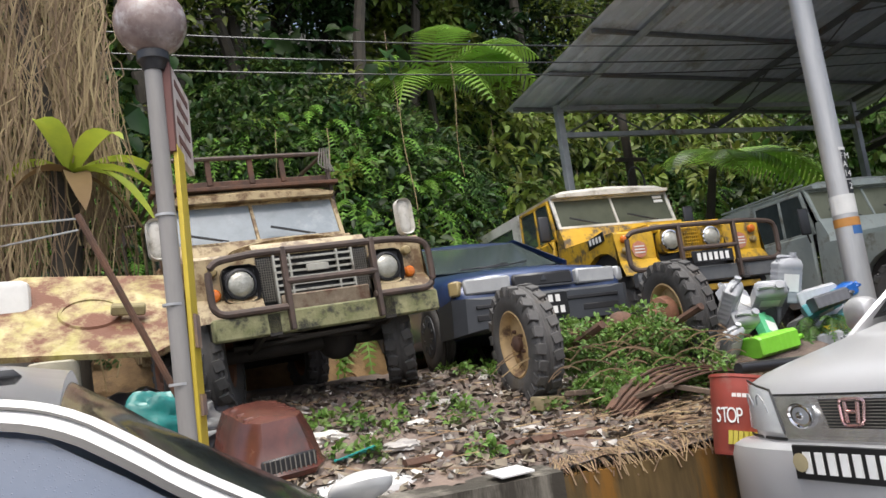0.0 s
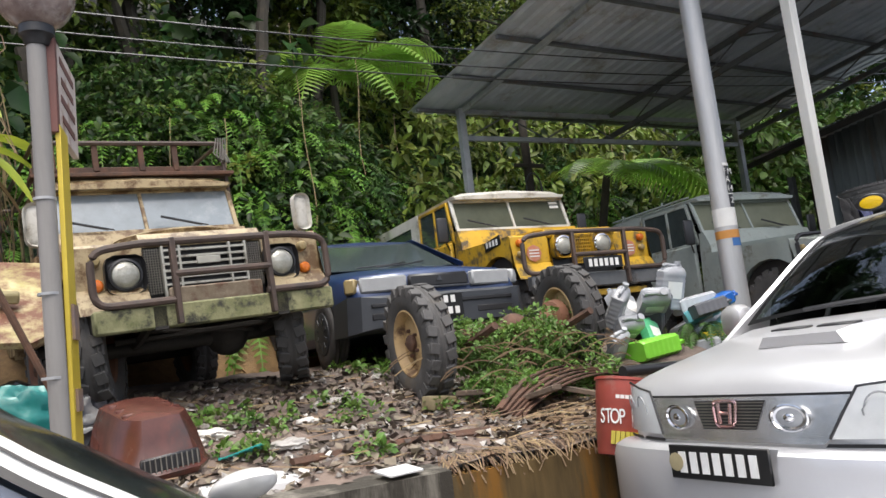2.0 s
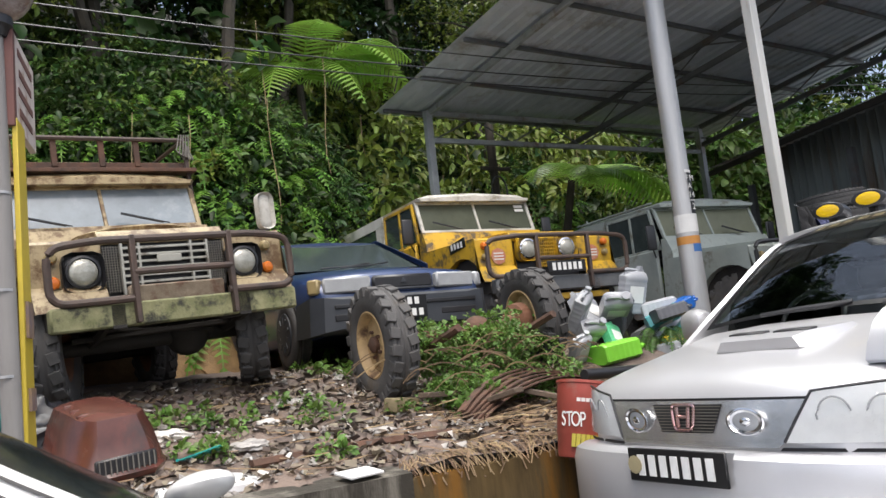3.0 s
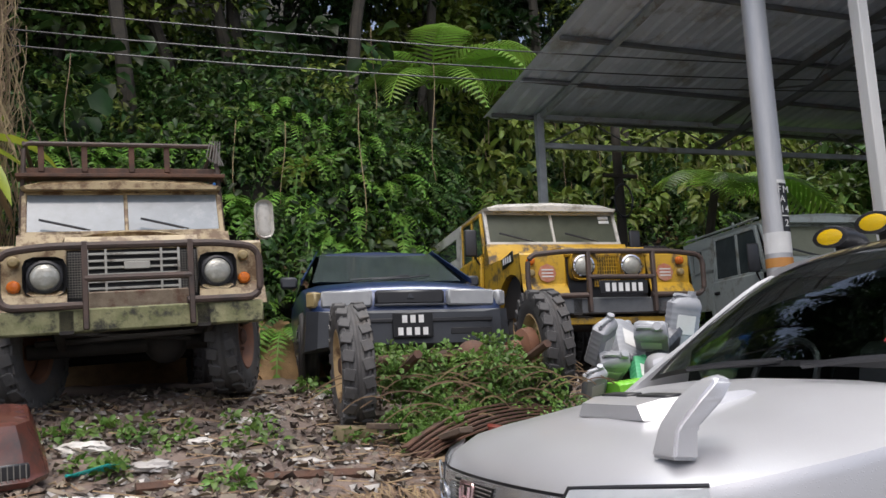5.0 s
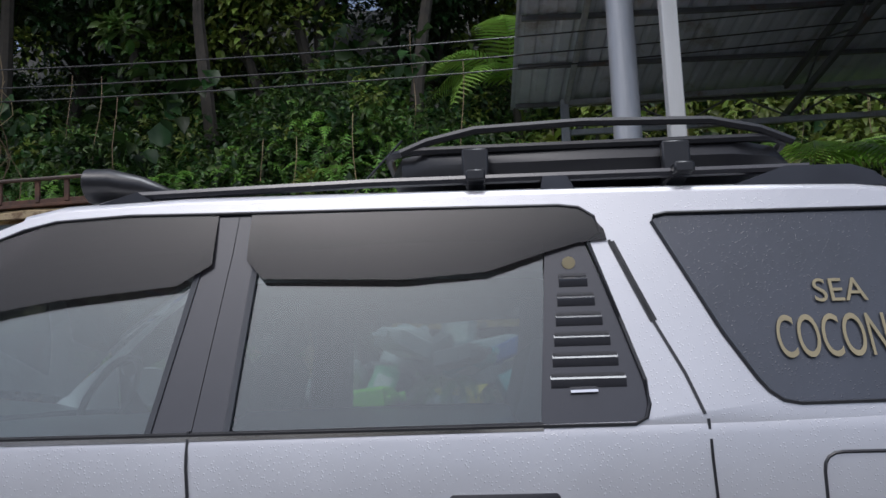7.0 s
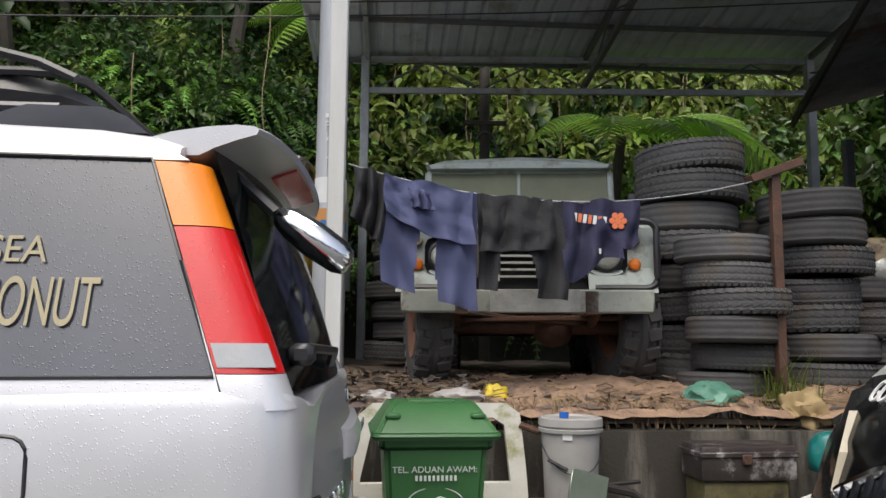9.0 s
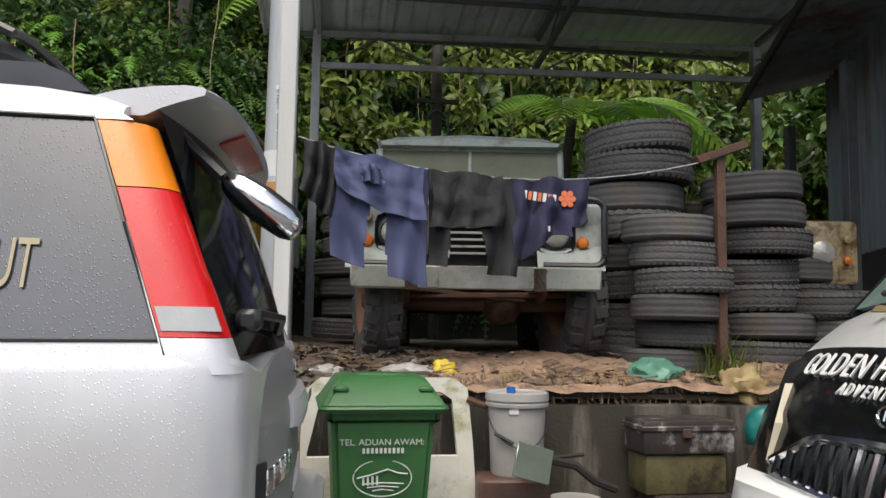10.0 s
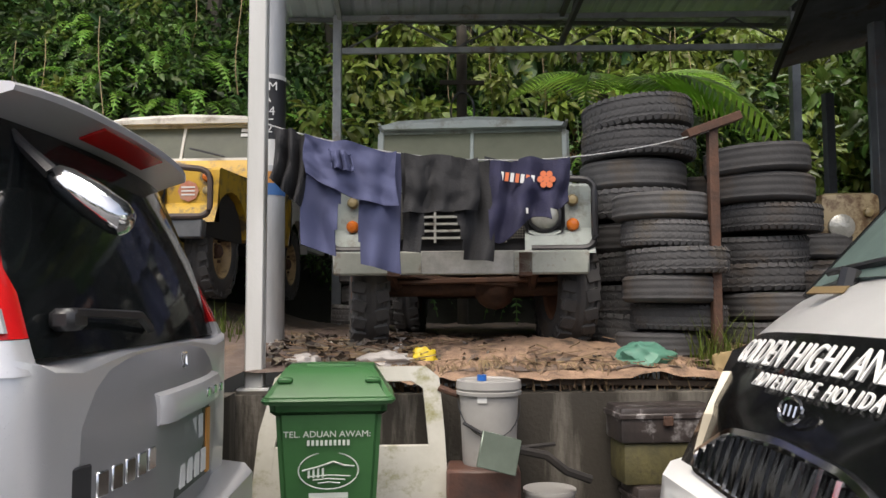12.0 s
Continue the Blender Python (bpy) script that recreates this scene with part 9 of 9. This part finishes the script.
def cloth(name, u0, u1, drop, mt, label, category, cuts=None, fold=0.03, seed=0, parent=None, front=0.0):
    """Cloth hung over the line; drop(s) is its length across 0..1."""
    n, m_ = 40, 22
    vs = []
    for j in range(m_ + 1):
        for i in range(n + 1):
            s = i / n
            p = line_pt(u0 + (u1 - u0) * s)
            k = j / m_
            d = drop(s)
            w = fold * math.sin(s * 17 + seed + 2 * k) * (0.3 + k) + 0.045 * noise.noise(Vector((s * 5, k * 3, seed))) + 0.006 * noise.noise(Vector((s * 14, k * 9, seed)))
            sag = 0.012 * math.sin(s * math.pi * 3) * (1 - k)
            vs.append((p.x + 0.02 * math.sin(k * 3 + seed) * k, p.y - 0.014 - front + w - 0.05 * k, p.z - d * k - sag))
    fs = []
    for j in range(m_):
        for i in range(n):
            s, k = (i + 0.5) / n, (j + 0.5) / m_
            if cuts and cuts(s, k):
                continue
            a = j * (n + 1) + i
            fs.append((a, a + 1, a + n + 2, a + n + 1))
    bm = BM()
    V = [bm.verts.new(v) for v in vs]
    for f in fs:
        bm.faces.new([V[i] for i in f])
    bmesh.ops.delete(bm, geom=[v for v in bm.verts if not v.link_faces], context="VERTS")
    bmesh.ops.solidify(bm, geom=list(bm.faces), thickness=0.006)
    if parent is not None:
        return part(name, bm, mt, parent)
    return solid(name, bm, mt, label, category, group="washing on the line")


NAVY = mat("navy_cloth", (0.075, 0.085, 0.17), (0.062, 0.07, 0.142), rough=0.9, scale=5, bump=0.2, bscale=120)
BLACKC = mat("black_cloth", (0.022, 0.022, 0.024), (0.015, 0.015, 0.016), rough=0.9, bump=0.4, bscale=90)
DNAVY = mat("dark_navy_cloth", (0.028, 0.028, 0.07), (0.02, 0.02, 0.045), rough=0.9, bump=0.4, bscale=90)
cloth("black_shirt", 0.015, 0.085, lambda s: 0.30 + 0.12 * s, BLACKC, "black shirt bunched on the clothes line", "shirt", None, 0.05, 1)
wt = cloth("work_trousers", 0.08, 0.295, lambda s: 0.62 + 0.06 * s, NAVY, "faded navy work trousers hanging on the line", "trousers", lambda s, k: k > 0.40 and 0.40 - 0.10 * (k - 0.4) < s < 0.57 + 0.04 * (k - 0.4), 0.03, 3)
cloth("folded_waist", 0.083, 0.283, lambda s: 0.23 + 0.14 * s * (1.6 - s), NAVY, "", "", None, 0.018, 4, wt, 0.035)
cloth("pocket", 0.135, 0.185, lambda s: 0.17, NAVY, "", "", lambda s, k: k < 0.35, 0.01, 5, wt, 0.058)
bt = cloth("black_trousers", 0.292, 0.49, lambda s: 0.55 + 0.03 * s, BLACKC, "black trousers hanging on the line", "trousers", lambda s, k: k > 0.55 and 0.24 - 0.10 * (k - 0.55) < s < 0.58 + 0.22 * (k - 0.55) or k > 0.5 and s > 1.06 - 0.12 * (k - 0.5), 0.03, 6)
cloth("folded_waist", 0.300, 0.462, lambda s: 0.345 - 0.05 * s, BLACKC, "", "", None, 0.022, 7, bt, 0.035)
ts = cloth("t_shirt", 0.49, 0.672, lambda s: 0.46 - 0.16 * s + 0.04 * math.sin(s * 9), DNAVY, "dark navy T-shirt with an orange chest print on the line", "t-shirt", lambda s, k: k > 0.82 and s > 0.75, 0.03, 9)
PR = col("orange_print", (0.75, 0.20, 0.08), 0.7)
for i in range(7):
    bm = BM()
    q = line_pt(0.515 + i * 0.0115)
    box(bm, (q.x, q.y - 0.06, q.z - 0.10 - 0.004 * i), (0.020, 0.006, 0.05), 0.0, R(0, 8, 0))
    part("print_bar", bm, PR if i % 2 else M["label_white"], ts)
bm = BM()
q = line_pt(0.615)
for k in range(6):
    a = k * math.tau / 6
    disc(bm, (q.x + 0.035 * math.cos(a), q.y - 0.062, q.z - 0.125 + 0.035 * math.sin(a)), 0.018, 8, "y", 0.006)
disc(bm, (q.x, q.y - 0.062, q.z - 0.125), 0.02, 8, "y", 0.006)
part("print_flower", bm, PR, ts)
bm = BM()
q = line_pt(0.565)
box(bm, (q.x, q.y - 0.085, q.z - 0.30), (0.035, 0.006, 0.03))
part("cloth_tag", bm, M["label_white"], ts)

# ---- roadside things before the wall ----
GB = mat("green_bin_plastic", (0.045, 0.15, 0.045), (0.035, 0.12, 0.036), rough=0.4, scale=4, bump=0.06, dirt=(0.09, 0.16, 0.09), dirt_amt=0.2)
bn = thing("wheelie_bin", "green plastic wheelie bin with printed notice", "bin", pose(2.91, 4.05, 0.0, 0, 0, 3) @ Matrix.Diagonal((1.06, 1.0, 0.985, 1)))
bm = BM()
loft(bm, [[(-w, -d, z), (w, -d, z), (w, d, z), (-w, d, z)] for z, w, d in ((0.04, 0.165, 0.17), (0.10, 0.17, 0.18), (0.72, 0.205, 0.235), (0.735, 0.225, 0.25), (0.775, 0.228, 0.255))])
bmesh.ops.bevel(bm, geom=[e for e in bm.edges if abs(e.verts[0].co.z - e.verts[1].co.z) > 0.02], offset=0.025, segments=3, affect="EDGES")
part("body", bm, GB, bn)
bm = BM()
loft(bm, [[(-w, y0 - d, z), (w, y0 - d, z), (w, y0 + d, z), (-w, y0 + d, z)] for z, w, d, y0 in ((0.765, 0.245, 0.275, 0), (0.80, 0.245, 0.275, 0), (0.81, 0.235, 0.265, 0), (0.885, 0.19, 0.20, 0.03), (0.905, 0.175, 0.18, 0.035), (0.908, 0.1, 0.1, 0.04))])
bmesh.ops.bevel(bm, geom=[e for e in bm.edges if abs(e.verts[0].co.x - e.verts[1].co.x) < 0.08 and abs(e.verts[0].co.y - e.verts[1].co.y) < 0.1], offset=0.02, segments=2, affect="EDGES")
ld = part("lid", bm, GB, bn)
bm = BM()
box(bm, (0, 0.03, 0.906), (0.20, 0.14, 0.02), 0.008, seg=2)
part("lid_panel", bm, GB, ld)
bm = BM()
tube(bm, rounded([(-0.247, -0.277, 0.782), (0.247, -0.277, 0.782), (0.247, 0.27, 0.782), (-0.247, 0.27, 0.782)], 0.03, 3, True), 0.011, 6, True)
part("lid_rim", bm, GB, ld)
for s in (-1, 1):
    bm = BM()
    box(bm, (s * 0.17, -0.20, 0.86), (0.06, 0.05, 0.025), 0.008)
    part("lid_lug", bm, GB, ld)
for s in (-1, 1):
    bm = BM()
    lathe(bm, [(0.0, -0.025), (0.1, -0.025), (0.1, 0.025), (0.0, 0.025)], 20, "x", pose(s * 0.20, 0.19, 0.1))
    part("wheel", bm, M["plastic"], bn)
PW = col("pale_green_print", (0.55, 0.62, 0.55), 0.6)
words("lettering", "TEL. ADUAN AWAM:", 0.036, PW, bn, Matrix.Translation((-0.005, -0.238, 0.64)) @ R(85), 0.001)
for i in range(10):
    bm = BM()
    box(bm, (-0.077 + i * 0.017, -0.2345, 0.605), (0.010, 0.003, 0.022), 0, R(-5))
    part("printed_bar", bm, PW, bn)
bm = BM()
tube(bm, [(0.115 * math.cos(a), -0.224 + 0.006 * math.sin(a), 0.49 + 0.075 * math.sin(a)) for a in np.linspace(0, math.tau, 33)[:-1]], 0.003, 5, True)
tube(bm, [(-0.10, -0.224, 0.49), (-0.04, -0.224, 0.505), (0.02, -0.224, 0.525), (0.06, -0.224, 0.51), (0.10, -0.224, 0.505)], 0.004, 4)
for i in range(3):
    tube(bm, [(-0.08 + 0.02 * i, -0.222, 0.465 - 0.014 * i), (0.0, -0.222, 0.47 - 0.014 * i), (0.085 - 0.02 * i, -0.222, 0.465 - 0.014 * i)], 0.003, 4)
for i in range(4):
    box(bm, (-0.075 + i * 0.018, -0.224, 0.48), (0.008, 0.003, 0.04), 0, R(-5))
part("printed_emblem", bm, PW, bn)
for i, w in enumerate((0.15, 0.08)):
    bm = BM()
    box(bm, (0, -0.213, 0.385 - i * 0.035), (w, 0.003, 0.022 - 0.008 * i), 0, R(-5))
    part("printed_line", bm, PW, bn)

# white hatch frame leaning on the wall
OW = mat("aged_white_frame", (0.62, 0.61, 0.54), (0.5, 0.49, 0.42), rough=0.5, scale=5, bump=0.05, dirt=(0.28, 0.27, 0.12), dirt_amt=0.35, dirt_scale=4)
h = thing("car_tailgate", "old cream tailgate frame leaning on the wall", "tailgate", Matrix.Translation((2.98, 4.55, 0.0)) @ R(-8, 0, 2) @ Matrix.Diagonal((1.2, 1.0, 0.94, 1)))
bm = BM()
out_ = [(-0.44, 0.02), (-0.40, 0.55), (-0.34, 0.84), (-0.28, 0.90), (0.30, 0.90), (0.36, 0.84), (0.38, 0.55), (0.40, 0.02)]
in_ = [(-0.36, 0.10), (-0.33, 0.50), (-0.28, 0.78), (-0.24, 0.82), (0.24, 0.82), (0.29, 0.78), (0.31, 0.50), (0.33, 0.10)]
A_ = [[bm.verts.new((x, y, z)) for x, z in out_] for y in (-0.02, 0.02)]
B_ = [[bm.verts.new((x, y, z)) for x, z in in_] for y in (-0.02, 0.02)]
for k in range(8):
    k2 = (k + 1) % 8
    bm.faces.new((A_[0][k], A_[0][k2], B_[0][k2], B_[0][k]))
    bm.faces.new((A_[1][k], A_[1][k2], B_[1][k2], B_[1][k]))
    bm.faces.new((A_[0][k], A_[0][k2], A_[1][k2], A_[1][k]))
    bm.faces.new((B_[0][k], B_[0][k2], B_[1][k2], B_[1][k]))
part("frame", bm, OW, h)
bm = BM()
box(bm, (-0.02, 0.0, 0.28), (0.72, 0.035, 0.40), 0.01)
part("lower_panel", bm, OW, h, "cream lower panel with algae")
bm = BM()
rod(bm, (0.36, -0.02, 0.78), (0.44, -0.05, 0.74), 0.018, 8)
part("hinge", bm, M["rust"], h)

pail = thing("paint_pail", "grey plastic paint pail with lid and wire handle", "pail", pose(3.657, 4.57, 0.36) @ Matrix.Diagonal((1.05, 1.05, 1.05, 1)))
PG = mat("grey_pail", (0.42, 0.41, 0.39), (0.34, 0.33, 0.31), rough=0.5, scale=4, bump=0.04, dirt=(0.25, 0.24, 0.21), dirt_amt=0.25)
bm = BM()
lathe(bm, [(0.0, 0.0), (0.125, 0.0), (0.128, 0.01), (0.142, 0.33), (0.142, 0.34)], 32)
part("body", bm, PG, pail)
bm = BM()
lathe(bm, [(0.142, 0.33), (0.156, 0.33), (0.158, 0.345), (0.150, 0.35), (0.158, 0.36), (0.156, 0.395), (0.14, 0.40), (0.135, 0.392), (0.0, 0.392)], 32)
part("lid", bm, PG, pail)
bm = BM()
tube(bm, [(-0.15 * math.cos(a), -0.15 * math.sin(a) * 1.0, 0.30 - 0.16 * math.sin(a)) for a in np.linspace(0, math.pi, 14)], 0.003, 5)
rod(bm, (-0.13, -0.10, 0.205), (-0.05, -0.155, 0.165), 0.009, 8)
part("handle", bm, M["plastic"], pail)
bm = BM()
box(bm, (-0.045, -0.1375, 0.315), (0.045, 0.004, 0.03), 0, R(0, 0, -18))
part("sticker", bm, M["label_white"], pail)
bm = BM()
lathe(bm, [(0.0, 0.0), (0.024, 0.0), (0.024, 0.03), (0.0, 0.03)], 14)
solid("bottle_cap", bm, BL, "blue bottle cap on the pail lid", "cap", pose(3.62, 4.55, 0.773))
RX = mat("rusty_box", (0.13, 0.06, 0.04), (0.05, 0.032, 0.028), rough=0.5, scale=5, bump=0.2, dirt=(0.25, 0.22, 0.2), dirt_amt=0.15)
bm = BM()
box(bm, (0, 0, 0.18), (0.36, 0.26, 0.36), 0.015)
solid("rusty_box", bm, RX, "rusty steel box under the paint pail", "box", pose(3.62, 4.52, 0, 0, 0, -4))
# concrete chunk, mirror on an arm
bm = BM()
box(bm, (0, 0, 0), (0.20, 0.012, 0.17), 0.004)
mr = thing("broken_mirror", "square broken mirror on a bent arm", "mirror", pose(3.675, 4.28, 0.46, -12, 16, 12))
part("plate", bm, mat("green_mirror", (0.30, 0.36, 0.30), (0.22, 0.27, 0.22), rough=0.15, metal=0.5, bump=0.03), mr)
bm = BM()
tube(bm, [(0.08, 0.02, 0.04), (0.25, 0.03, 0.05), (0.36, 0.02, 0.0), (0.5, 0.03, -0.01)], 0.022, 7)
tube(bm, [(0.1, 0.03, 0.05), (0.28, 0.02, 0.11)], 0.012, 6)
part("arm", bm, M["underside"], mr)
# stacked old batteries / tool cases
KX = mat("grimy_case", (0.075, 0.06, 0.055), (0.03, 0.026, 0.025), rough=0.35, scale=5, bump=0.15, dirt=(0.42, 0.40, 0.39), dirt_amt=0.28, dirt_scale=6)
MX = mat("mossy_case", (0.15, 0.13, 0.05), (0.06, 0.055, 0.025), rough=0.6, scale=6, bump=0.25, dirt=(0.035, 0.03, 0.02), dirt_amt=0.4, dirt_scale=5)
for x, y, z, sx, sy, sz, mt, ct in ((4.56, 4.62, 0.46, 0.52, 0.26, 0.18, KX, 1), (4.55, 4.63, 0.25, 0.46, 0.24, 0.21, MX, 0), (4.60, 4.60, 0.0, 0.46, 0.28, 0.25, KX, 1)):
    t = thing("tool_case", "grimy weathered metal case in a roadside pile", "case", pose(x, y, z, 0, 0, 3), group="metal cases")
    bm = BM()
    box(bm, (0, 0, sz / 2), (sx, sy, sz), 0.018, seg=2)
    part("body", bm, mt, t)
    if ct:
        bm = BM()
        box(bm, (0, 0, sz * 0.75), (sx + 0.02, sy + 0.02, 0.03), 0.006)
        part("lid_rim", bm, mt, t)
        bm = BM()
        box(bm, (-0.02, -sy / 2 - 0.012, sz * 0.62), (0.05, 0.02, 0.05), 0.005)
        part("latch", bm, M["rust"], t)
bm = BM()
lathe(bm, [(0.0, 0.0), (0.10, 0.0), (0.115, 0.2), (0.12, 0.2), (0.12, 0.215), (0.0, 0.215)], 24)
solid("white_tub", bm, PG, "small grey tub beside the rusty box", "tub", pose(3.95, 4.50, 0.0) @ Matrix.Diagonal((1.1, 1.1, 1.15, 1)))
bm = BM()
box(bm, (0, 0, 0), (2.3, 0.05, 0.035), 0.005)
solid("timber_batten", bm, M["wood"], "timber batten along the wall top", "batten", pose(4.05, 4.90, 0.735, 0, 1, -1))
# small head of another vehicle between the tyres
hv = thing("vehicle_wing", "cream wing of a scrapped vehicle behind tyres", "vehicle wing", pose(6.42, 6.05, 1.40, 0, 0, -8))
bm = BM()
box(bm, (0, 0.4, 0.3), (0.42, 0.8, 0.5), 0.05, seg=2)
part("panel", bm, M["lr_cream"], hv)
bm = BM()
lathe(bm, [(0.09, -0.0), (0.09, -0.03), (0.05, -0.05), (0.0, -0.055)], 20, "y", pose(-0.08, 0.0, 0.3))
part("headlamp", bm, M["lens"], hv)
for dz, mt in ((0.1, "olivelens"), (-0.06, "amber")):
    bm = BM()
    lathe(bm, [(0.035, 0.0), (0.03, -0.03), (0.0, -0.04)], 14, "y", pose(0.11, 0.0, 0.3 + dz))
    part("side_lamp", bm, M[mt], hv)

# loose brown soil and bark spread under the carport
vs, fs = [], []
nx_, ny_ = 60, 44
for j in range(ny_ + 1):
    for i in range(nx_ + 1):
        u, v = i / nx_, j / ny_
        x, y = 2.75 + 3.4 * u, 4.80 + 1.9 * v
        e = min(u, 1 - u, v, 1 - v) * 5
        h = min(1, e) * (0.05 + 0.05 * noise.noise(Vector((x * 1.6, y * 1.6, 3)))) + 0.018 * noise.noise(Vector((x * 9, y * 9, 1))) + 0.012 * noise.noise(Vector((x * 26, y * 26, 5)))
        vs.append((x, y, top(x, y) - 0.02 + h))
for j in range(ny_):
    for i in range(nx_):
        a = j * (nx_ + 1) + i
        fs.append((a, a + 1, a + nx_ + 2, a + nx_ + 1))
bm = BM()
V = [bm.verts.new(v) for v in vs]
for f in fs:
    bm.faces.new([V[i] for i in f])
lo = solid("loose_soil", bm, mat("loose_brown_soil", (0.44, 0.29, 0.19), (0.23, 0.15, 0.10), rough=0.9, scale=9, bump=0.8, bscale=70, dirt=(0.10, 0.07, 0.05), dirt_amt=0.35, dirt_scale=5), "loose brown soil and bark under the carport", "soil")
tagged(lo, kind="stuff")
